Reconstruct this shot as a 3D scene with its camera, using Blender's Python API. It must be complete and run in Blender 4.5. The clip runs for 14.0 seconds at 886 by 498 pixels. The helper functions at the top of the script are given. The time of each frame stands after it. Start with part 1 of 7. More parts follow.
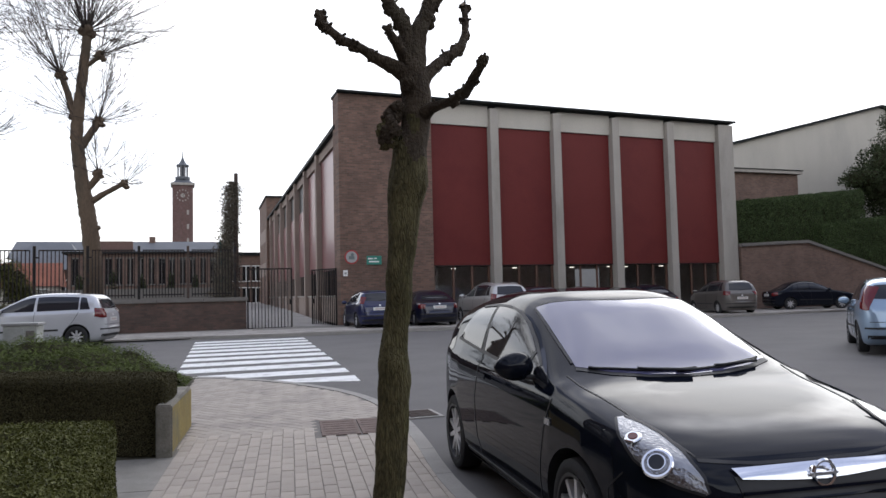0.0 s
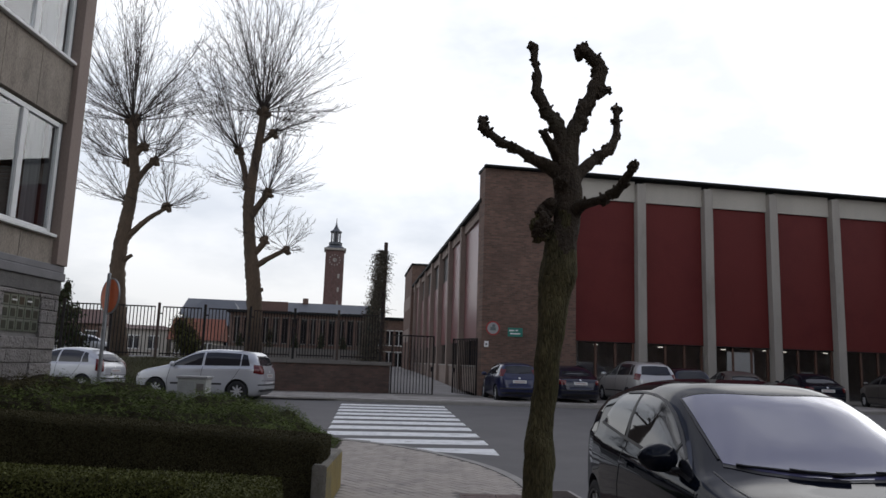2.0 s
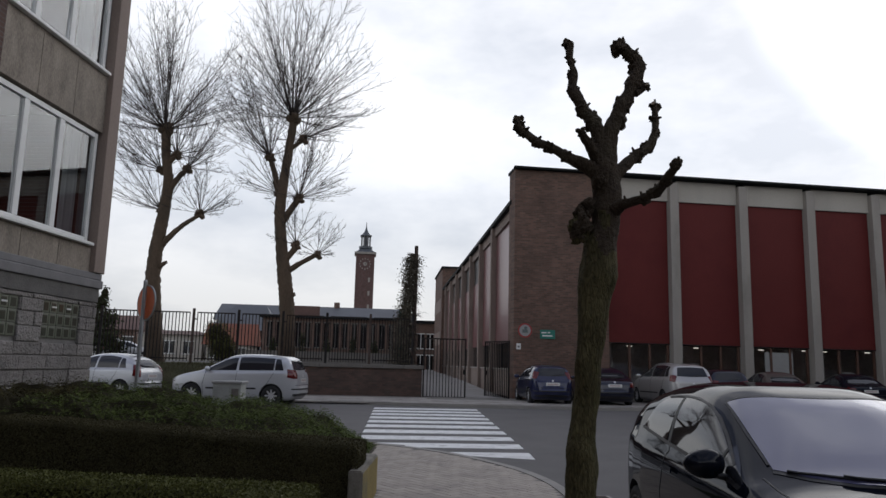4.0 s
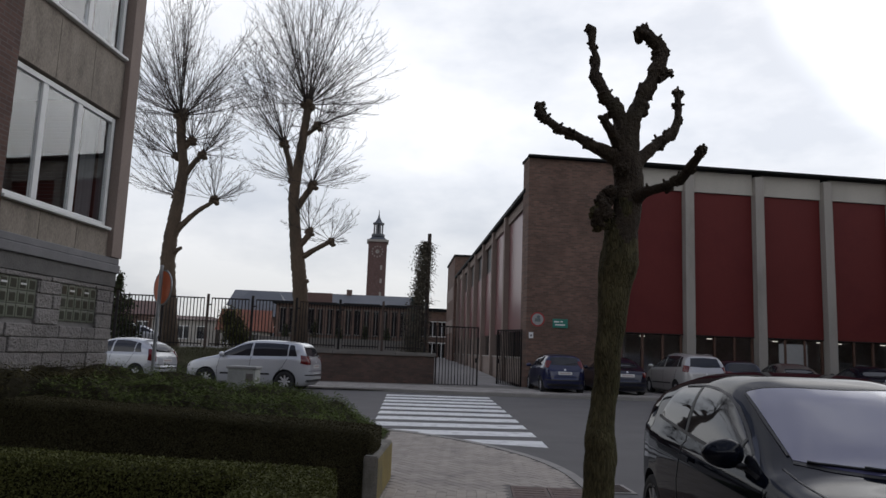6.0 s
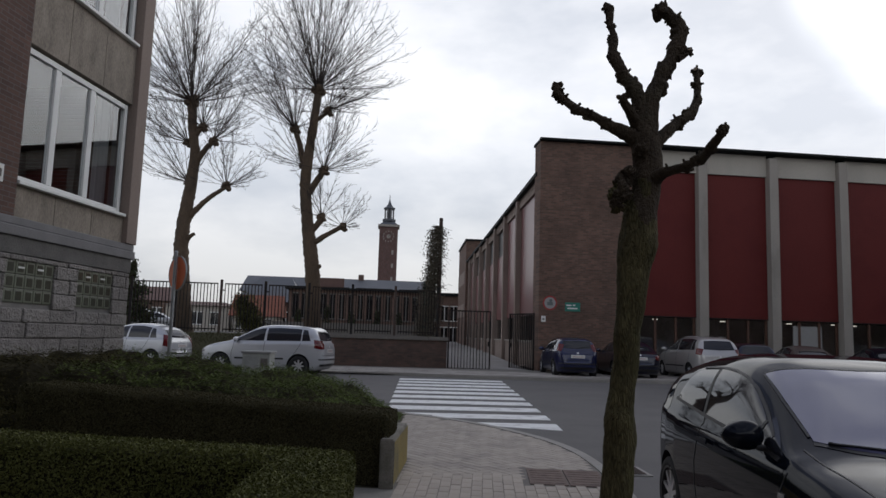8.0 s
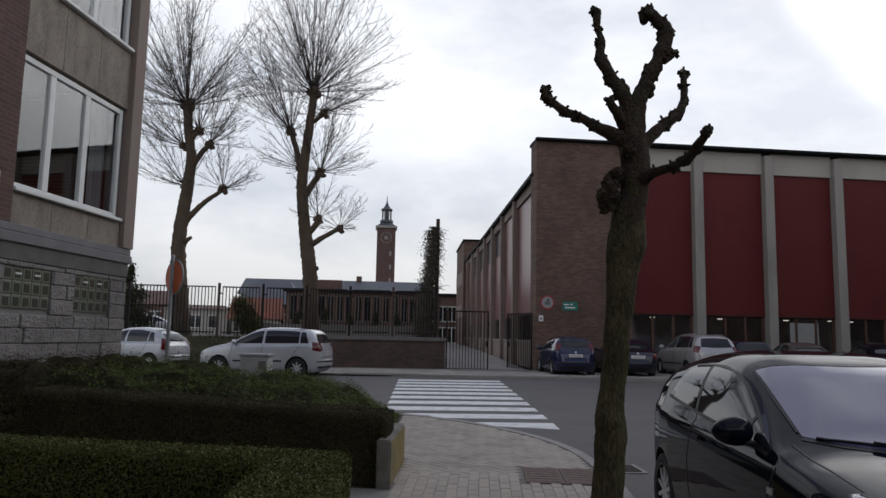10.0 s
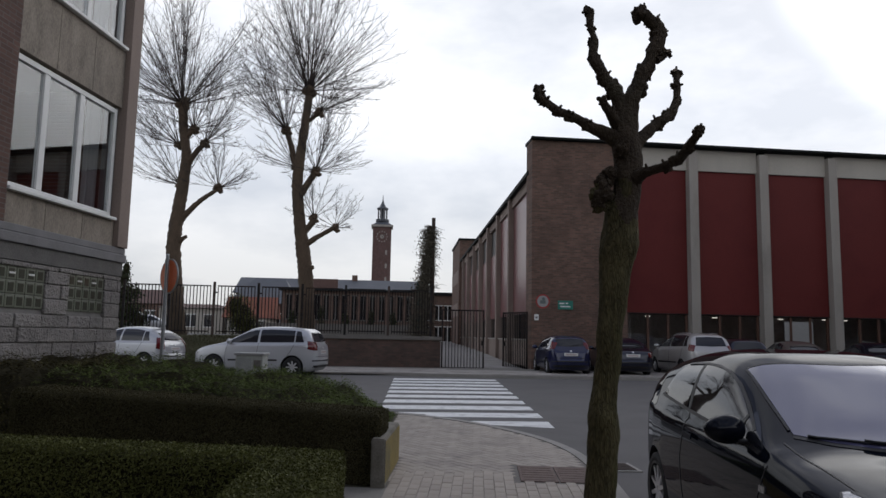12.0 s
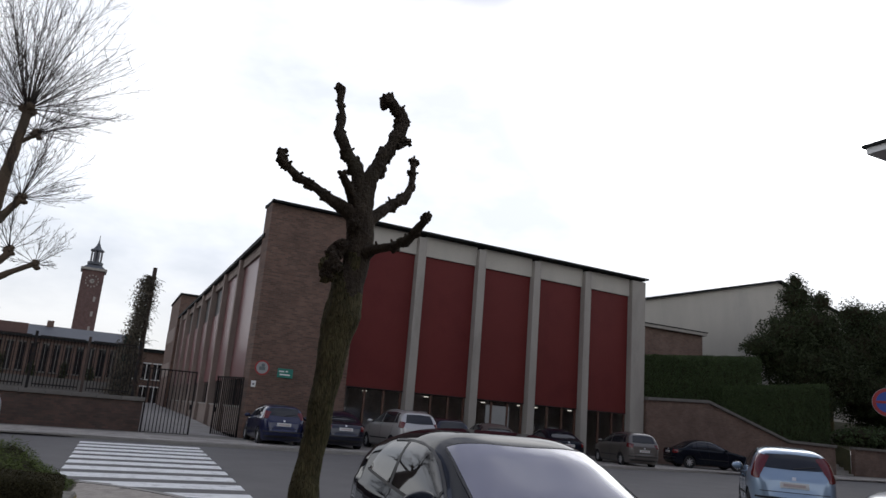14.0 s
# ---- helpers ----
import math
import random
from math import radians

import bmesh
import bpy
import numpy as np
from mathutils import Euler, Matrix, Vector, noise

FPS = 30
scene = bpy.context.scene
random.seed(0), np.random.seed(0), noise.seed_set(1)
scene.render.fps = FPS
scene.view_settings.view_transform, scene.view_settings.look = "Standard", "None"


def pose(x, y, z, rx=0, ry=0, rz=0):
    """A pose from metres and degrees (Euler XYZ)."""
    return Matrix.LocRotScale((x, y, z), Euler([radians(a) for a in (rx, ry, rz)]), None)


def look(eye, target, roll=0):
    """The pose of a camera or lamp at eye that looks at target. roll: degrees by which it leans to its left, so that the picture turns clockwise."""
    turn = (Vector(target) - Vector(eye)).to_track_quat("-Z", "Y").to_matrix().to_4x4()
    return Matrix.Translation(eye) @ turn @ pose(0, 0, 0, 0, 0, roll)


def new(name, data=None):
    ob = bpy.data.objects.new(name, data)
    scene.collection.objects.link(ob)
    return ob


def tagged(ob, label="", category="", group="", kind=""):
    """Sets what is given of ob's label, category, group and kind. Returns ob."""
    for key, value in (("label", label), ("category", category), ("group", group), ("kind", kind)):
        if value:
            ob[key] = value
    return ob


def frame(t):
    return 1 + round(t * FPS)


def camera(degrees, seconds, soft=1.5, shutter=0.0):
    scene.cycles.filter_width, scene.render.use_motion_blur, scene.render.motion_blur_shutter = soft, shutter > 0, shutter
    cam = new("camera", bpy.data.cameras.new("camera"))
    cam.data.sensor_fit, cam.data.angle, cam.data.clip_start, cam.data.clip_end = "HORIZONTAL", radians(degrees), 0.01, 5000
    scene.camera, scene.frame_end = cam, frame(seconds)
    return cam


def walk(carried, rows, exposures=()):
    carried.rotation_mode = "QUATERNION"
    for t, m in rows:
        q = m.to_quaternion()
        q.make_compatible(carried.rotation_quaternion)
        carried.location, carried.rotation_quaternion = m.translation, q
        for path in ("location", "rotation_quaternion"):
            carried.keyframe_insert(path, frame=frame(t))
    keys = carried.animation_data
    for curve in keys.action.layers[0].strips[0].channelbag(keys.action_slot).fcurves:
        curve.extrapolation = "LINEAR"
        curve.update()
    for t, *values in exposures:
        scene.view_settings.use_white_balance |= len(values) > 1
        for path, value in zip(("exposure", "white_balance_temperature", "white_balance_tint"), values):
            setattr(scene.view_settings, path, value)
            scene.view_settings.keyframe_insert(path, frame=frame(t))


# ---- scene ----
cam = camera(62.7, 14.0)
PATH = [
    (0, (0.505, 0.772, 1.356), (1.185, 2.649, 1.476), -1.4),
    (0.5, (0.339, 0.759, 1.392), (0.821, 2.693, 1.56), -2.0),
    (1, (0.293, 0.684, 1.407), (0.647, 2.644, 1.591), -1.0),
    (1.5, (0.352, 0.565, 1.413), (0.632, 2.529, 1.667), 1.8),
    (2, (0.376, 0.5, 1.425), (0.676, 2.453, 1.734), 1.9),
    (2.5, (0.364, 0.491, 1.427), (0.663, 2.444, 1.738), 2.1),
    (3, (0.356, 0.52, 1.435), (0.624, 2.478, 1.74), 2.0),
    (5.3, (0.322, 0.587, 1.438), (0.515, 2.55, 1.767), 1.3),
    (5.5, (0.315, 0.579, 1.431), (0.504, 2.545, 1.746), 1.4),
    (6, (0.307, 0.588, 1.427), (0.494, 2.559, 1.708), 2.1),
    (6.5, (0.296, 0.599, 1.424), (0.476, 2.574, 1.681), 2.5),
    (7, (0.279, 0.607, 1.42), (0.444, 2.585, 1.664), 2.3),
    (7.5, (0.277, 0.612, 1.421), (0.435, 2.591, 1.663), 2.0),
    (8, (0.273, 0.609, 1.418), (0.432, 2.589, 1.656), 1.8),
    (10.5, (0.312, 0.536, 1.42), (0.47, 2.516, 1.66), 0.9),
    (11, (0.316, 0.527, 1.419), (0.463, 2.507, 1.659), 0.8),
    (11.5, (0.318, 0.536, 1.42), (0.478, 2.515, 1.658), 0.9),
    (12, (0.317, 0.542, 1.42), (0.493, 2.52, 1.657), 1.1),
    (12.5, (0.314, 0.541, 1.42), (0.5, 2.518, 1.661), 0.5),
    (13, (0.31, 0.545, 1.423), (0.501, 2.516, 1.706), 0.4),
    (13.5, (0.318, 0.527, 1.41), (0.771, 2.454, 1.698), 1.25),
    (14, (0.344, 0.535, 1.414), (1.195, 2.286, 1.873), 4.7),
]
walk(cam, [(t, look(eye, target, roll)) for t, eye, target, roll in PATH],
     exposures=[(0.0, 1.04, 6500, 10), (0.6, 0.80, 6450, 10), (1.0, 0.52, 6440, 10), (1.4, 0.28, 6470, 10), (2.2, 0.14, 6470, 10), (3.0, 0.06, 6470, 10), (6.0, -0.06, 6470, 10), (8.0, -0.10, 6470, 10), (11.0, -0.02, 6470, 10), (13.2, 0.04, 6470, 10), (14.0, 0.16, 6440, 10)])

from mathutils.bvhtree import BVHTree

# ---- sky and sun: a bright overcast sky, thin in places ----
world = bpy.data.worlds.new("sky")
scene.world = world
world.use_nodes = True
wn, wl = world.node_tree.nodes, world.node_tree.links
wn.clear()
w_out = wn.new("ShaderNodeOutputWorld")
w_bg = wn.new("ShaderNodeBackground")
w_sky = wn.new("ShaderNodeTexSky")
w_sky.sky_type, w_sky.sun_disc = "NISHITA", False
w_sky.sun_elevation, w_sky.sun_rotation = radians(38), radians(40)
w_gain = wn.new("ShaderNodeMix")
w_gain.data_type, w_gain.blend_type = "RGBA", "MULTIPLY"
w_gain.inputs[0].default_value = 1.0
w_gain.inputs[7].default_value = (0.10, 0.10, 0.10, 1)
w_co = wn.new("ShaderNodeTexCoord")
w_map = wn.new("ShaderNodeMapping")
w_map.inputs["Scale"].default_value = (1.6, 1.6, 3.6)
w_map.inputs["Location"].default_value = (1.25, 0.6, 0.2)
w_noise = wn.new("ShaderNodeTexNoise")
w_noise.inputs["Scale"].default_value = 1.3
w_noise.inputs["Detail"].default_value = 6.0
w_noise.inputs["Roughness"].default_value = 0.55
w_ramp = wn.new("ShaderNodeValToRGB")
w_ramp.color_ramp.elements[0].position, w_ramp.color_ramp.elements[0].color = 0.41, (0.84, 0.875, 0.945, 1)
w_ramp.color_ramp.elements[1].position, w_ramp.color_ramp.elements[1].color = 0.60, (1.26, 1.26, 1.28, 1)
w_mix = wn.new("ShaderNodeMix")
w_mix.data_type = "RGBA"
w_mix.inputs[0].default_value = 0.86
wl.new(w_co.outputs["Generated"], w_map.inputs["Vector"])
wl.new(w_map.outputs["Vector"], w_noise.inputs["Vector"])
wl.new(w_noise.outputs["Fac"], w_ramp.inputs["Fac"])
wl.new(w_sky.outputs["Color"], w_gain.inputs[6])
wl.new(w_gain.outputs[2], w_mix.inputs[6])
wl.new(w_ramp.outputs["Color"], w_mix.inputs[7])
# heavier, bluer cloud overhead
w_sep = wn.new("ShaderNodeSeparateXYZ")
w_rise = wn.new("ShaderNodeMapRange")
w_rise.interpolation_type = "SMOOTHSTEP"
w_rise.inputs["From Min"].default_value, w_rise.inputs["From Max"].default_value = 0.50, 0.58
w_top = wn.new("ShaderNodeMix")
w_top.data_type, w_top.blend_type = "RGBA", "MULTIPLY"
w_top.inputs[7].default_value = (0.28, 0.31, 0.42, 1)
wl.new(w_co.outputs["Generated"], w_sep.inputs[0])
wl.new(w_sep.outputs["Z"], w_rise.inputs["Value"])
w_over = wn.new("ShaderNodeTexNoise")
w_over.inputs["Scale"].default_value, w_over.inputs["Detail"].default_value = 4.2, 5.0
w_gaps = wn.new("ShaderNodeMapRange")
w_gaps.inputs["From Min"].default_value, w_gaps.inputs["From Max"].default_value = 0.38, 0.56
w_gaps.inputs["To Min"].default_value, w_gaps.inputs["To Max"].default_value = 0.66, 1.10
w_part = wn.new("ShaderNodeMath")
w_part.operation = "MULTIPLY"
wl.new(w_co.outputs["Generated"], w_over.inputs["Vector"])
wl.new(w_over.outputs["Fac"], w_gaps.inputs["Value"])
wl.new(w_rise.outputs["Result"], w_part.inputs[0])
wl.new(w_gaps.outputs["Result"], w_part.inputs[1])
wl.new(w_part.outputs[0], w_top.inputs[0])
w_low = wn.new("ShaderNodeMapRange")
w_low.interpolation_type = "SMOOTHSTEP"
w_low.inputs["From Max"].default_value = 0.30
w_low.inputs["To Min"].default_value = 0.66
w_haze = wn.new("ShaderNodeMix")
w_haze.data_type, w_haze.blend_type = "RGBA", "MULTIPLY"
w_haze.inputs[0].default_value = 1.0
wl.new(w_sep.outputs["Z"], w_low.inputs["Value"])
wl.new(w_mix.outputs[2], w_haze.inputs[6])
wl.new(w_low.outputs["Result"], w_haze.inputs[7])
wl.new(w_haze.outputs[2], w_top.inputs[6])
# the cloud glows round the hidden sun
w_dot = wn.new("ShaderNodeVectorMath")
w_dot.operation = "DOT_PRODUCT"
w_dot.inputs[1].default_value = (math.cos(radians(28)) * math.sin(radians(48)), math.cos(radians(28)) * math.cos(radians(48)), math.sin(radians(28)))
w_near = wn.new("ShaderNodeMapRange")
w_near.interpolation_type = "SMOOTHSTEP"
w_near.inputs["From Min"].default_value, w_near.inputs["From Max"].default_value = 0.955, 0.998
w_near.inputs["To Max"].default_value = 2.6
w_break = wn.new("ShaderNodeMapRange")
w_break.inputs["From Min"].default_value, w_break.inputs["From Max"].default_value = 0.40, 0.60
w_break.inputs["To Min"].default_value, w_break.inputs["To Max"].default_value = 0.25, 1.0
w_glow = wn.new("ShaderNodeMath")
w_glow.operation = "MULTIPLY"
w_sum = wn.new("ShaderNodeMix")
w_sum.data_type, w_sum.blend_type = "RGBA", "ADD"
w_sum.inputs[0].default_value = 1.0
wl.new(w_co.outputs["Generated"], w_dot.inputs[0])
wl.new(w_dot.outputs["Value"], w_near.inputs["Value"])
wl.new(w_over.outputs["Fac"], w_break.inputs["Value"])
wl.new(w_near.outputs["Result"], w_glow.inputs[0])
wl.new(w_break.outputs["Result"], w_glow.inputs[1])
wl.new(w_top.outputs[2], w_sum.inputs[6])
wl.new(w_glow.outputs[0], w_sum.inputs[7])
wl.new(w_sum.outputs[2], w_bg.inputs["Color"])
w_bg.inputs["Strength"].default_value = 1.0
wl.new(w_bg.outputs["Background"], w_out.inputs["Surface"])

sun = new("sun", bpy.data.lights.new("sun", "SUN"))
sun.data.energy, sun.data.angle, sun.data.color = 0.4, radians(75), (1.0, 0.97, 0.92)
sun.matrix_world = look((0, 0, 60), (-25.0, -30.0, 30.0))

# ---- materials ----
def material(name, color, rough=0.7, metal=0.0, var=0.25, scale=6.0, fine=60.0, bump=0.15, spec=0.5, coat=0.0,
             dirt=None, dirt_scale=1.2, dirt_amount=0.35, per_object=0.0, per_island=0.0, stretch=(1, 1, 1), dist=0.01, coat_rough=0.03, cracks=0.0):
    """A surface with a broad and a fine variation of its colour, some stains, fine relief."""
    m = bpy.data.materials.new(name)
    m.use_nodes = True
    nt = m.node_tree
    n, l = nt.nodes, nt.links
    b = n["Principled BSDF"]
    b.inputs["Roughness"].default_value, b.inputs["Metallic"].default_value = rough, metal
    b.inputs["Specular IOR Level"].default_value = spec
    b.inputs["Coat Weight"].default_value = coat
    b.inputs["Coat Roughness"].default_value = coat_rough
    co = n.new("ShaderNodeTexCoord")
    mp = n.new("ShaderNodeMapping")
    mp.inputs["Scale"].default_value = stretch
    l.new(co.outputs["Object"], mp.inputs["Vector"])
    n1 = n.new("ShaderNodeTexNoise")
    n1.inputs["Scale"].default_value, n1.inputs["Detail"].default_value = scale, 5
    n2 = n.new("ShaderNodeTexNoise")
    n2.inputs["Scale"].default_value, n2.inputs["Detail"].default_value = fine, 3
    l.new(mp.outputs["Vector"], n1.inputs["Vector"])
    l.new(mp.outputs["Vector"], n2.inputs["Vector"])
    add = n.new("ShaderNodeMath")
    add.operation = "ADD"
    l.new(n1.outputs["Fac"], add.inputs[0])
    l.new(n2.outputs["Fac"], add.inputs[1])
    rng = n.new("ShaderNodeMapRange")
    rng.inputs["From Min"].default_value, rng.inputs["From Max"].default_value = 0.6, 1.4
    rng.inputs["To Min"].default_value, rng.inputs["To Max"].default_value = 1 - var, 1 + var
    l.new(add.outputs[0], rng.inputs["Value"])
    value = rng.outputs["Result"]
    for on, kind in ((per_object, "o"), (per_island, "i")):
        if on:
            src = n.new("ShaderNodeObjectInfo") if kind == "o" else n.new("ShaderNodeNewGeometry")
            r2 = n.new("ShaderNodeMapRange")
            r2.inputs["To Min"].default_value, r2.inputs["To Max"].default_value = 1 - on, 1 + on
            l.new(src.outputs["Random" if kind == "o" else "Random Per Island"], r2.inputs["Value"])
            mu = n.new("ShaderNodeMath")
            mu.operation = "MULTIPLY"
            l.new(value, mu.inputs[0])
            l.new(r2.outputs["Result"], mu.inputs[1])
            value = mu.outputs[0]
    height = add.outputs[0]
    if cracks:
        # furrows that run up the stem, bent by the broad noise
        bend = n.new("ShaderNodeVectorMath")
        bend.operation = "MULTIPLY_ADD"
        l.new(n1.outputs["Color"], bend.inputs[0])
        bend.inputs[1].default_value = (0.05, 0.05, 0.16)
        l.new(co.outputs["Object"], bend.inputs[2])
        up = n.new("ShaderNodeMapping")
        up.inputs["Scale"].default_value = (80, 80, 15)
        l.new(bend.outputs["Vector"], up.inputs["Vector"])
        vo = n.new("ShaderNodeTexVoronoi")
        vo.feature = "DISTANCE_TO_EDGE"
        vo.inputs["Scale"].default_value = 1.0
        l.new(up.outputs["Vector"], vo.inputs["Vector"])
        cr = n.new("ShaderNodeMapRange")
        cr.inputs["From Max"].default_value = 0.22
        cr.inputs["To Min"].default_value = 1 - cracks
        l.new(vo.outputs["Distance"], cr.inputs["Value"])
        deep = n.new("ShaderNodeMath")
        deep.operation = "MULTIPLY"
        l.new(value, deep.inputs[0])
        l.new(cr.outputs["Result"], deep.inputs[1])
        value = deep.outputs[0]
        rise = n.new("ShaderNodeMath")
        rise.operation = "ADD"
        l.new(height, rise.inputs[0])
        l.new(cr.outputs["Result"], rise.inputs[1])
        height = rise.outputs[0]
    mul = n.new("ShaderNodeMix")
    mul.data_type, mul.blend_type = "RGBA", "MULTIPLY"
    mul.inputs[0].default_value = 1.0
    mul.inputs[6].default_value = (*color, 1)
    l.new(value, mul.inputs[7])
    out = mul.outputs[2]
    if dirt:
        n3 = n.new("ShaderNodeTexNoise")
        n3.inputs["Scale"].default_value, n3.inputs["Detail"].default_value = dirt_scale, 7
        n3.inputs["Roughness"].default_value = 0.65
        l.new(mp.outputs["Vector"], n3.inputs["Vector"])
        r3 = n.new("ShaderNodeMapRange")
        r3.inputs["From Min"].default_value, r3.inputs["From Max"].default_value = 0.5, 0.68
        r3.inputs["To Max"].default_value = dirt_amount
        l.new(n3.outputs["Fac"], r3.inputs["Value"])
        mx = n.new("ShaderNodeMix")
        mx.data_type = "RGBA"
        l.new(r3.outputs["Result"], mx.inputs[0])
        l.new(out, mx.inputs[6])
        mx.inputs[7].default_value = (*dirt, 1)
        out = mx.outputs[2]
    l.new(out, b.inputs["Base Color"])
    if bump:
        bp = n.new("ShaderNodeBump")
        bp.inputs["Strength"].default_value, bp.inputs["Distance"].default_value = bump, dist
        l.new(height, bp.inputs["Height"])
        l.new(bp.outputs["Normal"], b.inputs["Normal"])
    return m


def brick_material(name, brick, brick_2, mortar, height=0.072, length=0.23, axis="x", bump=0.5):
    """Brickwork seen from far: courses of a real size, each brick of its own shade."""
    m = bpy.data.materials.new(name)
    m.use_nodes = True
    n, l = m.node_tree.nodes, m.node_tree.links
    b = n["Principled BSDF"]
    b.inputs["Roughness"].default_value = 0.85
    co = n.new("ShaderNodeTexCoord")
    sep = n.new("ShaderNodeSeparateXYZ")
    com = n.new("ShaderNodeCombineXYZ")
    l.new(co.outputs["Object"], sep.inputs[0])
    l.new(sep.outputs["X" if axis == "x" else "Y"], com.inputs[0])
    l.new(sep.outputs["Z"], com.inputs[1])
    t = n.new("ShaderNodeTexBrick")
    t.inputs["Scale"].default_value = 1.0
    t.inputs["Brick Width"].default_value, t.inputs["Row Height"].default_value = length, height
    t.inputs["Mortar Size"].default_value = 0.006
    t.inputs["Color1"].default_value, t.inputs["Color2"].default_value = (*brick, 1), (*brick_2, 1)
    t.inputs["Mortar"].default_value = (*mortar, 1)
    l.new(com.outputs[0], t.inputs["Vector"])
    n1 = n.new("ShaderNodeTexNoise")
    n1.inputs["Scale"].default_value, n1.inputs["Detail"].default_value = 0.9, 8
    n1.inputs["Roughness"].default_value = 0.7
    l.new(co.outputs["Object"], n1.inputs["Vector"])
    rng = n.new("ShaderNodeMapRange")
    rng.inputs["From Min"].default_value, rng.inputs["From Max"].default_value = 0.3, 0.7
    rng.inputs["To Min"].default_value, rng.inputs["To Max"].default_value = 0.72, 1.28
    l.new(n1.outputs["Fac"], rng.inputs["Value"])
    mul = n.new("ShaderNodeMix")
    mul.data_type, mul.blend_type = "RGBA", "MULTIPLY"
    mul.inputs[0].default_value = 1.0
    l.new(t.outputs["Color"], mul.inputs[6])
    l.new(rng.outputs["Result"], mul.inputs[7])
    l.new(mul.outputs[2], b.inputs["Base Color"])
    bp = n.new("ShaderNodeBump")
    bp.invert = True
    bp.inputs["Strength"].default_value, bp.inputs["Distance"].default_value = bump, 0.01
    l.new(t.outputs["Fac"], bp.inputs["Height"])
    l.new(bp.outputs["Normal"], b.inputs["Normal"])
    return m


ASPHALT = material("asphalt", (0.112, 0.106, 0.102), 0.85, var=0.22, scale=0.9, fine=120, bump=0.4, dirt=(0.13, 0.125, 0.12), dirt_scale=0.5, dirt_amount=0.5, dist=0.004)
PAVER = material("paver", (0.40, 0.35, 0.295), 0.85, var=0.16, scale=7, fine=140, bump=0.35, per_object=0.08, dirt=(0.15, 0.14, 0.125), dirt_scale=2.2, dirt_amount=0.5, dist=0.003)
SLAB = material("path_concrete", (0.26, 0.245, 0.215), 0.85, var=0.2, scale=4, fine=90, bump=0.3, dirt=(0.11, 0.105, 0.09), dirt_scale=2.4, dist=0.004)
LANE = material("lane_concrete", (0.30, 0.285, 0.265), 0.9, var=0.2, scale=0.8, fine=30, bump=0.3, dirt=(0.17, 0.16, 0.14), dirt_scale=0.5, dist=0.004)
PAVER_SMALL = material("small_paver", (0.385, 0.34, 0.29), 0.85, var=0.16, scale=7, fine=140, bump=0.35, per_island=0.07, dirt=(0.15, 0.14, 0.125), dirt_scale=2.2, dirt_amount=0.5, dist=0.003)
WALL_CONCRETE = material("mossy_concrete", (0.20, 0.185, 0.155), 0.9, var=0.3, scale=5, fine=60, bump=0.5, dirt=(0.085, 0.085, 0.055), dirt_scale=3.0, dirt_amount=0.8, dist=0.006)
JOINT = material("joint_sand", (0.19, 0.175, 0.155), 0.95, var=0.3, scale=3, fine=90, bump=0.4)
OLD_COPING = material("old_coping", (0.15, 0.138, 0.125), 0.9, var=0.25, scale=4, fine=60, bump=0.4, dirt=(0.08, 0.075, 0.06), dirt_scale=2.0)
KERB = material("kerb_concrete", (0.305, 0.29, 0.262), 0.85, var=0.2, scale=4, fine=90, bump=0.3, dirt=(0.14, 0.13, 0.11), dirt_scale=2.0, dist=0.004)
FAR_PAVE = material("old_paving", (0.33, 0.305, 0.275), 0.9, var=0.2, scale=2, fine=40, bump=0.4, per_object=0.12, per_island=0.16, dirt=(0.13, 0.12, 0.10), dirt_scale=0.8)
ROAD_PAINT = material("road_paint", (0.78, 0.78, 0.76), 0.7, var=0.08, scale=5, fine=100, bump=0.2, dirt=(0.30, 0.29, 0.28), dirt_scale=3.5, dirt_amount=0.6, dist=0.003)
CONCRETE = material("concrete", (0.32, 0.295, 0.262), 0.85, var=0.16, scale=1.5, fine=50, bump=0.3, dirt=(0.17, 0.155, 0.135), dirt_scale=0.7, dirt_amount=0.5, stretch=(1, 1, 0.35))
BROWN_CONCRETE = material("brown_concrete", (0.25, 0.195, 0.165), 0.85, var=0.16, scale=1.5, fine=50, bump=0.3, dirt=(0.13, 0.10, 0.085), dirt_scale=0.7, dirt_amount=0.5, stretch=(1, 1, 0.35))
WHITE_RENDER = material("pale_render", (0.44, 0.41, 0.36), 0.85, var=0.10, scale=0.8, fine=30, bump=0.2, dirt=(0.33, 0.31, 0.28), dirt_scale=0.35, dirt_amount=0.5, stretch=(1, 1, 0.3))
SPANDREL = material("exposed_aggregate", (0.26, 0.222, 0.182), 0.9, var=0.42, scale=5, fine=55, bump=0.5, dirt=(0.16, 0.145, 0.12), dirt_scale=1.0, stretch=(1, 1, 0.4))
RED_PANEL = material("red_panel", (0.126, 0.024, 0.022), 0.55, var=0.10, scale=0.7, fine=16, bump=0.05, spec=0.15, per_object=0.06, dirt=(0.085, 0.013, 0.015), dirt_scale=0.4, dirt_amount=0.5)
PINK_PANEL = material("side_panel", (0.17, 0.060, 0.060), 0.42, var=0.10, scale=0.7, fine=16, bump=0.02, spec=0.4, per_object=0.06, coat=0.28, coat_rough=0.22)
HALL_BRICK = brick_material("hall_brick", (0.170, 0.096, 0.070), (0.098, 0.060, 0.045), (0.132, 0.104, 0.084))
HALL_BRICK_SIDE = brick_material("hall_brick_side", (0.170, 0.096, 0.070), (0.098, 0.060, 0.045), (0.132, 0.104, 0.084), axis="y")
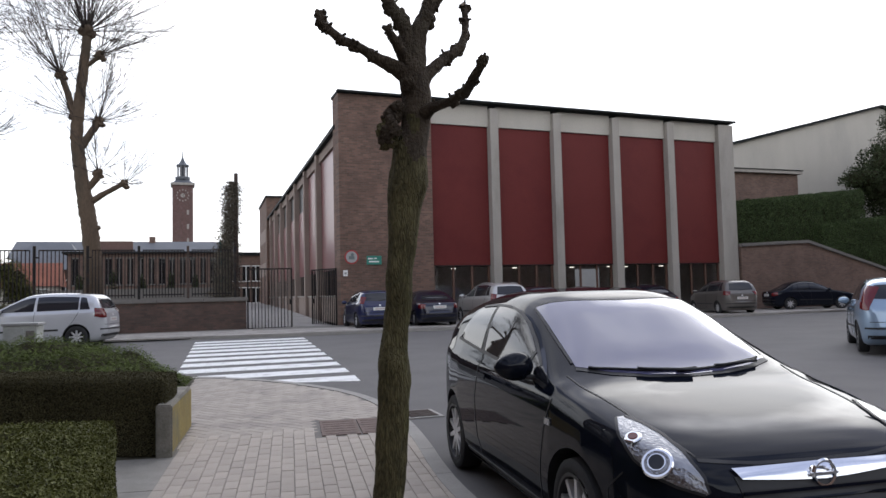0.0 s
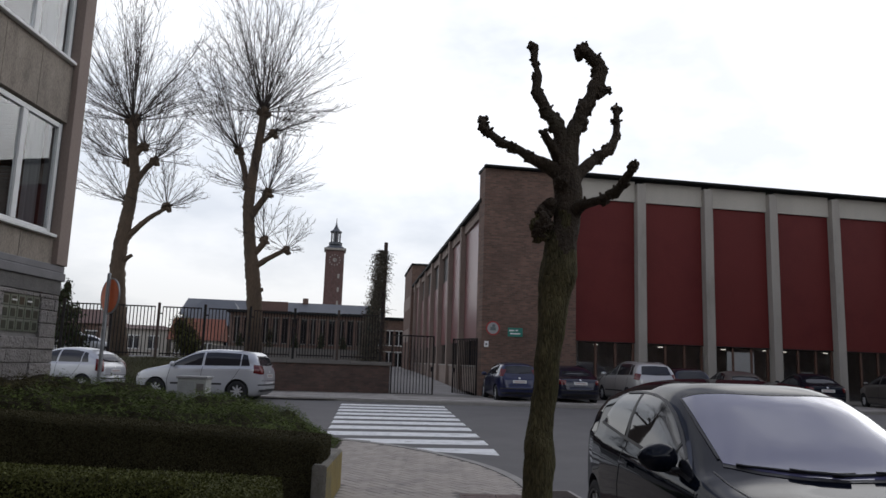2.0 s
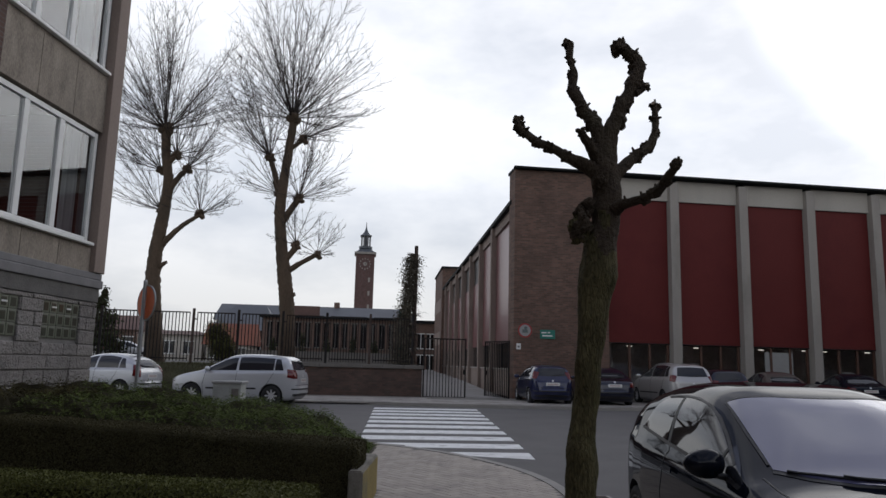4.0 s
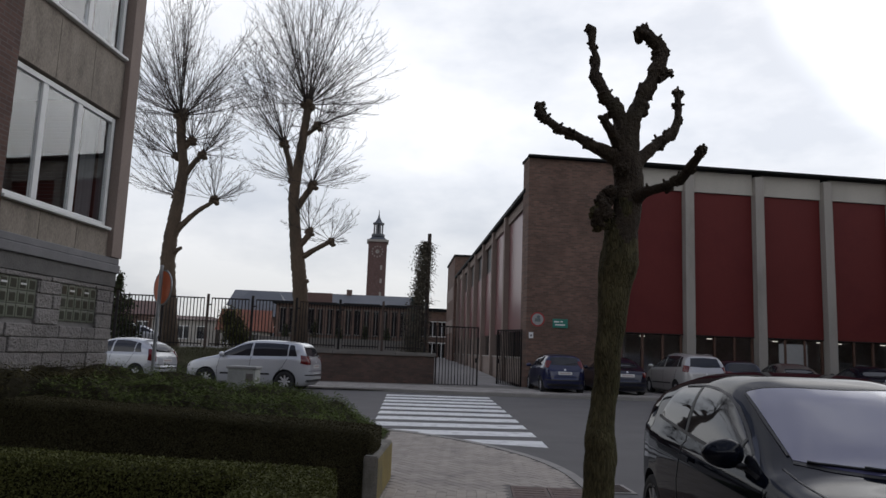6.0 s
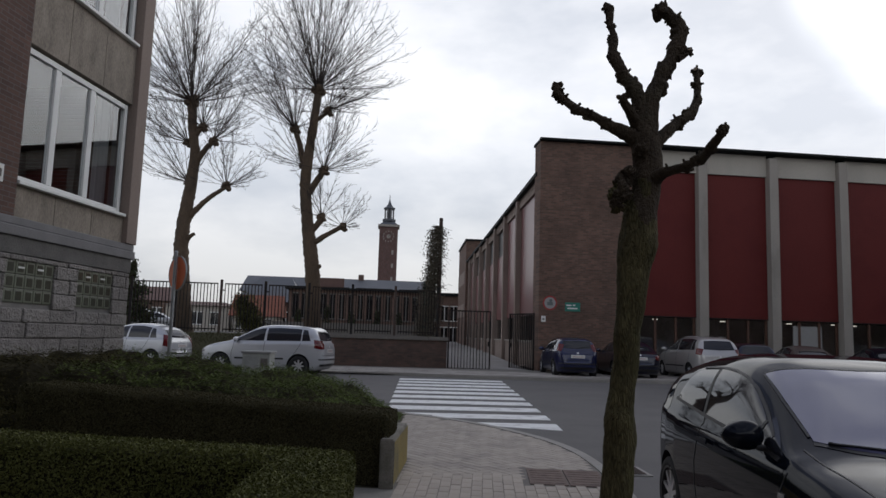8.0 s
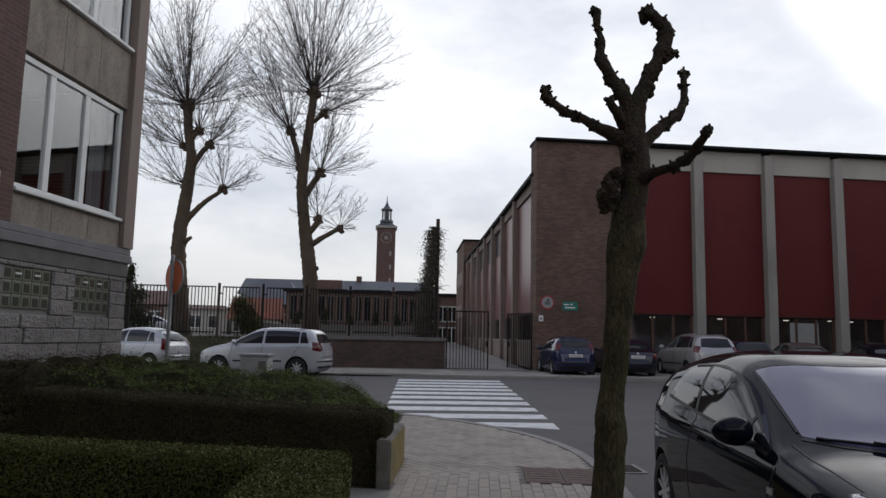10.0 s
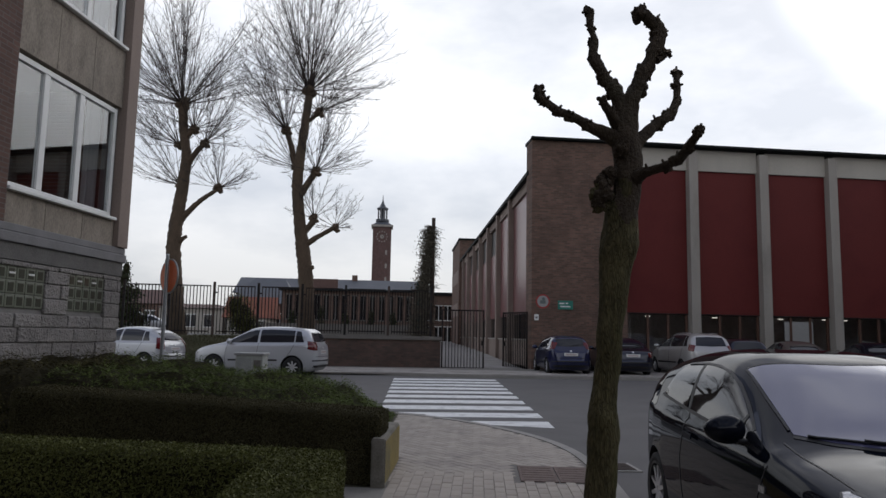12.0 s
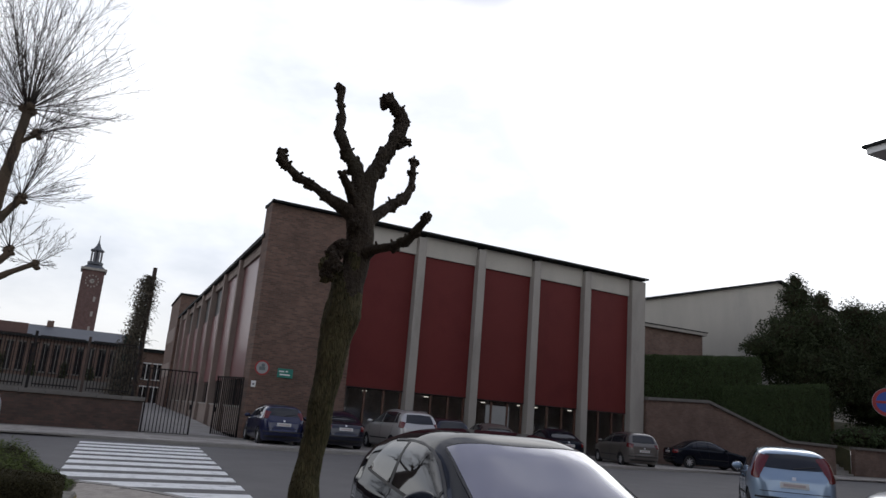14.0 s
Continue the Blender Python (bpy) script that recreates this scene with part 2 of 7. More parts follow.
GARDEN_BRICK = brick_material("garden_brick", (0.105, 0.060, 0.047), (0.062, 0.042, 0.034), (0.062, 0.053, 0.045))
WARM_BRICK = brick_material("warm_brick", (0.165, 0.10, 0.076), (0.12, 0.073, 0.057), (0.14, 0.115, 0.095))
FLAT_BRICK = brick_material("house_brick", (0.12, 0.064, 0.048), (0.08, 0.043, 0.035), (0.12, 0.10, 0.09), axis="y", height=0.065)
TOWER_BRICK = brick_material("tower_brick", (0.12, 0.064, 0.056), (0.11, 0.058, 0.05), (0.12, 0.095, 0.085))
MORTAR = material("mortar", (0.20, 0.19, 0.18), 0.95, var=0.25, scale=5, fine=60, bump=0.4)
STONE = material("rough_stone", (0.225, 0.208, 0.196), 0.9, var=0.26, scale=6, fine=26, bump=0.8, per_object=0.13, dirt=(0.17, 0.155, 0.14), dirt_scale=3, dist=0.05)
BLUESTONE = material("bluestone", (0.17, 0.165, 0.17), 0.7, var=0.2, scale=3, fine=60, bump=0.25, dirt=(0.09, 0.09, 0.09), dirt_scale=1.4)
DARK_BAND = material("dark_stone_band", (0.10, 0.095, 0.09), 0.75, var=0.4, scale=5, fine=40, bump=0.4, dirt=(0.12, 0.11, 0.10), dirt_scale=3)
ROOF_EDGE = material("roof_edge", (0.016, 0.018, 0.018), 0.75, var=0.2, scale=2, fine=20, bump=0.05, spec=0.15)
SLATE = material("slate", (0.085, 0.092, 0.105), 0.6, var=0.2, scale=0.6, fine=8, bump=0.2, stretch=(1, 1, 3))
ROOF_TILE = material("orange_tile", (0.20, 0.07, 0.042), 0.8, var=0.25, scale=0.8, fine=9, bump=0.3)
RED_TILE = material("old_tile", (0.12, 0.07, 0.058), 0.8, var=0.25, scale=0.8, fine=9, bump=0.3)
WHITE_PAINT = material("white_paint", (0.72, 0.72, 0.70), 0.45, var=0.05, scale=3, fine=40, bump=0.05, dirt=(0.5, 0.49, 0.46), dirt_scale=2)
DULL_WHITE = material("dull_white", (0.30, 0.30, 0.29), 0.6, var=0.08, scale=6, fine=60, bump=0.02)
DARK_METAL = material("dark_metal", (0.020, 0.018, 0.018), 0.55, metal=0.2, var=0.3, scale=5, fine=60, bump=0.15, dirt=(0.075, 0.045, 0.03), dirt_scale=4, dirt_amount=0.5, spec=0.15)
RUST_METAL = material("rusty_metal", (0.06, 0.040, 0.032), 0.75, metal=0.1, var=0.35, scale=6, fine=60, bump=0.3)
GREY_STEEL = material("galvanised_steel", (0.32, 0.33, 0.34), 0.45, metal=0.7, var=0.15, scale=8, fine=60, bump=0.05)
CUT_WOOD = material("cut_wood", (0.34, 0.27, 0.20), 0.8, var=0.2, scale=30, fine=90, bump=0.2)
BARK_LIMB = material("limb_bark", (0.074, 0.057, 0.040), 0.9, var=0.45, scale=9, fine=55, bump=1.0, dirt=(0.064, 0.056, 0.034), dirt_scale=3.0, dirt_amount=0.6, dist=0.02, spec=0.2, cracks=0.2)
BARK = material("bark", (0.118, 0.102, 0.050), 0.9, var=0.6, scale=9, fine=55, bump=1.0, dirt=(0.098, 0.112, 0.034), dirt_scale=2.2, dirt_amount=0.8, stretch=(1, 1, 0.35), dist=0.02, spec=0.2, cracks=0.34)
BARK_PLANE = material("lime_bark", (0.098, 0.068, 0.044), 0.9, var=0.35, scale=2.5, fine=18, bump=0.8, dirt=(0.040, 0.036, 0.026), dirt_scale=0.9, dirt_amount=0.7, stretch=(1, 1, 0.4), dist=0.03)
TWIG = material("twig", (0.036, 0.026, 0.022), 0.85, var=0.3, scale=3, fine=20, bump=0.0)
LEAF_HEDGE = material("hedge_leaf", (0.098, 0.102, 0.031), 0.55, var=0.3, scale=3, fine=30, bump=0.0, per_island=0.28, spec=0.12)
LEAF_BROWN = material("privet_leaf", (0.074, 0.066, 0.033), 0.6, var=0.3, scale=3, fine=30, bump=0.0, per_island=0.2, spec=0.1)
LEAF_JUNIPER = material("juniper_leaf", (0.100, 0.130, 0.034), 0.65, var=0.5, scale=2, fine=30, bump=0.0, per_island=0.45, spec=0.1)
LEAF_DRY = material("old_cover_leaf", (0.062, 0.054, 0.020), 0.7, var=0.35, scale=2, fine=30, bump=0.0, per_island=0.45, spec=0.1)
LEAF_DARK = material("conifer_leaf", (0.034, 0.043, 0.020), 0.7, var=0.3, scale=1, fine=10, bump=0.0, per_island=0.45, spec=0.08)
LEAF_BANK = material("laurel_leaf", (0.058, 0.082, 0.034), 0.6, var=0.3, scale=1, fine=10, bump=0.0, per_island=0.45, spec=0.1)
LEAF_IVY = material("ivy_leaf", (0.105, 0.092, 0.068), 0.7, var=0.3, scale=2, fine=20, bump=0.0, per_island=0.5, spec=0.2)
# filler inside the foliage, its colour darkened for the shade between leaves
SHADE_CORE = material("leaf_shade_core", (0.036, 0.032, 0.020), 0.95, var=0.5, scale=14, fine=70, bump=0.6, spec=0.03)
SOIL = material("soil", (0.065, 0.055, 0.036), 0.95, var=0.4, scale=3, fine=50, bump=0.6, dirt=(0.06, 0.08, 0.03), dirt_scale=2)
GRASS = material("grass_bank", (0.066, 0.064, 0.030), 0.95, var=0.4, scale=1.5, fine=40, bump=0.6, dirt=(0.11, 0.085, 0.05), dirt_scale=0.9, dirt_amount=0.7)
CAR_TRIM = material("black_trim", (0.012, 0.012, 0.013), 0.5, var=0.1, scale=5, fine=60, bump=0.02)
TYRE = material("tyre_rubber", (0.018, 0.018, 0.019), 0.85, var=0.25, scale=10, fine=80, bump=0.2)
CHROME = material("chrome", (0.82, 0.83, 0.85), 0.08, metal=1.0, var=0.03, scale=5, fine=40, bump=0.0)
ALLOY = material("alloy", (0.62, 0.62, 0.63), 0.3, metal=0.4, var=0.08, scale=8, fine=60, bump=0.0)
TAIL_RED = material("tail_lamp", (0.11, 0.006, 0.008), 0.12, var=0.15, scale=20, fine=90, bump=0.05, coat=0.35)
LAMP_CLEAR = material("lamp_glass", (0.25, 0.255, 0.27), 0.10, metal=0.85, var=0.15, scale=26, fine=60, bump=0.6, coat=1.0, dist=0.012)
PLATE = material("plate_white", (0.62, 0.62, 0.60), 0.4, var=0.05, scale=5, fine=60, bump=0.0)
PLATE_MARK = material("plate_mark", (0.46, 0.38, 0.36), 0.5, var=0.1, scale=5, fine=60, bump=0.0)
SIGN_ORANGE = material("sign_orange", (0.74, 0.16, 0.05), 0.5, var=0.10, scale=4, fine=30, bump=0.02)
SIGN_RED = material("sign_red", (0.30, 0.03, 0.03), 0.45, var=0.1, scale=4, fine=30, bump=0.02)
SIGN_BLUE = material("sign_blue", (0.03, 0.07, 0.30), 0.45, var=0.1, scale=4, fine=30, bump=0.02)
SIGN_GREEN = material("sign_green", (0.02, 0.18, 0.135), 0.45, var=0.1, scale=4, fine=30, bump=0.02)
YELLOW_PAINT = material("worn_yellow", (0.22, 0.165, 0.045), 0.8, var=0.35, scale=5, fine=60, bump=0.3, dirt=(0.12, 0.11, 0.065), dirt_scale=2.4, dirt_amount=1.0)
CURTAIN = material("curtain", (0.42, 0.42, 0.42), 0.9, var=0.1, scale=6, fine=60, bump=0.1)
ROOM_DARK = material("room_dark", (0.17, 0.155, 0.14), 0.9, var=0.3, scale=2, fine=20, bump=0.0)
HALL_ROOM = material("hall_room", (0.36, 0.33, 0.30), 0.9, var=0.35, scale=1.2, fine=12, bump=0.0)
WOOD_DOOR = material("brown_wood", (0.085, 0.040, 0.025), 0.6, var=0.25, scale=3, fine=40, bump=0.2, stretch=(6, 6, 0.6))


def glass_material(name, tint, rough=0.02, see=0.0, coat=1.0):
    m = bpy.data.materials.new(name)
    m.use_nodes = True
    b = m.node_tree.nodes["Principled BSDF"]
    b.inputs["Base Color"].default_value = (*tint, 1)
    b.inputs["Roughness"].default_value = rough
    b.inputs["IOR"].default_value = 1.5
    b.inputs["Transmission Weight"].default_value = see
    b.inputs["Coat Weight"].default_value = coat if see < 0.5 and rough < 0.3 else 0.0
    b.inputs["Coat Roughness"].default_value = 0.01
    return m


CAR_GLASS = glass_material("tinted_car_glass", (0.020, 0.021, 0.026), coat=0.0)
# violet base paints in part of the sky's reflection; the coat mirrors the rest
SKY_TONED_SCREEN = glass_material("sky_toned_windscreen", (0.105, 0.104, 0.185))
ROOM_GLASS = glass_material("grey_room_glass", (0.80, 0.81, 0.82), 0.01, 1.0)
WINDOW_GLASS = glass_material("window_glass", (0.9, 0.93, 0.95), 0.01, 1.0)
DIM_GLASS = glass_material("dusty_window", (0.022, 0.020, 0.020), 0.45)
DARK_GLASS = glass_material("dark_window", (0.012, 0.013, 0.015), coat=0.0)
BLOCK_GLASS = glass_material("glass_block", (0.062, 0.066, 0.050), 0.16, coat=0.5)
BLOCK_RIM = glass_material("glass_block_rim", (0.135, 0.145, 0.108), 0.35)


def glow_material(name, color, strength):
    m = bpy.data.materials.new(name)
    m.use_nodes = True
    b = m.node_tree.nodes["Principled BSDF"]
    b.inputs["Base Color"].default_value = (0.8, 0.8, 0.8, 1)
    b.inputs["Emission Color"].default_value = (*color, 1)
    b.inputs["Emission Strength"].default_value = strength
    return m


LAMP_GLOW = glow_material("lit_lamp", (1.0, 0.94, 0.82), 0.8)


def paint(name, color, metal=0.0, rough=0.28, spec=0.15, coat=1.0):
    return material(name, color, rough, metal=metal, var=0.03, scale=3, fine=60, bump=0.0, coat=coat, spec=spec, coat_rough=0.07)

# ---- building blocks ----
def thing(name, at=(0, 0, 0), turn=0.0, label="", category="", group="", kind=""):
    ob = new(name)
    ob.empty_display_size = 0.2
    ob.matrix_basis = pose(*at, 0, 0, turn)
    return tagged(ob, label, category, group, kind)


def mesh_object(name, bm, mat, smooth=False):
    data = bpy.data.meshes.new(name)
    bmesh.ops.recalc_face_normals(bm, faces=bm.faces)
    bm.to_mesh(data)
    bm.free()
    for m in (mat if isinstance(mat, (list, tuple)) else [mat]):
        data.materials.append(m)
    if smooth:
        data.polygons.foreach_set("use_smooth", [True] * len(data.polygons))
        data.set_sharp_from_angle(angle=radians(48))
    return new(name, data)


def part(name, bm, mat, parent, label="", smooth=False):
    ob = mesh_object(name, bm, mat, smooth)
    ob.parent = parent
    return tagged(ob, label)


def shared(name, data, parent, at, turn=0.0, scale=(1, 1, 1)):
    ob = new(name, data)
    ob.parent = parent
    ob.matrix_basis = Matrix.LocRotScale(Vector(at), Euler((0, 0, radians(turn))), Vector(scale))
    return ob


def box(x0, y0, z0, x1, y1, z1, bevel=0.0, bm=None):
    own = bm is None
    bm = bm or bmesh.new()
    m = Matrix.LocRotScale(((x0 + x1) / 2, (y0 + y1) / 2, (z0 + z1) / 2), None, (abs(x1 - x0), abs(y1 - y0), abs(z1 - z0)))
    made = bmesh.ops.create_cube(bm, size=1.0, matrix=m)["verts"]
    if bevel:
        edges = list({e for v in made for e in v.link_edges})
        bmesh.ops.bevel(bm, geom=edges, offset=bevel, segments=2, affect="EDGES", profile=0.5)
    return bm


def prism(outline, z0, z1, bm=None):
    """A flat shape of (x, y) corners raised from z0 to z1."""
    bm = bm or bmesh.new()
    low = [bm.verts.new((x, y, z0(x, y) if callable(z0) else z0)) for x, y in outline]
    top = [bm.verts.new((x, y, z1(x, y) if callable(z1) else z1)) for x, y in outline]
    n = len(outline)
    bm.faces.new(top)
    bm.faces.new(low[::-1])
    for i in range(n):
        bm.faces.new((low[i], low[(i + 1) % n], top[(i + 1) % n], top[i]))
    return bm


def upright(outline, y0, y1, bm=None):
    """A shape of (x, z) corners given depth from y0 to y1."""
    bm = bm or bmesh.new()
    a = [bm.verts.new((x, y0, z)) for x, z in outline]
    b = [bm.verts.new((x, y1, z)) for x, z in outline]
    n = len(outline)
    bm.faces.new(a)
    bm.faces.new(b[::-1])
    for i in range(n):
        bm.faces.new((a[(i + 1) % n], a[i], b[i], b[(i + 1) % n]))
    return bm


def disc(radius, y0, y1, at=(0, 0, 0), n=32, bm=None):
    """A round plate that faces along y."""
    return upright([(at[0] + radius * math.cos(2 * math.pi * i / n), at[2] + radius * math.sin(2 * math.pi * i / n)) for i in range(n)], at[1] + y0, at[1] + y1, bm)


def tube(points, radii, sides=8, bm=None, rough=0.0, seed=0):
    """A limb: rings along a line of points, closed at both ends; rough makes the rings uneven."""
    bm = bm or bmesh.new()
    rnd = random.Random(seed)
    pts = [Vector(p) for p in points]
    rings = []
    side = Vector((1, 0, 0))
    for i, p in enumerate(pts):
        way = (pts[min(i + 1, len(pts) - 1)] - pts[max(i - 1, 0)]).normalized()
        side = (side - way * side.dot(way))
        side = side.normalized() if side.length > 1e-4 else way.orthogonal().normalized()
        up = way.cross(side)
        ring = []
        for k in range(sides):
            a = 2 * math.pi * k / sides
            r = radii[i] * (1 + (rnd.uniform(-rough, rough) if rough else 0))
            ring.append(bm.verts.new(p + (side * math.cos(a) + up * math.sin(a)) * r))
        rings.append(ring)
    for a, b in zip(rings, rings[1:]):
        for k in range(sides):
            bm.faces.new((a[k], a[(k + 1) % sides], b[(k + 1) % sides], b[k]))
    bm.faces.new(rings[0][::-1])
    bm.faces.new(rings[-1])
    return bm


def spline(points, radii, step):
    """More points along a smooth line through the given ones, with radii."""
    pts = [Vector(p) for p in points]
    out, rr = [], []
    for i in range(len(pts) - 1):
        p0, p1, p2, p3 = pts[max(i - 1, 0)], pts[i], pts[i + 1], pts[min(i + 2, len(pts) - 1)]
        n = max(1, round((p2 - p1).length / step))
        for k in range(n):
            u = k / n
            out.append(0.5 * ((2 * p1) + (p2 - p0) * u + (2 * p0 - 5 * p1 + 4 * p2 - p3) * u * u + (3 * p1 - p0 - 3 * p2 + p3) * u ** 3))
            rr.append(radii[i] * (1 - u) + radii[i + 1] * u)
    return out + [pts[-1]], rr + [radii[-1]]


def raw(name, verts, faces, mat, smooth=False):
    data = bpy.data.meshes.new(name)
    data.from_pydata(verts, [], faces)
    data.materials.append(mat)
    if smooth:
        data.polygons.foreach_set("use_smooth", [True] * len(data.polygons))
    return new(name, data)


def leaves(points, normals, size, rnd, aspect=0.55, spread=0.9):
    """A small bent leaf of two triangles at every point."""
    verts, faces = [], []
    for p, nrm in zip(points, normals):
        w = (Vector(nrm) + Vector((rnd.gauss(0, spread), rnd.gauss(0, spread), rnd.gauss(0, spread)))).normalized()
        a = w.orthogonal().normalized()
        a = (a * math.cos(t0) + w.cross(a) * math.sin(t0)) if (t0 := rnd.uniform(0, 6.283)) else a
        b = w.cross(a)
        s = size * rnd.uniform(0.6, 1.4)
        p = Vector(p)
        i = len(verts)
        verts += [p - a * s * 0.5, p + b * s * aspect * 0.5 + w * s * 0.08, p + a * s * 0.5, p - b * s * aspect * 0.5 + w * s * 0.08]
        faces += [(i, i + 1, i + 2), (i, i + 2, i + 3)]
    return [tuple(v) for v in verts], faces


STREET = radians(8.0)
ALONG = Vector((math.sin(STREET), math.cos(STREET), 0))
ACROSS = Vector((math.cos(STREET), -math.sin(STREET), 0))


def road_z(y):
    """The street dips slightly towards the viewer."""
    return -0.12 * min(1.0, max(0.0, (13.0 - y) / 6.5))


def pave_z(x, y):
    return road_z(y) + 0.09

# ---- ground, road, pavements ----
def ground_sheet():
    xs = [-1500, -200, -40, -10, 0, 10, 40, 200, 1500]
    ys = [-1500, -200, -20, 0, 6.5, 8, 9.5, 11, 13, 26, 60, 300, 2500]
    bm = bmesh.new()
    grid = [[bm.verts.new((x, y, road_z(y))) for x in xs] for y in ys]
    for a, b in zip(grid, grid[1:]):
        for i in range(len(xs) - 1):
            bm.faces.new((a[i], a[i + 1], b[i + 1], b[i]))
    return tagged(mesh_object("road", bm, ASPHALT), "worn grey asphalt road", "road", kind="structure")


ground_sheet()

# near pavement: a corner that bows out to the crossing
EDGE = [(1.55, -6.0), (2.00, 1.0), (2.36, 5.2), (2.50, 6.3), (2.66, 7.2), (2.80, 8.2), (2.86, 9.2), (2.83, 9.9), (2.69, 10.6), (2.42, 11.3), (2.00, 12.05), (1.48, 12.7), (0.75, 13.3), (-0.3, 14.0), (-2.5, 14.8), (-14.0, 16.0)]
INNER = [(-14.0, 13.6), (-2.6, 13.2), (0.62, 9.1), (0.46, 7.6), (0.10, 4.5), (-0.40, 1.0), (-1.35, -6.0)]
def inset(points, d):
    out = []
    for i, p in enumerate(points):
        a, b = Vector(points[max(i - 1, 0)]), Vector(points[min(i + 1, len(points) - 1)])
        w = (b - a).normalized()
        out.append((p[0] - w.y * d, p[1] + w.x * d))
    return out


fine_edge = [tuple(p[:2]) for p in spline([(*p, 0) for p in EDGE], [0] * len(EDGE), 0.25)[0]]
back_edge = inset(fine_edge, 0.13)
tagged(mesh_object("pavement", prism(back_edge + INNER, -0.5, -0.045), JOINT), "sandy joints under a paved footway", "pavement", kind="structure")


def kerb(name, outer, inner, top, pieces_label):
    """Kerb stones end to end along a line."""
    holder = thing(name, label=pieces_label, category="kerb", kind="structure")
    step = 4
    for i in range(0, len(outer) - step, step):
        o, n = outer[i:i + step + 1], inner[i:i + step + 1]
        shrink = 0.004
        a, b = Vector(o[0]), Vector(o[-1])
        w = (b - a).normalized() * shrink
        o = [(o[0][0] + w.x, o[0][1] + w.y)] + list(o[1:-1]) + [(o[-1][0] - w.x, o[-1][1] - w.y)]
        n = [(n[0][0] + w.x, n[0][1] + w.y)] + list(n[1:-1]) + [(n[-1][0] - w.x, n[-1][1] - w.y)]
        part("kerb_stone", prism(list(o) + list(n)[::-1], -0.4, top), KERB, holder)
    return holder


kerb("kerb_near", fine_edge, back_edge, lambda x, y: pave_z(x, y) + 0.004, "grey concrete kerb stones round the pavement corner")

# far pavement and forecourt before the hall
FAR_LINE = [(-40, 38.0), (-12, 31.0), (-6, 29.2), (-1.4, 27.4), (0.7, 26.5), (4.2, 25.8), (10.6, 25.6), (23.0, 26.3), (40.0, 28.6), (70, 33.5)]
far_edge = [tuple(p[:2]) for p in spline([(*p, 0) for p in FAR_LINE], [0] * len(FAR_LINE), 0.5)[0]]
far_back = [(x, y + 0.14) for x, y in far_edge]
tagged(mesh_object("pavement_far", prism(far_back[::-1] + [(-40, 31.5), (70, 31.5)][:2], -0.4, 0.092), JOINT), "worn pavement before the sports hall", "pavement", kind="structure")
kerb("kerb_far", far_edge, far_back, 0.11, "long grey kerb along the far side of the road")


def plane_slabs():
    """The far paving's slabs, joined: small at that distance."""
    rnd = random.Random(4)
    bm = bmesh.new()
    for j in range(9):
        for i in range(170):
            x = -16 + i * 0.42 + (0.21 if j % 2 else 0)
            y0 = 26.45 + j * 0.42
            if x > 52 or (x > 3 and y0 > 29.2):
                continue
            k = 0.02 * (x - 3) if x > 14 else 0
            z = 0.10 + rnd.uniform(-0.004, 0.004)
            box(x, y0 + k, 0.05, x + 0.41, y0 + 0.41 + k, z, bm=bm)
    ob = mesh_object("paving_slabs", bm, FAR_PAVE)
    return tagged(ob, "small square grey-brown paving slabs", "paving", kind="stuff")


plane_slabs()


def zebra():
    holder = thing("zebra_crossing", label="white painted zebra crossing, slightly worn", category="crossing", kind="structure")
    # stripes run with the road; the far ones stand a little further right
    for k in range(10):
        y0 = 12.2 + k * 1.32
        l0, l1 = 0.30 + 0.066 * k, 0.36 + 0.066 * k
        r0, r1 = 3.20 + 0.115 * k, 3.27 + 0.115 * k
        outline = [(l0, y0 + 0.02), (r0, y0), (r1, y0 + 0.74), (l1, y0 + 0.76)]
        if k < 2:
            cut = (2.12, 1.05)[k]
            outline = [(cut, y0 + 0.35 - 0.3 * k), (r0, y0), (r1, y0 + 0.74), (cut - 0.55, y0 + 0.75)]
        part("stripe", prism(outline, -0.05, lambda x, y: road_z(y) + 0.006), ROAD_PAINT, holder)


zebra()


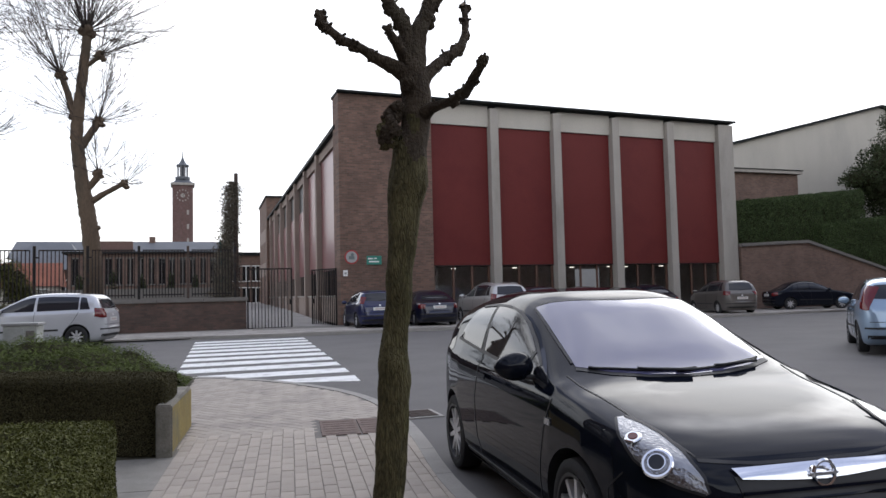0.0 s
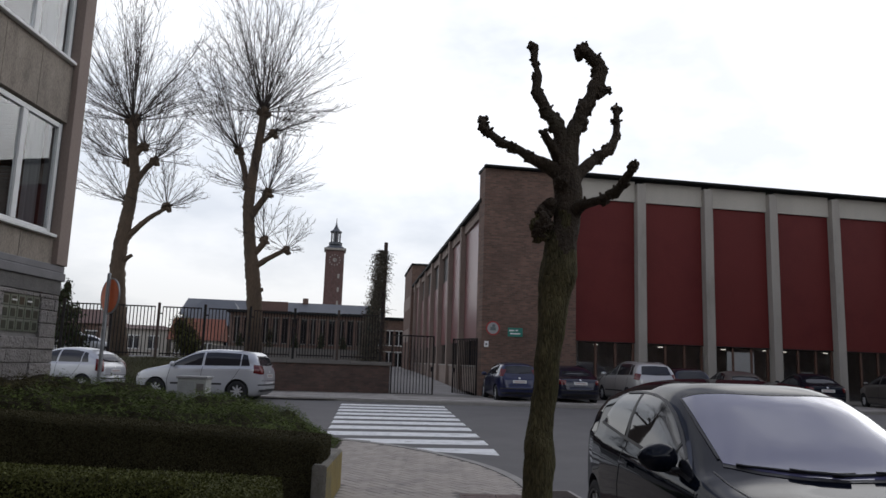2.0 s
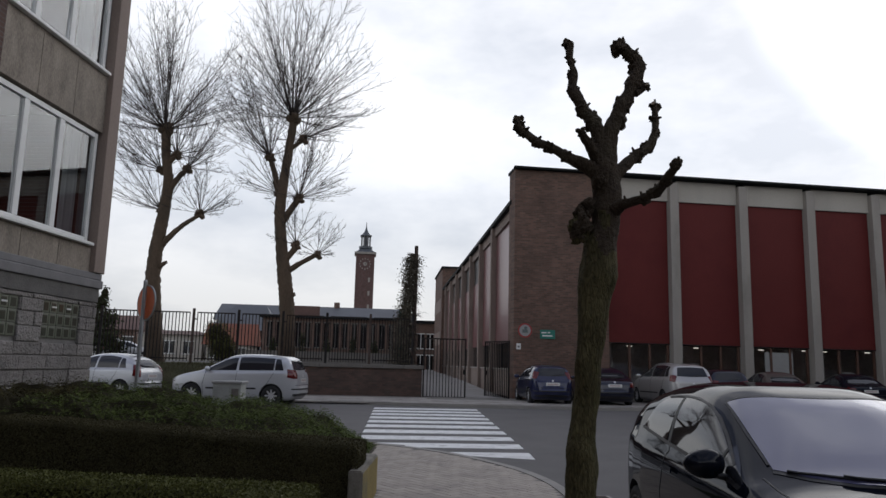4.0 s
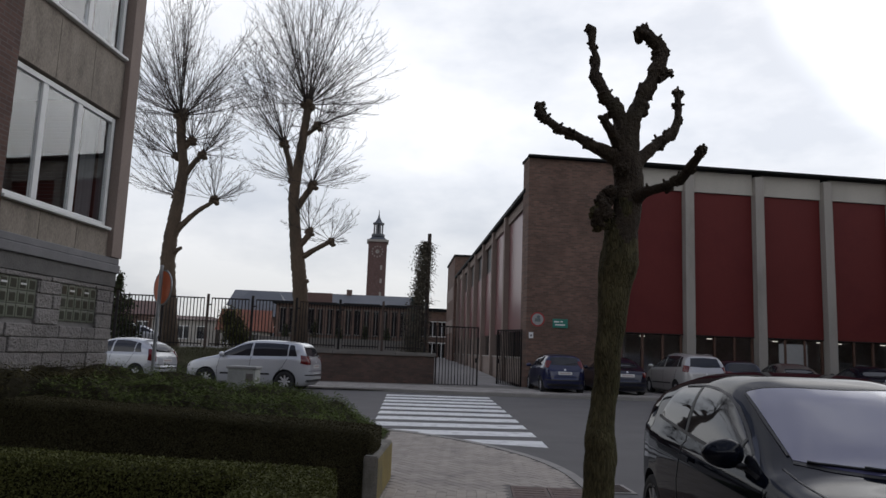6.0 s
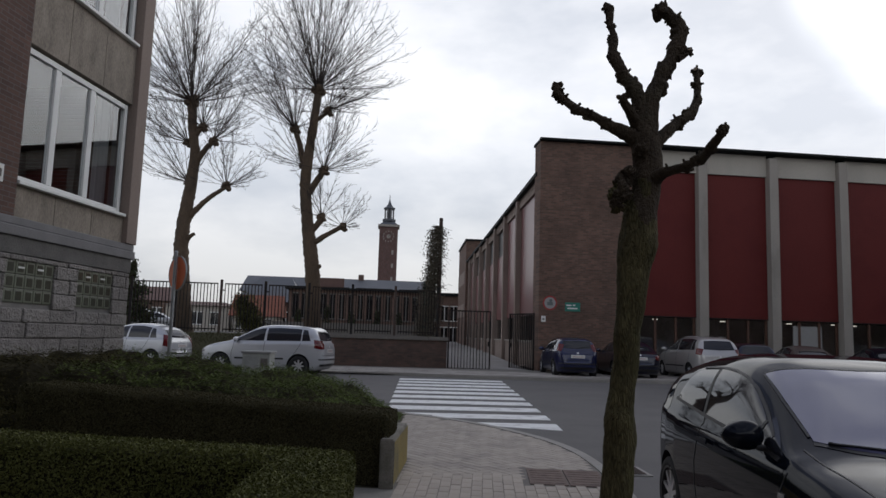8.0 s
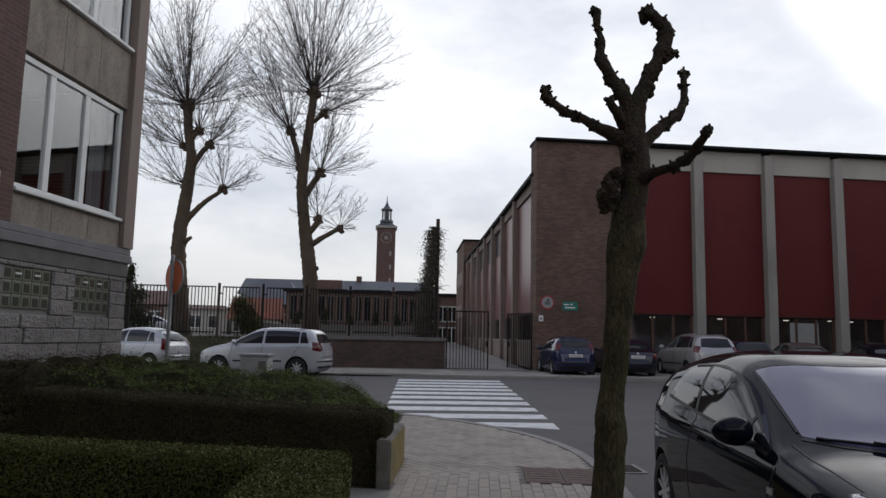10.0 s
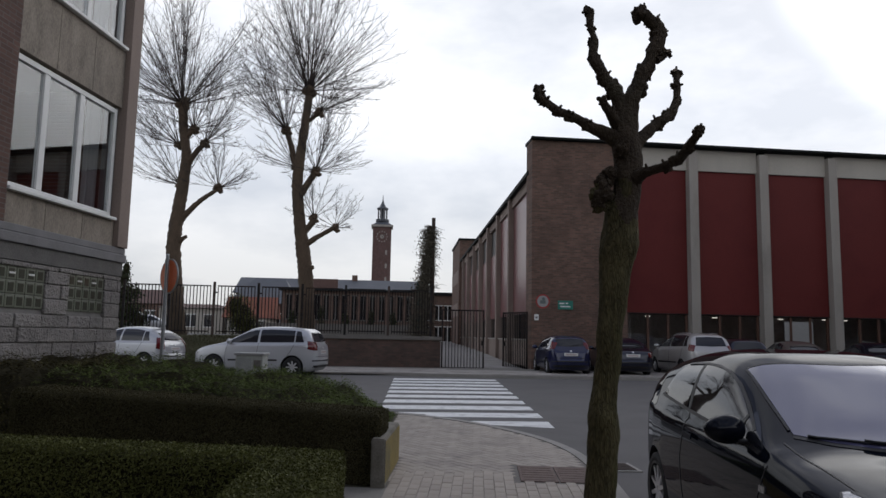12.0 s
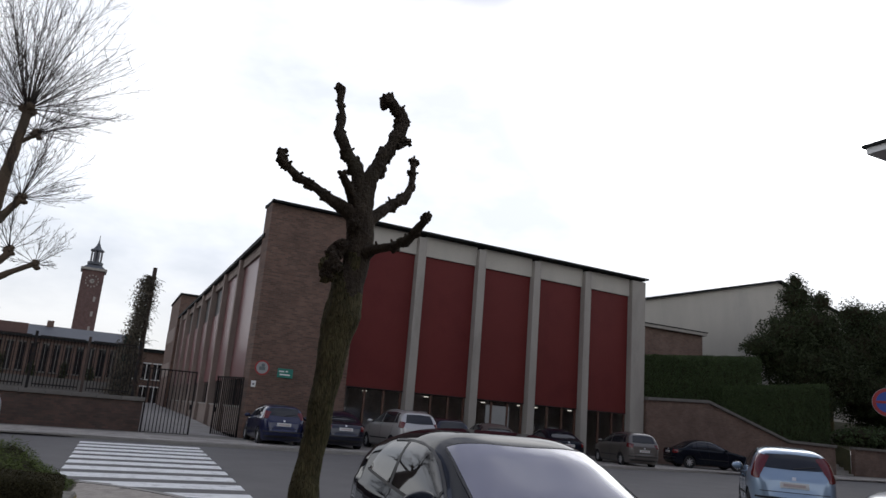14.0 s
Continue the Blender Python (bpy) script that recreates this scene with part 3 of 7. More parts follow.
# ---- the sports hall ----
HX0, HX1, HY, HZ = 6.45, 26.98, 29.70, 9.60
def sports_hall():
    hall = thing("sports_hall", (0, 0, 0), 0, label="sports hall of brown brick with red panels between concrete pillars", category="hall")
    turned = Matrix.Rotation(math.atan(0.03), 4, "Z") @ Matrix.Scale(1.055, 4)
    hall.matrix_basis = Matrix.Translation(Vector((6.90, 31.25, -0.078)) - turned @ Vector((HX0, HY, 0))) @ turned
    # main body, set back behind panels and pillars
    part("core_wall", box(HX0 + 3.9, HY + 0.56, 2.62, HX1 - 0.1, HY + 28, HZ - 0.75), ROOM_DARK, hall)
    part("room_wall", box(HX0 + 3.9, HY + 4.6, -0.2, HX1 - 0.45, HY + 28, 2.61), HALL_ROOM, hall)
    part("room_side", box(HX1 - 0.56, HY + 0.60, -0.2, HX1 - 0.46, HY + 4.59, 2.61), HALL_ROOM, hall)
    part("room_side", box(10.30, HY + 0.56, -0.2, 10.47, HY + 4.59, 2.61), HALL_ROOM, hall)
    part("room_floor", box(10.48, HY + 0.55, -0.2, HX1 - 0.57, HY + 4.59, 0.25), HALL_ROOM, hall)
    part("corner_wall", box(HX0, HY, -0.2, 10.48, HY + 0.55, HZ), HALL_BRICK, hall, "brown brick corner wall")
    part("corner_return", box(HX0 + 0.002, HY + 0.552, -0.2, HX0 + 0.45, HY + 1.0, HZ - 0.02), HALL_BRICK_SIDE, hall)
    # front: five bays
    lefts = [13.27, 16.46, 19.66, 22.85]
    for x in lefts:
        part("pillar", box(x, HY - 0.04, -0.2, x + 0.40, HY + 0.5, HZ - 0.14, 0.02), CONCRETE, hall, "square concrete pillar")
    part("pillar", box(26.03, HY - 0.04, -0.2, 26.96, HY + 0.6, HZ - 0.08, 0.02), CONCRETE, hall, "wide concrete corner pillar")
    bays = list(zip([10.50] + [x + 0.41 for x in lefts], lefts + [26.03]))
    for i, (a, b) in enumerate(bays):
        part("red_panel", box(a + 0.01, HY + 0.30, 2.54, b - 0.01, HY + 0.42, 8.66), RED_PANEL, hall, "dark red facade panel")
        part("fascia_panel", box(a + 0.004, HY + 0.20, 8.664, b - 0.004, HY + 0.45, HZ - 0.02), WHITE_RENDER, hall, "pale concrete band under the roof")
        part("panel_edge", box(a + 0.012, HY + 0.27, 2.50, b - 0.012, HY + 0.44, 2.537), DARK_METAL, hall)
        # glazed foot with wooden posts
        part("ground_window", box(a + 0.02, HY + 0.40, 0.3, b - 0.02, HY + 0.43, 2.49), ROOM_GLASS, hall).visible_shadow = False
        for f in (0.22, 0.7):
            x = a + (b - a) * f
            part("ceiling_lamp", box(x - 0.11, HY + 1.9 + f, 2.45, x + 0.11, HY + 1.97 + f, 2.49), LAMP_GLOW, hall, "small lit ceiling lamp")
        part("plinth", box(a + 0.01, HY + 0.25, -0.2, b - 0.01, HY + 0.5, 0.3), CONCRETE, hall)
        w = b - a
        for f in (0.03, 0.36, 0.68, 0.97):
            part("window_post", box(a + w * f - 0.05, HY + 0.33, 0.3, a + w * f + 0.05, HY + 0.40, 2.49), WOOD_DOOR, hall)
    part("pale_blind", box(17.6, HY + 0.36, 1.0, 18.9, HY + 0.395, 2.30), DULL_WHITE, hall)
    # roof
    part("roof_slab", box(HX0 - 0.02, HY + 0.02, HZ + 0.002, HX1, HY + 1.2, HZ + 0.12), ROOF_EDGE, hall)
    part("roof_edge", box(HX0 - 0.07, HY - 0.22, HZ + 0.02, HX1 + 0.05, HY + 0.01, HZ + 0.11, 0.01), ROOF_EDGE, hall, "dark metal roof edge")
    part("roof_surface", box(HX0 + 3.8, HY + 1.2, HZ - 0.74, HX1 - 0.12, HY + 28, HZ - 0.6), ROOF_EDGE, hall)
    part("end_wall", box(HX1 - 0.4, HY + 0.61, 0, HX1 - 0.05, HY + 28, HZ - 0.1), WHITE_RENDER, hall)
    # long side: lower eaves, pilasters and glossy panels; it stands a little out of square
    pivot = Vector((HX0, HY, 0))
    askew = Matrix.Translation(pivot) @ Matrix.Rotation(-0.066, 4, "Z") @ Matrix.Translation(-pivot)
    def side(name, bm, mat, label=""):
        ob = part(name, bm, mat, hall, label)
        ob.matrix_basis = askew
        return ob
    SZ, far = 8.30, 67.3
    ys = [HY + 1.55 + 4.72 * k for k in range(9)]
    ys = [y for y in ys if y < far - 1]
    side("side_eave", box(HX0 - 0.10, HY + 0.62, SZ - 0.05, HX0 + 4.5, far, SZ + 0.12), ROOF_EDGE, "dark metal roof edge")
    side("side_beam", box(HX0 + 0.10, HY + 1.02, SZ - 0.50, HX0 + 0.55, far, SZ - 0.052), BROWN_CONCRETE)
    side("side_base", box(HX0 + 0.13, HY + 1.02, -0.2, HX0 + 0.55, far, 1.28), BROWN_CONCRETE, "low brown concrete base")
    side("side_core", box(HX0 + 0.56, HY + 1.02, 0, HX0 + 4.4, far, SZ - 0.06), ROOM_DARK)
    for n, y0 in enumerate(ys):
        y1 = min(y0 + 4.72, far)
        if n:
            side("pilaster", box(HX0 - 0.06, y0 - 0.02, -0.2, HX0 + 0.50, y0 + 0.42, SZ - 0.06, 0.015), BROWN_CONCRETE, "brownish concrete pilaster")
        a, b = y0 + (0.43 if n else 0.02), y1 - 0.03
        top = SZ - 0.505
        high = 1 < n < 6
        side("side_panel", box(HX0 + 0.20, a, 2.50, HX0 + 0.40, b, top - (1.5 if high else 0.0)), PINK_PANEL, "glossy maroon facade panel")
        if high:
            side("upper_window", box(HX0 + 0.26, a, top - 1.49, HX0 + 0.30, b, top - 0.01), DIM_GLASS)
            side("window_bar", box(HX0 + 0.22, (a + b) / 2 - 0.03, top - 1.49, HX0 + 0.255, (a + b) / 2 + 0.03, top - 0.01), BROWN_CONCRETE)
        side("side_window", box(HX0 + 0.27, a + 0.04, 1.36, HX0 + 0.30, b - 0.04, 2.48), DARK_GLASS)
        for f in (0.33, 0.67):
            side("window_bar", box(HX0 + 0.235, a + (b - a) * f - 0.03, 1.36, HX0 + 0.265, a + (b - a) * f + 0.03, 2.48), DARK_METAL)
        side("window_sill", box(HX0 + 0.06, a, 1.285, HX0 + 0.34, b, 1.355), CONCRETE)
    side("end_block", box(HX0 - 0.06, far + 0.02, 0, HX0 + 5.5, far + 9.5, 10.3), HALL_BRICK, "brick stair block")
    side("end_block_side", box(HX0 - 0.10, far + 0.04, 0, HX0 - 0.062, far + 9.5, 10.28), HALL_BRICK_SIDE)
    for z in (3.3, 6.4):
        side("pale_band", box(HX0 - 0.13, far + 1.0, z, HX0 - 0.102, far + 9.4, z + 1.2), BROWN_CONCRETE)
    side("block_roof", box(HX0 - 0.2, far - 0.1, 10.302, HX0 + 5.6, far + 9.6, 10.46), ROOF_EDGE)
    return hall


sports_hall()


# ---- neighbouring flats ----
FLAT_TURN = 10.0
def flats():
    """Local axes: x out of the front wall to the street, y along it; the corner stands at y = 0."""
    f = thing("apartment_building", (-3.955, 13.12, 0), -FLAT_TURN, label="block of flats with grey panels and a rough stone base", category="building")
    D = -9.0
    # carcass with window openings left free
    part("stone_core", box(D, -9.0, -0.4, -0.03, -0.05, 2.45), MORTAR, f)
    part("brick_pier", box(-0.35, -9.0, 2.77, 0.02, -2.98, 10.5), FLAT_BRICK, f, "dark red brick pier")
    part("corner_pier", box(-0.35, -0.30, 2.77, 0.06, 0.02, 10.5, 0.01), BROWN_CONCRETE, f, "slim concrete corner pier")
    part("gable", box(D, -0.04, 2.77, -0.352, 0.01, 10.5), FLAT_BRICK, f)
    part("roof", box(D - 0.3, -9.2, 10.5, 0.3, 0.3, 10.75), ROOF_EDGE, f)
    part("floor_slab", box(D, -2.97, 5.5, -0.36, -0.05, 5.7), CONCRETE, f)
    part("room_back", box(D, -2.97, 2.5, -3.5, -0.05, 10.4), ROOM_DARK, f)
    part("ledge", box(-0.4, -9.0, 2.66, 0.035, 0.0, 2.765, 0.012), BLUESTONE, f, "grey bluestone ledge")
    part("ledge", box(-0.4, -9.0, 2.52, 0.055, 0.02, 2.657, 0.015), BLUESTONE, f, "grey bluestone ledge")
    part("dark_band", box(-0.099, -9.0, 2.30, 0.02, -0.03, 2.517), DARK_BAND, f)
    for z0, z1 in ((2.77, 3.19), (5.10, 6.08), (8.0, 8.9)):
        for y0, y1 in ((-2.975, -2.10), (-2.09, -1.20), (-1.19, -0.305)):
            part("spandrel_panel", box(-0.30, y0, z0, -0.03, y1, z1, 0.004), SPANDREL, f, "grey exposed-aggregate panel")
    for n, (z0, z1) in enumerate(((3.24, 5.06), (6.13, 7.95))):
        w = thing("window", label="white three-light window")
        w.parent = f
        # sill, outer frame, mullions, panes
        part("window_sill", box(-0.18, -2.97, z0 - 0.05, 0.05, -0.36, z0, 0.008), WHITE_PAINT, w)
        for a, b, c, d in ((-2.97, z0, -2.89, z1), (-0.45, z0, -0.37, z1), (-2.888, z1 - 0.08, -0.452, z1), (-2.888, z0 + 0.002, -0.452, z0 + 0.08), (-2.28, z0 + 0.082, -2.16, z1 - 0.082), (-1.42, z0 + 0.082, -1.30, z1 - 0.082)):
            part("window_frame", box(-0.15, a, b, -0.07, c, d, 0.006), WHITE_PAINT, w)
        for a, b in ((-2.888, -2.282), (-2.158, -1.422), (-1.298, -0.452)):
            g = part("pane", box(-0.115, a, z0 + 0.082, -0.105, b, z1 - 0.082), WINDOW_GLASS, w)
            g.visible_shadow = False
        # curtains inside
        bm = bmesh.new()
        ys = [(-0.86 + 0.02 * i) for i in range(21)]
        low = [bm.verts.new((-0.32 + 0.03 * math.sin(i * 1.7), y, z0 + 0.1)) for i, y in enumerate(ys)]
        top = [bm.verts.new((-0.32 + 0.025 * math.sin(i * 1.7), y, z1)) for i, y in enumerate(ys)]
        for i in range(20):
            bm.faces.new((low[i], low[i + 1], top[i + 1], top[i]))
        bmesh.ops.solidify(bm, geom=bm.faces[:], thickness=0.006)
        part("curtain", bm, CURTAIN, w, "pale grey curtain", True)
    # recessed dark strip beside the corner pier
    part("recess", box(-0.30, -0.365, 2.77, -0.10, -0.302, 10.4), BLUESTONE, f)
    # rough stone courses with glass-block windows
    rnd = random.Random(7)
    holes = ((-3.00, -2.02), (-1.47, -0.51))
    z = 0.0
    course = 0
    while z < 2.28:
        h = (0.205, 0.185, 0.22)[course % 3]
        h = min(h, 2.29 - z)
        y = -6.0 - (0.2 if course % 2 else 0)
        while y < -0.02:
            l = rnd.uniform(0.34, 0.68)
            y1 = min(y + l, -0.02)
            spans = [(y, y1)]
            if z + h > 1.67 and z < 2.22:
                for a, b in holes:
                    spans = [s for p, q in spans for s in (((p, min(q, a)), (max(p, b), q)))]
                    spans = [(p, q) for p, q in spans if q - p > 0.03]
            for p, q in spans:
                part("stone", box(-0.028, p + 0.004, z + 0.003, 0.004 + rnd.uniform(0.0, 0.026), q - 0.004, z + h - 0.003, 0.018), STONE, f)
            y = y1
        z += h
        course += 1
    for a, b in holes:
        for i in range(5):
            for j in range(3):
                w, h = (b - a) / 5, 0.55 / 3
                blk = part("glass_block", box(-0.029, a + i * w + 0.004, 1.675 + j * h + 0.004, -0.008, a + (i + 1) * w - 0.004, 1.675 + (j + 1) * h - 0.004, 0.006), BLOCK_RIM, f)
                part("block_face", box(-0.02, a + i * w + 0.042, 1.675 + j * h + 0.032, -0.004, a + (i + 1) * w - 0.042, 1.675 + (j + 1) * h - 0.032, 0.003), BLOCK_GLASS, blk)
        for k in (1.5, 3.5):
            w = (b - a) / 5
            part("vent", box(-0.0035, a + k * w - 0.06, 2.12, 0.004, a + k * w + 0.06, 2.145), WHITE_PAINT, f)
    pl = thing("door_plate", label="small white plate with plain marks on the brick pier", category="plate")
    pl.matrix_basis = f.matrix_basis @ pose(0.021, -3.42, 3.15)
    part("plate", box(0, 0, 0, 0.015, 0.16, 0.22, 0.004), WHITE_PAINT, pl)
    part("mark", box(0.0155, 0.04, 0.06, 0.018, 0.12, 0.16), OLD_COPING, pl)
    return f


flats()


# ---- cars ----
def smooth_at(points, x):
    """A smooth curve through (x, value) points given from front to rear, read at x."""
    pts = sorted(points)
    xs = [p[0] for p in pts]
    if x <= xs[0]:
        return pts[0][1]
    if x >= xs[-1]:
        return pts[-1][1]
    i = max(k for k in range(len(xs) - 1) if xs[k] <= x)
    h = xs[i + 1] - xs[i]
    d = [(pts[k + 1][1] - pts[k][1]) / (xs[k + 1] - xs[k]) for k in range(len(xs) - 1)]
    def slope(k):
        if k == 0 or k == len(xs) - 1:
            return d[min(k, len(d) - 1)]
        return 0.0 if d[k - 1] * d[k] <= 0 else 2 * d[k - 1] * d[k] / (d[k - 1] + d[k])
    u = (x - xs[i]) / h
    return ((1 + 2 * u) * (1 - u) ** 2 * pts[i][1] + u * (1 - u) ** 2 * h * slope(i) + u * u * (3 - 2 * u) * pts[i + 1][1] + u * u * (u - 1) * h * slope(i + 1))


class Shell:
    """The painted form of a car, x forward: a centre-line profile, a shoulder, a rounded plan and leaning cabin sides."""
    LOWER = ((0.5, 0.0), (0.86, 0.0), (0.935, 0.05), (0.972, 0.15), (0.990, 0.32), (1.0, 0.47), (1.0, 0.64), (0.994, 0.80), (0.985, 0.91), (0.972, 0.968), (0.945, 1.0))
    FRONT = ((0.0, 0.50), (0.05, 0.66), (0.10, 0.745), (0.17, 0.82), (0.30, 0.895), (0.44, 0.938), (0.70, 0.975), (1.1, 1.0))
    REAR = ((0.0, 0.64), (0.04, 0.75), (0.10, 0.835), (0.20, 0.905), (0.35, 0.952), (0.60, 0.985), (0.90, 1.0))

    def __init__(self, top, half, shoulder=0.96, rise=0.035, lean=0.17, low=0.17, screen=(0.95, 0.1), boxy=4.4):
        self.top, self.half, self.shoulder, self.rise, self.lean, self.low, self.screen, self.boxy = top, half, shoulder, rise, lean, low, screen, boxy
        self.xf, self.xr = top[0][0], top[-1][0]

    def roof(self, x):
        return smooth_at(self.top, x)

    def belt(self, x):
        return min(self.roof(x) - 0.055, self.shoulder - self.rise * x)

    def width(self, x):
        return self.half * min(float(np.interp(self.xf - x, *zip(*self.FRONT))), float(np.interp(x - self.xr, *zip(*self.REAR))))

    def ring(self, x):
        w, zt, zs = self.width(x), self.roof(x), self.belt(x)
        low = max(self.low, 0.40 - (self.xf - x) * 1.6, 0.36 - (x - self.xr) * 0.9)
        pts = [(w * a, low + (zs - low) * b) for a, b in self.LOWER]
        n = float(np.interp(x, (self.screen[1] - 0.1, self.screen[0]), (self.boxy, 2.7)))
        for k in range(1, 15):
            t = math.pi / 2 * k / 15
            z = zs + (zt - zs) * math.sin(t) ** (2 / n)
            y = 0.945 * w * math.cos(t) ** (2 / n) * (1 - self.lean * max(0.0, z - zs) / 0.45)
            pts.append((y, z))
        return [(0.0, low)] + pts + [(0.0, zt)] + [(-y, z) for y, z in pts[::-1]]

    def mesh(self, count=60):
        xs = sorted({self.xr + d for d in (0.0, 0.02, 0.05, 0.1, 0.16)} | {self.xf - d for d in (0.0, 0.02, 0.05, 0.1, 0.16)} | set(np.linspace(self.xr + 0.24, self.xf - 0.24, count)))
        bm = bmesh.new()
        rows = [(x, self.ring(x)) for x in xs]
        def cap(x, ring, sign):
            zc = sum(z for _, z in ring) / len(ring)
            return [(x + sign * 0.035 * (1 - f * f), [(y * f, zc + (z - zc) * f) for y, z in ring]) for f in (0.94, 0.8, 0.55, 0.28)], (x + sign * 0.035, 0.0, zc)
        nose, nose_tip = cap(*rows[-1], 1)
        tail, tail_tip = cap(*rows[0], -1)
        rings = [[bm.verts.new((x, y, z)) for y, z in r] for x, r in tail[::-1] + rows + nose]
        for a, b in zip(rings, rings[1:]):
            for k in range(len(a)):
                bm.faces.new((a[k], a[(k + 1) % len(a)], b[(k + 1) % len(a)], b[k]))
        for ring, tip in ((rings[0], tail_tip), (rings[-1], nose_tip)):
            t = bm.verts.new(tip)
            for k in range(len(ring)):
                bm.faces.new((ring[k], ring[(k + 1) % len(ring)], t))
        bmesh.ops.recalc_face_normals(bm, faces=bm.faces)
        return bm

    def glass_top(self, x, drop=0.10):
        return self.roof(x) - drop


def arches(bm, axles, radius, half, mat_paint):
    """Cuts the wheel arches out of a hull and gives the finished mesh."""
    a = mesh_object("hull", bm, [mat_paint, CAR_TRIM], True)
    cut = bmesh.new()
    for x in axles:
        for s in (1, -1):
            m = Matrix.Translation((x, s * (half - 0.10), 0.31)) @ Matrix.Rotation(math.pi / 2, 4, "X")
            bmesh.ops.create_cone(cut, cap_ends=True, segments=40, radius1=radius, radius2=radius, depth=0.40, matrix=m)
    for f in cut.faces:
        f.material_index = 1
    b = mesh_object("cutter", cut, [mat_paint, CAR_TRIM])
    mod = a.modifiers.new("arches", "BOOLEAN")
    mod.object, mod.operation, mod.solver = b, "DIFFERENCE", "EXACT"
    bpy.context.view_layer.update()
    done = bpy.data.meshes.new_from_object(a.evaluated_get(bpy.context.evaluated_depsgraph_get()))
    bpy.data.objects.remove(a)
    bpy.data.objects.remove(b)
    return done


class Skin:
    """Lays patches, strips and lamps on a hull, following its form."""
    def __init__(self, bm):
        self.tree = BVHTree.FromBMesh(bm)

    def on(self, p, way, lift):
        hit, nrm, _, _ = self.tree.ray_cast(Vector(p), Vector(way))
        if hit is None:
            hit, nrm, _, _ = self.tree.find_nearest(Vector(p))
        if nrm.dot(Vector(way)) > 0:
            nrm = -nrm
        return hit + nrm * lift, nrm

    def patch(self, low, top, way, lift=0.006, nu=10, nv=6, deep=0.02, bm=None):
        """Between two lines of points, seen along way."""
        bm = bm or bmesh.new()
        def along(line, u):
            v = u * (len(line) - 1)
            i = min(int(v), len(line) - 2)
            return Vector(line[i]).lerp(Vector(line[i + 1]), v - i)
        way = Vector(way).normalized()
        outer, inner = [], []
        for j in range(nv + 1):
            row, back = [], []
            for i in range(nu + 1):
                p = along(low, i / nu).lerp(along(top, i / nu), j / nv)
                q, nrm = self.on(p - way * 3.0, way, lift)
                row.append(bm.verts.new(q))
                if i in (0, nu) or j in (0, nv):
                    back.append(bm.verts.new(q - nrm * deep))
                else:
                    back.append(None)
            outer.append(row)
            inner.append(back)
        for j in range(nv):
            for i in range(nu):
                bm.faces.new((outer[j][i], outer[j][i + 1], outer[j + 1][i + 1], outer[j + 1][i]))
        for i in range(nu):
            for j in (0, nv):
                bm.faces.new((outer[j][i], outer[j][i + 1], inner[j][i + 1], inner[j][i]))
        for j in range(nv):
            for i in (0, nu):
                bm.faces.new((outer[j][i], outer[j + 1][i], inner[j + 1][i], inner[j][i]))
        return bm

    def line(self, points, way, width=0.008, lift=0.004, n=24, bm=None):
        """A thin seam along a line."""
        pts = [Vector(p) for p in points]
        way = Vector(way).normalized()
        low, top = [], []
        for i, p in enumerate(pts):
            d = (pts[min(i + 1, len(pts) - 1)] - pts[max(i - 1, 0)]).normalized()
            s = d.cross(way).normalized() * width / 2
            low.append(p - s)
            top.append(p + s)
        return self.patch(low, top, way, lift, n, 1, 0.01, bm)


def lathe(profile, n=28, bm=None):
    """Turns (radius, y) points round the y axis."""
    bm = bm or bmesh.new()
    rings = [[bm.verts.new((r * math.cos(2 * math.pi * k / n), y, r * math.sin(2 * math.pi * k / n))) for k in range(n)] for r, y in profile]
    for a, b in zip(rings, rings[1:]):
        for k in range(n):
            bm.faces.new((a[k], a[(k + 1) % n], b[(k + 1) % n], b[k]))
    return bm


def wheel_meshes(radius, rim, spokes, rim_mat):
    """Tyre and rim, outer side towards -y."""
    t = lathe([(rim, -0.085), (rim + 0.02, -0.095), (radius - 0.03, -0.098), (radius - 0.006, -0.085), (radius, -0.05), (radius, 0.05), (radius - 0.006, 0.085), (radius - 0.03, 0.098), (rim, 0.09)])
    r = lathe([(rim + 0.006, -0.096), (rim - 0.012, -0.096), (rim - 0.02, -0.06), (rim - 0.03, 0.05), (0.04, 0.06)])
    hub = lathe([(0.0005, -0.078), (0.05, -0.078), (0.055, -0.06), (0.055, 0.0)], 20)
    sp = bmesh.new()
    for k in range(spokes):
        a = 2 * math.pi * k / spokes
        bm2 = upright([(-0.2 / spokes, 0.03), (0.2 / spokes, 0.03), (0.14 / spokes, rim - 0.008), (-0.14 / spokes, rim - 0.008)], -0.082, -0.045)
        bmesh.ops.rotate(bm2, verts=bm2.verts, cent=(0, 0, 0), matrix=Matrix.Rotation(a, 3, "Y"))
        tmp = bpy.data.meshes.new("tmp")
        bm2.to_mesh(tmp)
        bm2.free()
        sp.from_mesh(tmp)
        bpy.data.meshes.remove(tmp)
    return t, r, hub, sp


def wheels(car, axles, half, radius=0.30, rim=0.20, spokes=7, rim_mat=None):
    rim_mat = rim_mat or ALLOY
    made = []
    for i, x in enumerate(axles):
        for s in (-1, 1):
            w = new("wheel")
            w.parent = car
            w.matrix_basis = pose(x, s * (half - 0.115), radius, 0, 0, 0 if s < 0 else 180)
            if not made:
                t, r, hub, sp = wheel_meshes(radius, rim, spokes, rim_mat)
                made = [(n, part(n, b, m, w, smooth=sm)) for n, b, m, sm in (("tyre", t, TYRE, True), ("rim", r, CAR_TRIM, True), ("hub", hub, rim_mat, True), ("spokes", sp, rim_mat, False))]
            else:
                for n, o in made:
                    shared(n, o.data, w, (0, 0, 0))


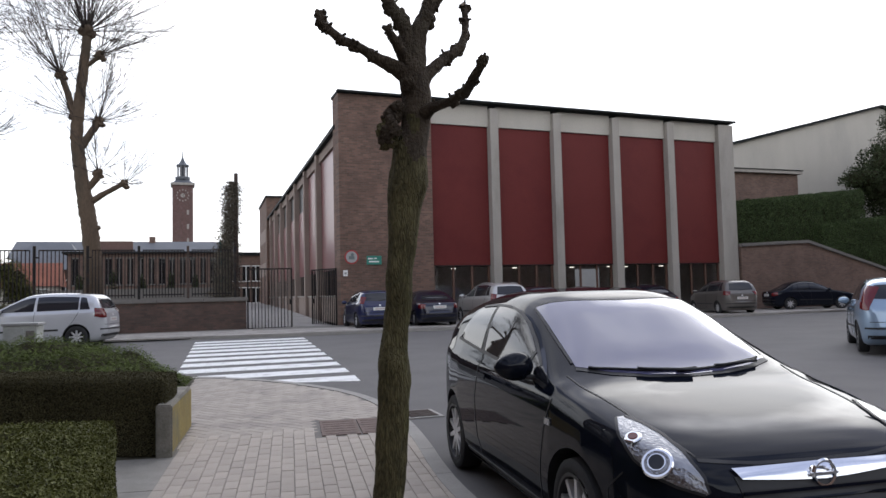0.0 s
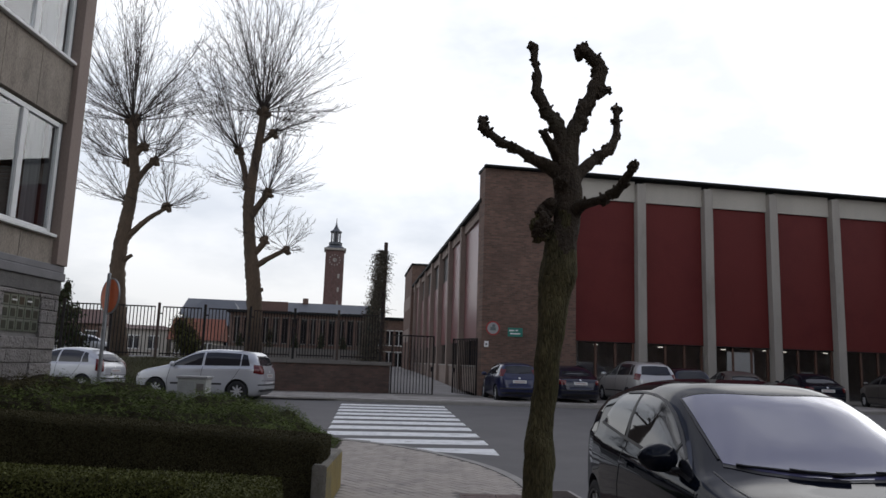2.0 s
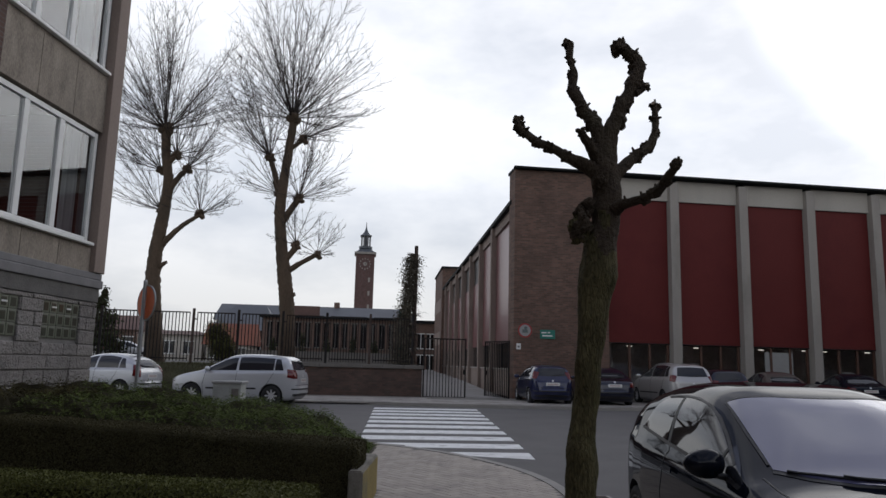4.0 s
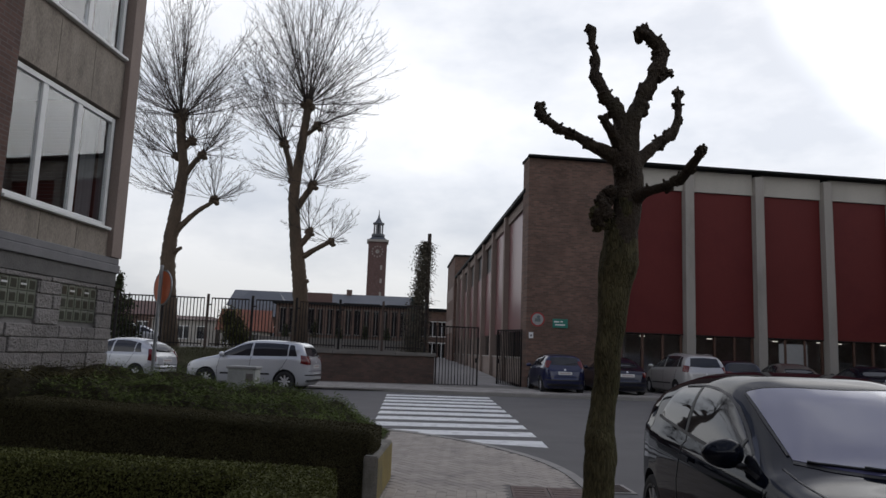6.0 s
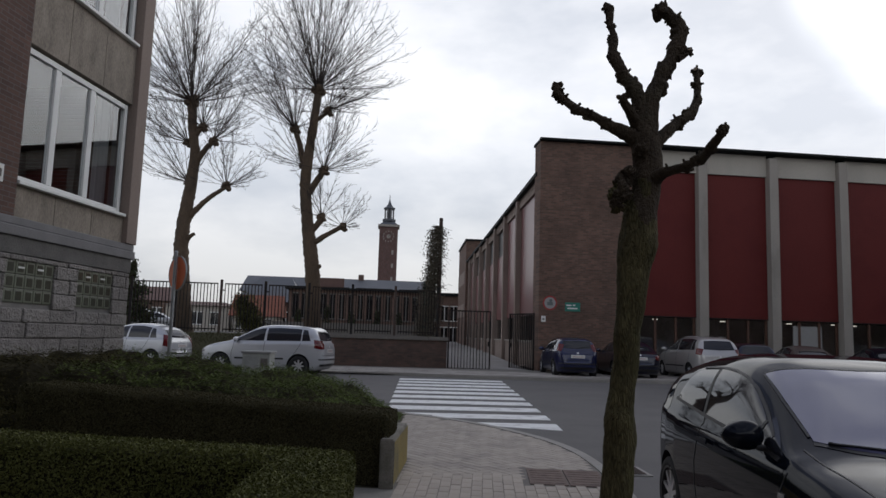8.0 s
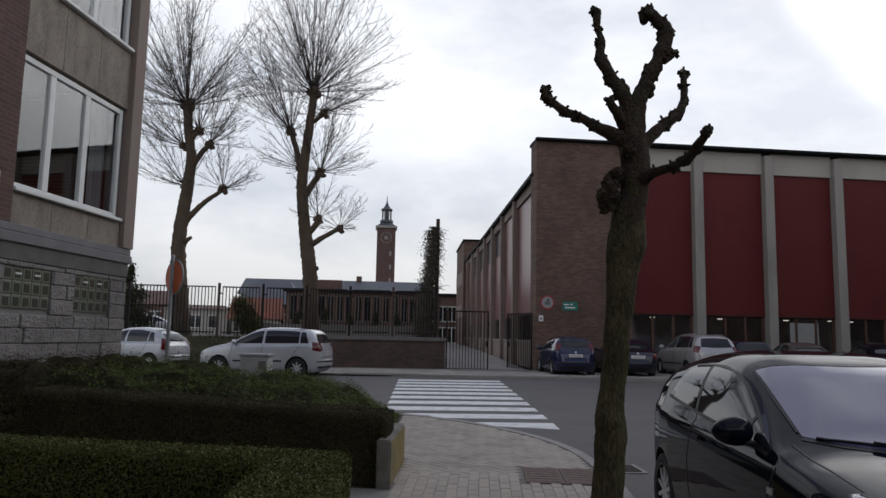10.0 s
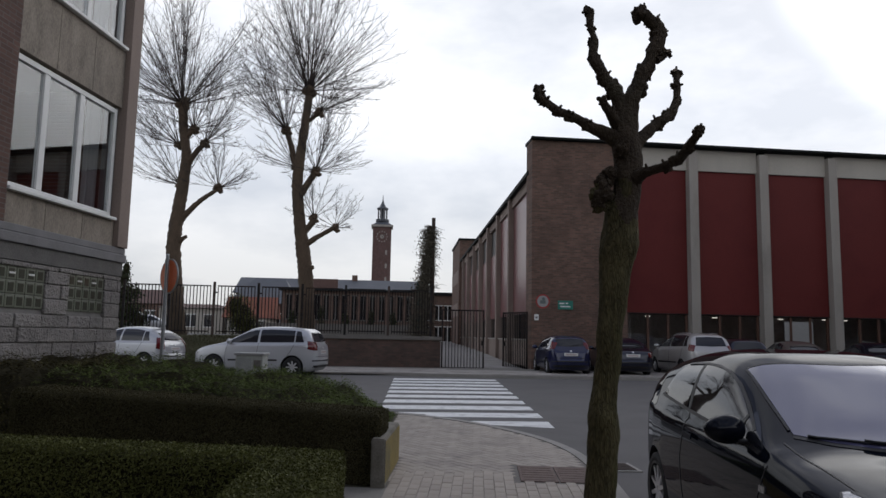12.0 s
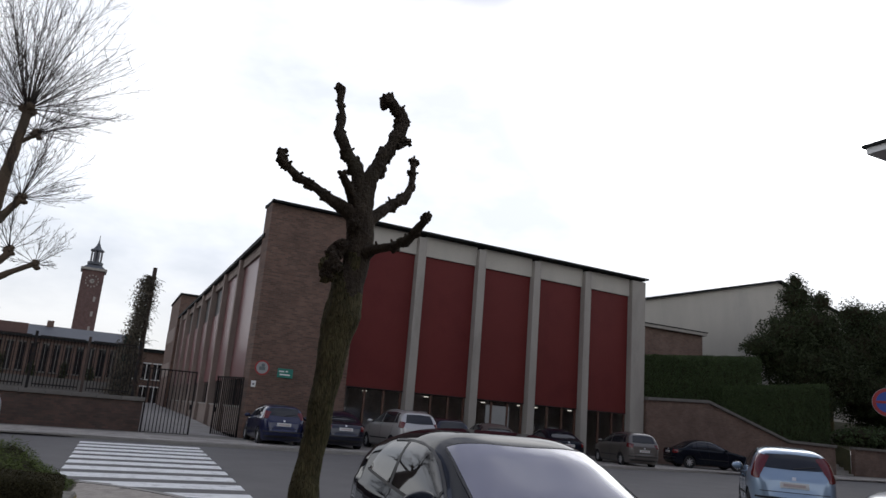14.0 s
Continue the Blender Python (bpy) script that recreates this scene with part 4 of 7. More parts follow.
def mirror_part(car, mat, x, y, z, s):
    bm = bmesh.new()
    bmesh.ops.create_uvsphere(bm, u_segments=16, v_segments=10, radius=1.0, matrix=Matrix.LocRotScale((x, y + s * 0.09, z), None, (0.07, 0.115, 0.075)))
    part("door_mirror", bm, mat, car, smooth=True)
    part("mirror_foot", box(x - 0.03, min(y - s * 0.05, y + s * 0.03), z - 0.07, x + 0.03, max(y - s * 0.05, y + s * 0.03), z - 0.03, 0.01), CAR_TRIM, car)


# centre-line profiles: (x, height) from nose to tail
HATCH = Shell([(2.06, 0.56), (2.02, 0.66), (1.93, 0.74), (1.78, 0.80), (1.56, 0.86), (1.28, 0.92), (1.04, 0.965), (0.93, 1.005), (0.71, 1.125), (0.48, 1.245), (0.26, 1.355), (0.08, 1.425), (-0.12, 1.468), (-0.45, 1.488), (-0.85, 1.472), (-1.20, 1.425), (-1.48, 1.365), (-1.62, 1.27), (-1.76, 1.10), (-1.85, 0.97), (-1.91, 0.80), (-1.94, 0.56)], 0.857, screen=(0.95, 0.1))
FIVE_DOOR = Shell([(1.99, 0.56), (1.95, 0.68), (1.84, 0.78), (1.60, 0.875), (1.25, 0.955), (1.04, 1.00), (0.78, 1.13), (0.42, 1.32), (0.18, 1.425), (-0.08, 1.48), (-0.55, 1.502), (-1.10, 1.487), (-1.52, 1.44), (-1.66, 1.38), (-1.78, 1.16), (-1.84, 1.02), (-1.92, 0.92), (-1.95, 0.56)], 0.822, shoulder=0.965, rise=0.02, screen=(1.0, 0.15), boxy=5.0, lean=0.15)
ROUNDED = Shell([(1.90, 0.56), (1.86, 0.70), (1.70, 0.83), (1.38, 0.955), (1.08, 1.05), (0.60, 1.29), (0.22, 1.44), (-0.15, 1.51), (-0.60, 1.522), (-1.08, 1.465), (-1.45, 1.35), (-1.70, 1.16), (-1.82, 0.98), (-1.90, 0.80), (-1.93, 0.56)], 0.833, shoulder=0.97, rise=0.01, screen=(1.05, 0.2), boxy=4.0)
UPRIGHT = Shell([(1.90, 0.56), (1.86, 0.68), (1.72, 0.78), (1.34, 0.905), (1.02, 0.985), (0.60, 1.22), (0.22, 1.40), (-0.08, 1.46), (-0.50, 1.482), (-1.10, 1.46), (-1.45, 1.41), (-1.58, 1.34), (-1.74, 1.05), (-1.82, 0.92), (-1.88, 0.80), (-1.90, 0.56)], 0.83, shoulder=0.94, rise=0.04, screen=(1.0, 0.18), boxy=4.6)
MPV = Shell([(2.16, 0.60), (2.10, 0.76), (1.92, 0.87), (1.55, 0.98), (1.26, 1.05), (0.85, 1.25), (0.48, 1.43), (0.15, 1.55), (-0.30, 1.61), (-0.95, 1.618), (-1.55, 1.575), (-1.80, 1.50), (-1.98, 1.22), (-2.05, 1.06), (-2.13, 0.92), (-2.16, 0.60)], 0.885, shoulder=1.03, rise=0.02, screen=(1.2, 0.3), boxy=4.8)
SALOON = Shell([(2.10, 0.55), (2.05, 0.68), (1.92, 0.77), (1.45, 0.885), (1.10, 0.945), (0.92, 0.99), (0.60, 1.16), (0.28, 1.31), (0.0, 1.40), (-0.45, 1.425), (-0.90, 1.36), (-1.22, 1.22), (-1.58, 1.00), (-1.75, 0.955), (-1.98, 0.93), (-2.06, 0.86), (-2.10, 0.56)], 0.86, shoulder=0.92, rise=0.02, screen=(0.92, 0.1), boxy=4.0)
VAN = Shell([(2.40, 0.70), (2.34, 0.95), (2.15, 1.08), (1.75, 1.20), (1.30, 1.52), (1.0, 1.74), (0.70, 1.86), (0.30, 1.90), (-2.15, 1.89), (-2.36, 1.82), (-2.43, 1.2), (-2.46, 0.70)], 0.95, shoulder=1.15, rise=0.0, screen=(1.75, 0.9), boxy=6.0, lean=0.06)


def small_car(name, at, turn, shell, colour, label, axles, doors, tail, plate=PLATE, rim=None, spokes=8, size=1.0, group="", tail_wide=0.17, glazed=True, rails=False):
    """A parked car seen from some way off: body, glass, lamps, wheels, plates, seams, bumpers.
    doors: rear end of the side glass, middle pillar, front corner of the glass at the belt."""
    car = thing(name, at, turn, label, "car", group)
    car.scale = (size, size, size)
    bm = shell.mesh(44)
    skin = Skin(bm)
    half, xr, xf = shell.half, shell.xr, shell.xf
    body = new("body", arches(bm, axles, 0.345, half, colour))
    body.parent = car
    back, mid, front = doors
    for s in (-1, 1):
        way = (0, -s, 0)
        y = s * 0.6
        def glass(a, b, cut=0.0, lean=0.0):
            low, high = [], []
            for k in range(9):
                x = a + (b - a) * k / 8
                z0 = shell.belt(x) + 0.045
                xt = x - lean + lean * k / 8
                low.append((x, y, z0))
                high.append((xt + cut * (1 - k / 8), y, max(z0 + 0.012, shell.glass_top(xt + cut * (1 - k / 8)))))
            return skin.patch(low, high, way, 0.006, 16, 6)
        panes = [(mid + 0.04, front, 0.0, 0.02)]
        if glazed:
            panes.append((back + 0.30, mid - 0.04, 0.0, 0.0))
            panes.append((back, back + 0.26, 0.12, 0.0))
        for a, b, cut, lean in panes:
            part("side_window", glass(a, b, cut, lean), CAR_GLASS, car, smooth=True)
        zb = shell.belt(mid)
        for x0, x1 in ((mid, mid + 0.02), (front - 0.02, front + 0.04)):
            part("door_seam", skin.line([(x0, y, shell.belt(x0) + 0.02), (x1 + 0.02, y, 0.6), (x1 - 0.01, y, 0.28)], way, 0.010), CAR_TRIM, car)
        if glazed:
            part("door_seam", skin.line([(back + 0.28, y, zb), (back + 0.42, y, 0.72), (back + 0.66, y, 0.42), (back + 0.70, y, 0.28)], way, 0.010), CAR_TRIM, car)
        part("rub_strip", skin.line([(axles[0] + 0.46, y, 0.50), (axles[1] - 0.46, y, 0.48)], way, 0.05, 0.008), CAR_TRIM, car)
        part("sill", skin.line([(axles[0] + 0.42, y, 0.21), (axles[1] - 0.42, y, 0.21)], way, 0.06, 0.006), CAR_TRIM, car)
        for x0 in (mid + 0.06, back + 0.42):
            part("door_handle", skin.line([(x0, y, zb - 0.11), (x0 + 0.17, y, zb - 0.11)], way, 0.03, 0.02, 4), colour, car)
        mirror_part(car, colour, front - 0.10, s * (half - 0.03), shell.belt(front) + 0.09, s)
        # tail lamp wraps round the corner
        low = [(xr, s * (half - tail_wide - 0.08), tail[0] + 0.01), (xr + 0.02, s * (half - 0.08), tail[0]), (xr + 0.20, s * half, tail[0] + 0.04)]
        high = [(xr, s * (half - tail_wide - 0.10), tail[1] - 0.02), (xr + 0.02, s * (half - 0.10), tail[1]), (xr + 0.16, s * half, tail[1] + 0.02)]
        part("tail_lamp", skin.patch(low, high, (0.75, -s * 0.66, 0), 0.012, 12, 8), TAIL_RED, car, smooth=True)
        part("head_lamp", skin.patch([(xf, s * (half - 0.42), 0.60), (xf, s * (half - 0.03), 0.64)], [(xf, s * (half - 0.38), 0.70), (xf, s * (half - 0.04), 0.77)], (-1, -s * 0.55, 0), 0.008, 10, 5), LAMP_CLEAR, car, smooth=True)
    z0, z1 = shell.belt(back) + 0.05, max(shell.belt(back) + 0.20, shell.roof(back + 0.1) - 0.10)
    if glazed:
        part("rear_window", skin.patch([(xr, -0.58, z0 + 0.02), (xr, 0, z0), (xr, 0.58, z0 + 0.02)], [(xr, -0.50, z1 - 0.02), (xr, 0, z1), (xr, 0.50, z1 - 0.02)], (1, 0, 0), 0.006, 14, 8), CAR_GLASS, car, smooth=True)
        part("rear_wiper", skin.line([(xr, 0.0, z0 + 0.02), (xr, -0.4, z0 + 0.08)], (1, 0, 0), 0.02, 0.02, 6), CAR_TRIM, car)
    if rails:
        for s in (-1, 1):
            part("roof_rail", skin.line([(x, s * 0.50, 2.4) for x in (-1.45, -0.9, -0.3, 0.15)], (0, 0, -1), 0.032, 0.030, 16), ALLOY, car, "bright metal roof rail")
    c0_, c1_ = shell.screen
    part("windscreen", skin.patch([(c0_ - 0.14, -0.66, 2), (c0_ + 0.02, 0, 2), (c0_ - 0.14, 0.66, 2)], [(c1_ + 0.04, -0.53, 2), (c1_ + 0.10, 0, 2), (c1_ + 0.04, 0.53, 2)], (0, 0, -1), 0.006, 14, 10), SKY_TONED_SCREEN, car, smooth=True)
    part("grille", skin.patch([(xf, -0.34, 0.52), (xf, 0.34, 0.52)], [(xf, -0.36, 0.60), (xf, 0.36, 0.60)], (-1, 0, 0), 0.006), CAR_TRIM, car)
    part("lower_grille", skin.patch([(xf, -0.5, 0.28), (xf, 0.5, 0.28)], [(xf, -0.52, 0.38), (xf, 0.52, 0.38)], (-1, 0, 0), 0.006), CAR_TRIM, car)
    part("rear_seam", skin.line([(xr, -half + 0.20, 0.62), (xr, half - 0.20, 0.62)], (1, 0, 0), 0.012), CAR_TRIM, car)
    part("bumper_strip", skin.line([(xr, -half + 0.12, 0.50), (xr, half - 0.12, 0.50)], (1, 0, 0), 0.035, 0.01), CAR_TRIM, car)
    part("rear_valance", skin.line([(xr, -half + 0.16, 0.33), (xr, half - 0.16, 0.33)], (1, 0, 0), 0.07, 0.006), CAR_TRIM, car)
    zp = 0.70
    part("number_plate", skin.patch([(xr, -0.26, zp), (xr, 0.26, zp)], [(xr, -0.26, zp + 0.11), (xr, 0.26, zp + 0.11)], (1, 0, 0), 0.014, 4, 2), plate, car)
    part("plate_mark", skin.patch([(xr, -0.20, zp + 0.03), (xr, 0.20, zp + 0.03)], [(xr, -0.20, zp + 0.08), (xr, 0.20, zp + 0.08)], (1, 0, 0), 0.018, 4, 2, 0.003), PLATE_MARK, car)
    part("number_plate", skin.patch([(xf, -0.26, 0.40), (xf, 0.26, 0.40)], [(xf, -0.26, 0.51), (xf, 0.26, 0.51)], (-1, 0, 0), 0.014, 4, 2), plate, car)
    part("badge", skin.patch([(xr, -0.035, zp + 0.15), (xr, 0.035, zp + 0.15)], [(xr, -0.035, zp + 0.21), (xr, 0.035, zp + 0.21)], (1, 0, 0), 0.012, 2, 2), ALLOY, car)
    wheels(car, axles, half, spokes=spokes, rim_mat=rim)
    return car


SILVER = paint("silver_paint", (0.50, 0.51, 0.53), 0.35, 0.28)
GREY_SILVER = paint("grey_silver_paint", (0.46, 0.45, 0.44), 0.4, 0.30)
NAVY = paint("navy_paint", (0.008, 0.012, 0.052), 0.2)
NIGHT = paint("night_blue_paint", (0.008, 0.010, 0.026), 0.3)
BROWN_GREY = paint("brown_grey_paint", (0.13, 0.118, 0.108), 0.25)
BLACK = paint("black_paint", (0.006, 0.008, 0.014), 0.0, 0.5, 0.0, 0.70)
BLACK.node_tree.nodes["Principled BSDF"].inputs["Coat IOR"].default_value = 1.36
BLACK.node_tree.nodes["Principled BSDF"].inputs["Coat Roughness"].default_value = 0.03
PALE_BLUE = paint("pale_blue_paint", (0.27, 0.36, 0.47), 0.45, 0.32)


def near_car():
    """The black three-door hatchback by the kerb, in full detail. Its right flank faces the pavement."""
    car = thing("black_hatchback", (3.37, 5.27, -0.12), -96.6, "glossy black three-door hatchback parked at the kerb", "car")
    shell = HATCH
    bm = shell.mesh(110)
    skin = Skin(bm)
    axles = (-1.2555, 1.2555)
    body = new("body", arches(bm, axles, 0.35, 0.857, BLACK))
    body.parent = car
    for s in (-1, 1):
        way = (0, -s, 0)
        y = s * 0.6
        # door glass, quarter glass, small fixed pane before the mirror
        def sill_z(x):
            return float(np.interp(x, (-1.30, -0.50, 0.20, 0.62, 0.95), (1.115, 1.045, 0.995, 0.965, 0.925)))
        def span(a, b, drop=0.13, lean=0.0, fall=0.0):
            xs = [a + (b - a) * k / 12 for k in range(13)]
            return ([(x, y, sill_z(x)) for x in xs],
                    [(x - lean * (1 - (x - a) / (b - a)), y, max(sill_z(x) + 0.008, shell.glass_top(x - lean * (1 - (x - a) / (b - a)), drop + fall * max(0.0, (a + 0.45 * (b - a) - x) / (b - a)) ** 2))) for x in xs])
        part("door_window", skin.patch(*span(-0.42, 0.50, lean=0.06), way, 0.006, 26, 10), CAR_GLASS, car, smooth=True)
        part("quarter_window", skin.patch(*span(-1.16, -0.52, 0.135, 0.0, 0.95), way, 0.006, 20, 8), CAR_GLASS, car, smooth=True)
        part("front_quarter_pane", skin.patch(*span(0.54, 0.86, 0.09), way, 0.006, 10, 6), CAR_GLASS, car, smooth=True)
        trim = bmesh.new()
        skin.line([(x, y, sill_z(x) - 0.012) for x in (-1.20, -0.9, -0.5, -0.1, 0.3, 0.6, 0.86)], way, 0.022, 0.008, 40, trim)
        skin.line([(x, y, shell.glass_top(x, 0.118)) for x in (-0.86, -0.7, -0.48, -0.25, 0.0, 0.2, 0.4, 0.55, 0.68)], way, 0.014, 0.008, 50, trim)
        skin.line([(0.52, y, sill_z(0.52)), (0.515, y, shell.glass_top(0.52, 0.125))], way, 0.026, 0.008, 10, trim)
        skin.line([(-0.46, y, sill_z(-0.46)), (-0.51, y, shell.glass_top(-0.5, 0.13))], way, 0.05, 0.007, 10, trim)
        part("window_trim", trim, CAR_TRIM, car, smooth=True)
        part("panel_gap", skin.line([(-0.45, y, 1.03), (-0.43, y, 0.98), (-0.52, y, 0.70), (-0.50, y, 0.40), (-0.40, y, 0.27)], way, 0.008, 0.003, 40), CAR_TRIM, car)
        part("panel_gap", skin.line([(1.0, y, 0.88), (0.90, y, 0.70), (0.82, y, 0.45), (0.80, y, 0.27)], way, 0.008, 0.003, 30), CAR_TRIM, car)
        part("panel_gap", skin.line([(-0.40, y, 0.27), (0.80, y, 0.27)], way, 0.008, 0.003, 20), CAR_TRIM, car)
        part("panel_gap", skin.line([(1.70, y, 0.64), (1.60, y, 0.55), (1.58, y, 0.40)], way, 0.007, 0.003, 12), CAR_TRIM, car)
        hb = skin.line([(-0.42, y, 0.865), (-0.33, y, 0.875), (-0.20, y, 0.87)], way, 0.032, 0.028, 10)
        part("door_handle", hb, BLACK, car, smooth=True)
        part("side_lamp", skin.patch([(0.93, y, 0.735), (1.0, y, 0.735)], [(0.93, y, 0.77), (1.0, y, 0.77)], way, 0.008, 4, 3), LAMP_CLEAR, car)
        part("sill_strip", skin.line([(-0.85, y, 0.235), (0.85, y, 0.235)], way, 0.07, 0.006, 20), CAR_TRIM, car)
        # mirror; the one on the road side is folded out of sight
        if s < 0:
            m = bmesh.new()
            bmesh.ops.create_uvsphere(m, u_segments=28, v_segments=18, radius=1.0, matrix=Matrix.LocRotScale((0.62, s * 0.925, 1.025), Euler((0, 0, radians(-s * 14))), (0.080, 0.112, 0.070)))
            hub = Vector((0.62, s * 0.925, 1.025))
            for v in m.verts:
                d = v.co - hub
                u = -s * d.y / 0.125
                d.z *= 1.06 + 0.22 * u
                grow = 1.0 / max(0.75, (abs(d.y / 0.125) ** 3.2 + abs(d.z / 0.085) ** 3.2) ** (1 / 3.2)) if abs(d.x) < 0.05 else 1.0
                v.co = hub + Vector((d.x, d.y * min(grow, 1.15), d.z * min(grow, 1.15)))
                v.co.x = max(v.co.x, 0.59)
            part("door_mirror", m, BLACK, car, "black door mirror", True)
            part("mirror_foot", box(0.60, s * 0.86, 0.945, 0.665, s * 0.80, 0.975, 0.010), CAR_TRIM, car)
        # head lamp: clear cover with a round projector, reflector and indicator
        outer = [(1.476, 0.684, 0.837), (1.605, 0.731, 0.774), (1.745, 0.736, 0.699), (1.854, 0.702, 0.647), (1.937, 0.643, 0.619), (2.004, 0.553, 0.593)]
        inner = [(1.49, 0.645, 0.845), (1.58, 0.605, 0.825), (1.70, 0.575, 0.795), (1.84, 0.550, 0.742), (1.965, 0.528, 0.655), (2.004, 0.535, 0.600)]
        part("head_lamp", skin.patch([(a, s * b, c) for a, b, c in outer], [(a, s * b, c) for a, b, c in inner], (-0.7, -s * 0.6, -0.3), 0.005, 30, 12, 0.03), LAMP_CLEAR, car, "clear head lamp", True)
        seal = bmesh.new()
        for ring_line in (outer, inner):
            skin.line([(a, s * b, c) for a, b, c in ring_line], (-0.7, -s * 0.6, -0.3), 0.012, 0.007, 30, seal)
        part("lamp_seal", seal, CAR_TRIM, car)
        in_way = Vector((-0.75, -s * 0.6, -0.25)).normalized()
        centre, nrm = skin.on(Vector((1.835, s * 0.672, 0.695)) - in_way * 2, in_way, 0.010)
        for n, r, d, mt in (("lamp_ring", 0.072, 0.006, CHROME), ("projector", 0.060, 0.010, LAMP_CLEAR), ("lens_ring", 0.044, 0.014, CHROME), ("lens", 0.037, 0.018, DARK_GLASS)):
            b2 = bmesh.new()
            bmesh.ops.create_cone(b2, cap_ends=True, segments=32, radius1=r, radius2=r * 0.92, depth=d, matrix=Matrix.Translation(centre + nrm * d / 2) @ nrm.to_track_quat("Z", "Y").to_matrix().to_4x4())
            part(n, b2, mt, car, smooth=False)
        centre, nrm = skin.on(Vector((1.66, s * 0.690, 0.775)) - in_way * 2, in_way, 0.008)
        for n, r, d, mt in (("reflector", 0.040, 0.005, CHROME), ("indicator", 0.026, 0.009, TAIL_RED)):
            b2 = bmesh.new()
            bmesh.ops.create_cone(b2, cap_ends=True, segments=24, radius1=r, radius2=r * 0.85, depth=d, matrix=Matrix.Translation(centre + nrm * d / 2) @ nrm.to_track_quat("Z", "Y").to_matrix().to_4x4())
            part(n, b2, mt, car)
        part("fog_lamp", skin.patch([(2.2, s * 0.58, 0.30), (2.2, s * 0.72, 0.30)], [(2.2, s * 0.58, 0.38), (2.2, s * 0.72, 0.38)], (-1, -s * 0.4, 0), 0.006, 6, 4), LAMP_CLEAR, car)
        part("tail_lamp", skin.patch([(-2.2, s * 0.66, 0.86), (-2.2, s * 0.84, 0.86)], [(-2.0, s * 0.62, 1.16), (-2.0, s * 0.76, 1.16)], (1, -s * 0.8, 0), 0.010, 8, 8), TAIL_RED, car, smooth=True)
    foot = [(0.84, -0.62, 2), (0.93, -0.46, 2), (0.995, -0.24, 2), (1.015, 0, 2), (0.995, 0.24, 2), (0.93, 0.46, 2), (0.84, 0.62, 2)]
    head = [(0.10, -0.575, 2), (0.145, -0.40, 2), (0.17, -0.2, 2), (0.18, 0, 2), (0.17, 0.2, 2), (0.145, 0.40, 2), (0.10, 0.575, 2)]
    part("windscreen", skin.patch(foot, head, (0, 0, -1), 0.006, 36, 20), SKY_TONED_SCREEN, car, "windscreen that mirrors the clouds over a painted violet sky tone", True)
    edge = bmesh.new()
    skin.line([(x - 0.012, y, z) for x, y, z in head], (0, 0, -1), 0.016, 0.008, 24, edge)
    for s in (-1, 1):
        skin.line([(0.10, s * 0.582, 2), (0.45, s * 0.610, 2), (0.80, s * 0.628, 2)], (0, 0, -1), 0.014, 0.008, 20, edge)
    part("windscreen_seal", edge, CAR_TRIM, car)
    part("rear_window", skin.patch([(-2.2, -0.58, 1.03), (-2.2, 0.58, 1.03)], [(-2.2, -0.46, 1.38), (-2.2, 0.46, 1.38)], (1, 0, 0), 0.006, 14, 8), CAR_GLASS, car, smooth=True)
    part("cowl", skin.patch([(x + 0.03, y * 1.02, z) for x, y, z in foot], [(x - 0.004, y, z) for x, y, z in foot], (0, 0, -1), 0.004, 28, 3), CAR_TRIM, car, "black plastic below the windscreen")
    for s in (-1, 1):
        part("bonnet_gap", skin.line([(0.90, s * 0.70, 2.2), (1.245, s * 0.66, 2.2), (1.50, s * 0.635, 2.2), (1.70, s * 0.605, 2.2), (1.909, s * 0.539, 2.2)], (0, 0, -1), 0.010, 0.003, 40), CAR_TRIM, car)
    part("bonnet_gap", skin.line([(2.4, -0.54, 0.722), (2.4, -0.28, 0.702), (2.4, 0.0, 0.700), (2.4, 0.28, 0.702), (2.4, 0.54, 0.722)], (-1, 0, 0), 0.012, 0.003, 40), CAR_TRIM, car)
    # two thin wipers at rest along the foot of the windscreen
    for y0, y1 in ((-0.56, 0.08), (-0.06, 0.56)):
        blade, arm = [], []
        for k in range(15):
            y = y0 + (y1 - y0) * k / 14
            blade.append(skin.on((float(np.interp(abs(y), (0, 0.25, 0.52, 0.705), (0.985, 0.965, 0.895, 0.80))) - 0.02 * k / 14, y, 3), (0, 0, -1), 0.014)[0])
        for k in range(7):
            y = y1 - 0.05 - (y1 - y0) * 0.5 * k / 6
            arm.append(skin.on((float(np.interp(abs(y), (0, 0.25, 0.52, 0.705), (1.005, 0.985, 0.915, 0.825))) - 0.03 * k / 6, y, 3), (0, 0, -1), 0.026)[0])
        wip = tube(blade, [0.008] * 15, 6)
        tube(arm, [0.010] * 4 + [0.007] * 3, 6, wip)
        part("wiper", wip, CAR_TRIM, car, "black wiper")
    # grille with chrome bar and a round badge with a plain bar
    part("grille", skin.patch([(2.2, -0.38, 0.50), (2.2, 0.38, 0.50)], [(2.2, -0.42, 0.66), (2.2, 0.42, 0.66)], (-1, 0, 0), 0.004, 18, 6), CAR_TRIM, car)
    part("chrome_bar", skin.patch([(2.2, -0.39, 0.648), (2.2, -0.16, 0.632), (2.2, 0, 0.626), (2.2, 0.16, 0.632), (2.2, 0.39, 0.648)], [(2.2, -0.42, 0.686), (2.2, 0, 0.690), (2.2, 0.42, 0.686)], (-1, 0, 0), 0.014, 22, 4), CHROME, car, "chrome grille bar", True)
    sl = bmesh.new()
    for z in (0.525, 0.56, 0.595):
        skin.line([(2.2, -0.40, z), (2.2, 0.40, z)], (-1, 0, 0), 0.012, 0.012, 14, sl)
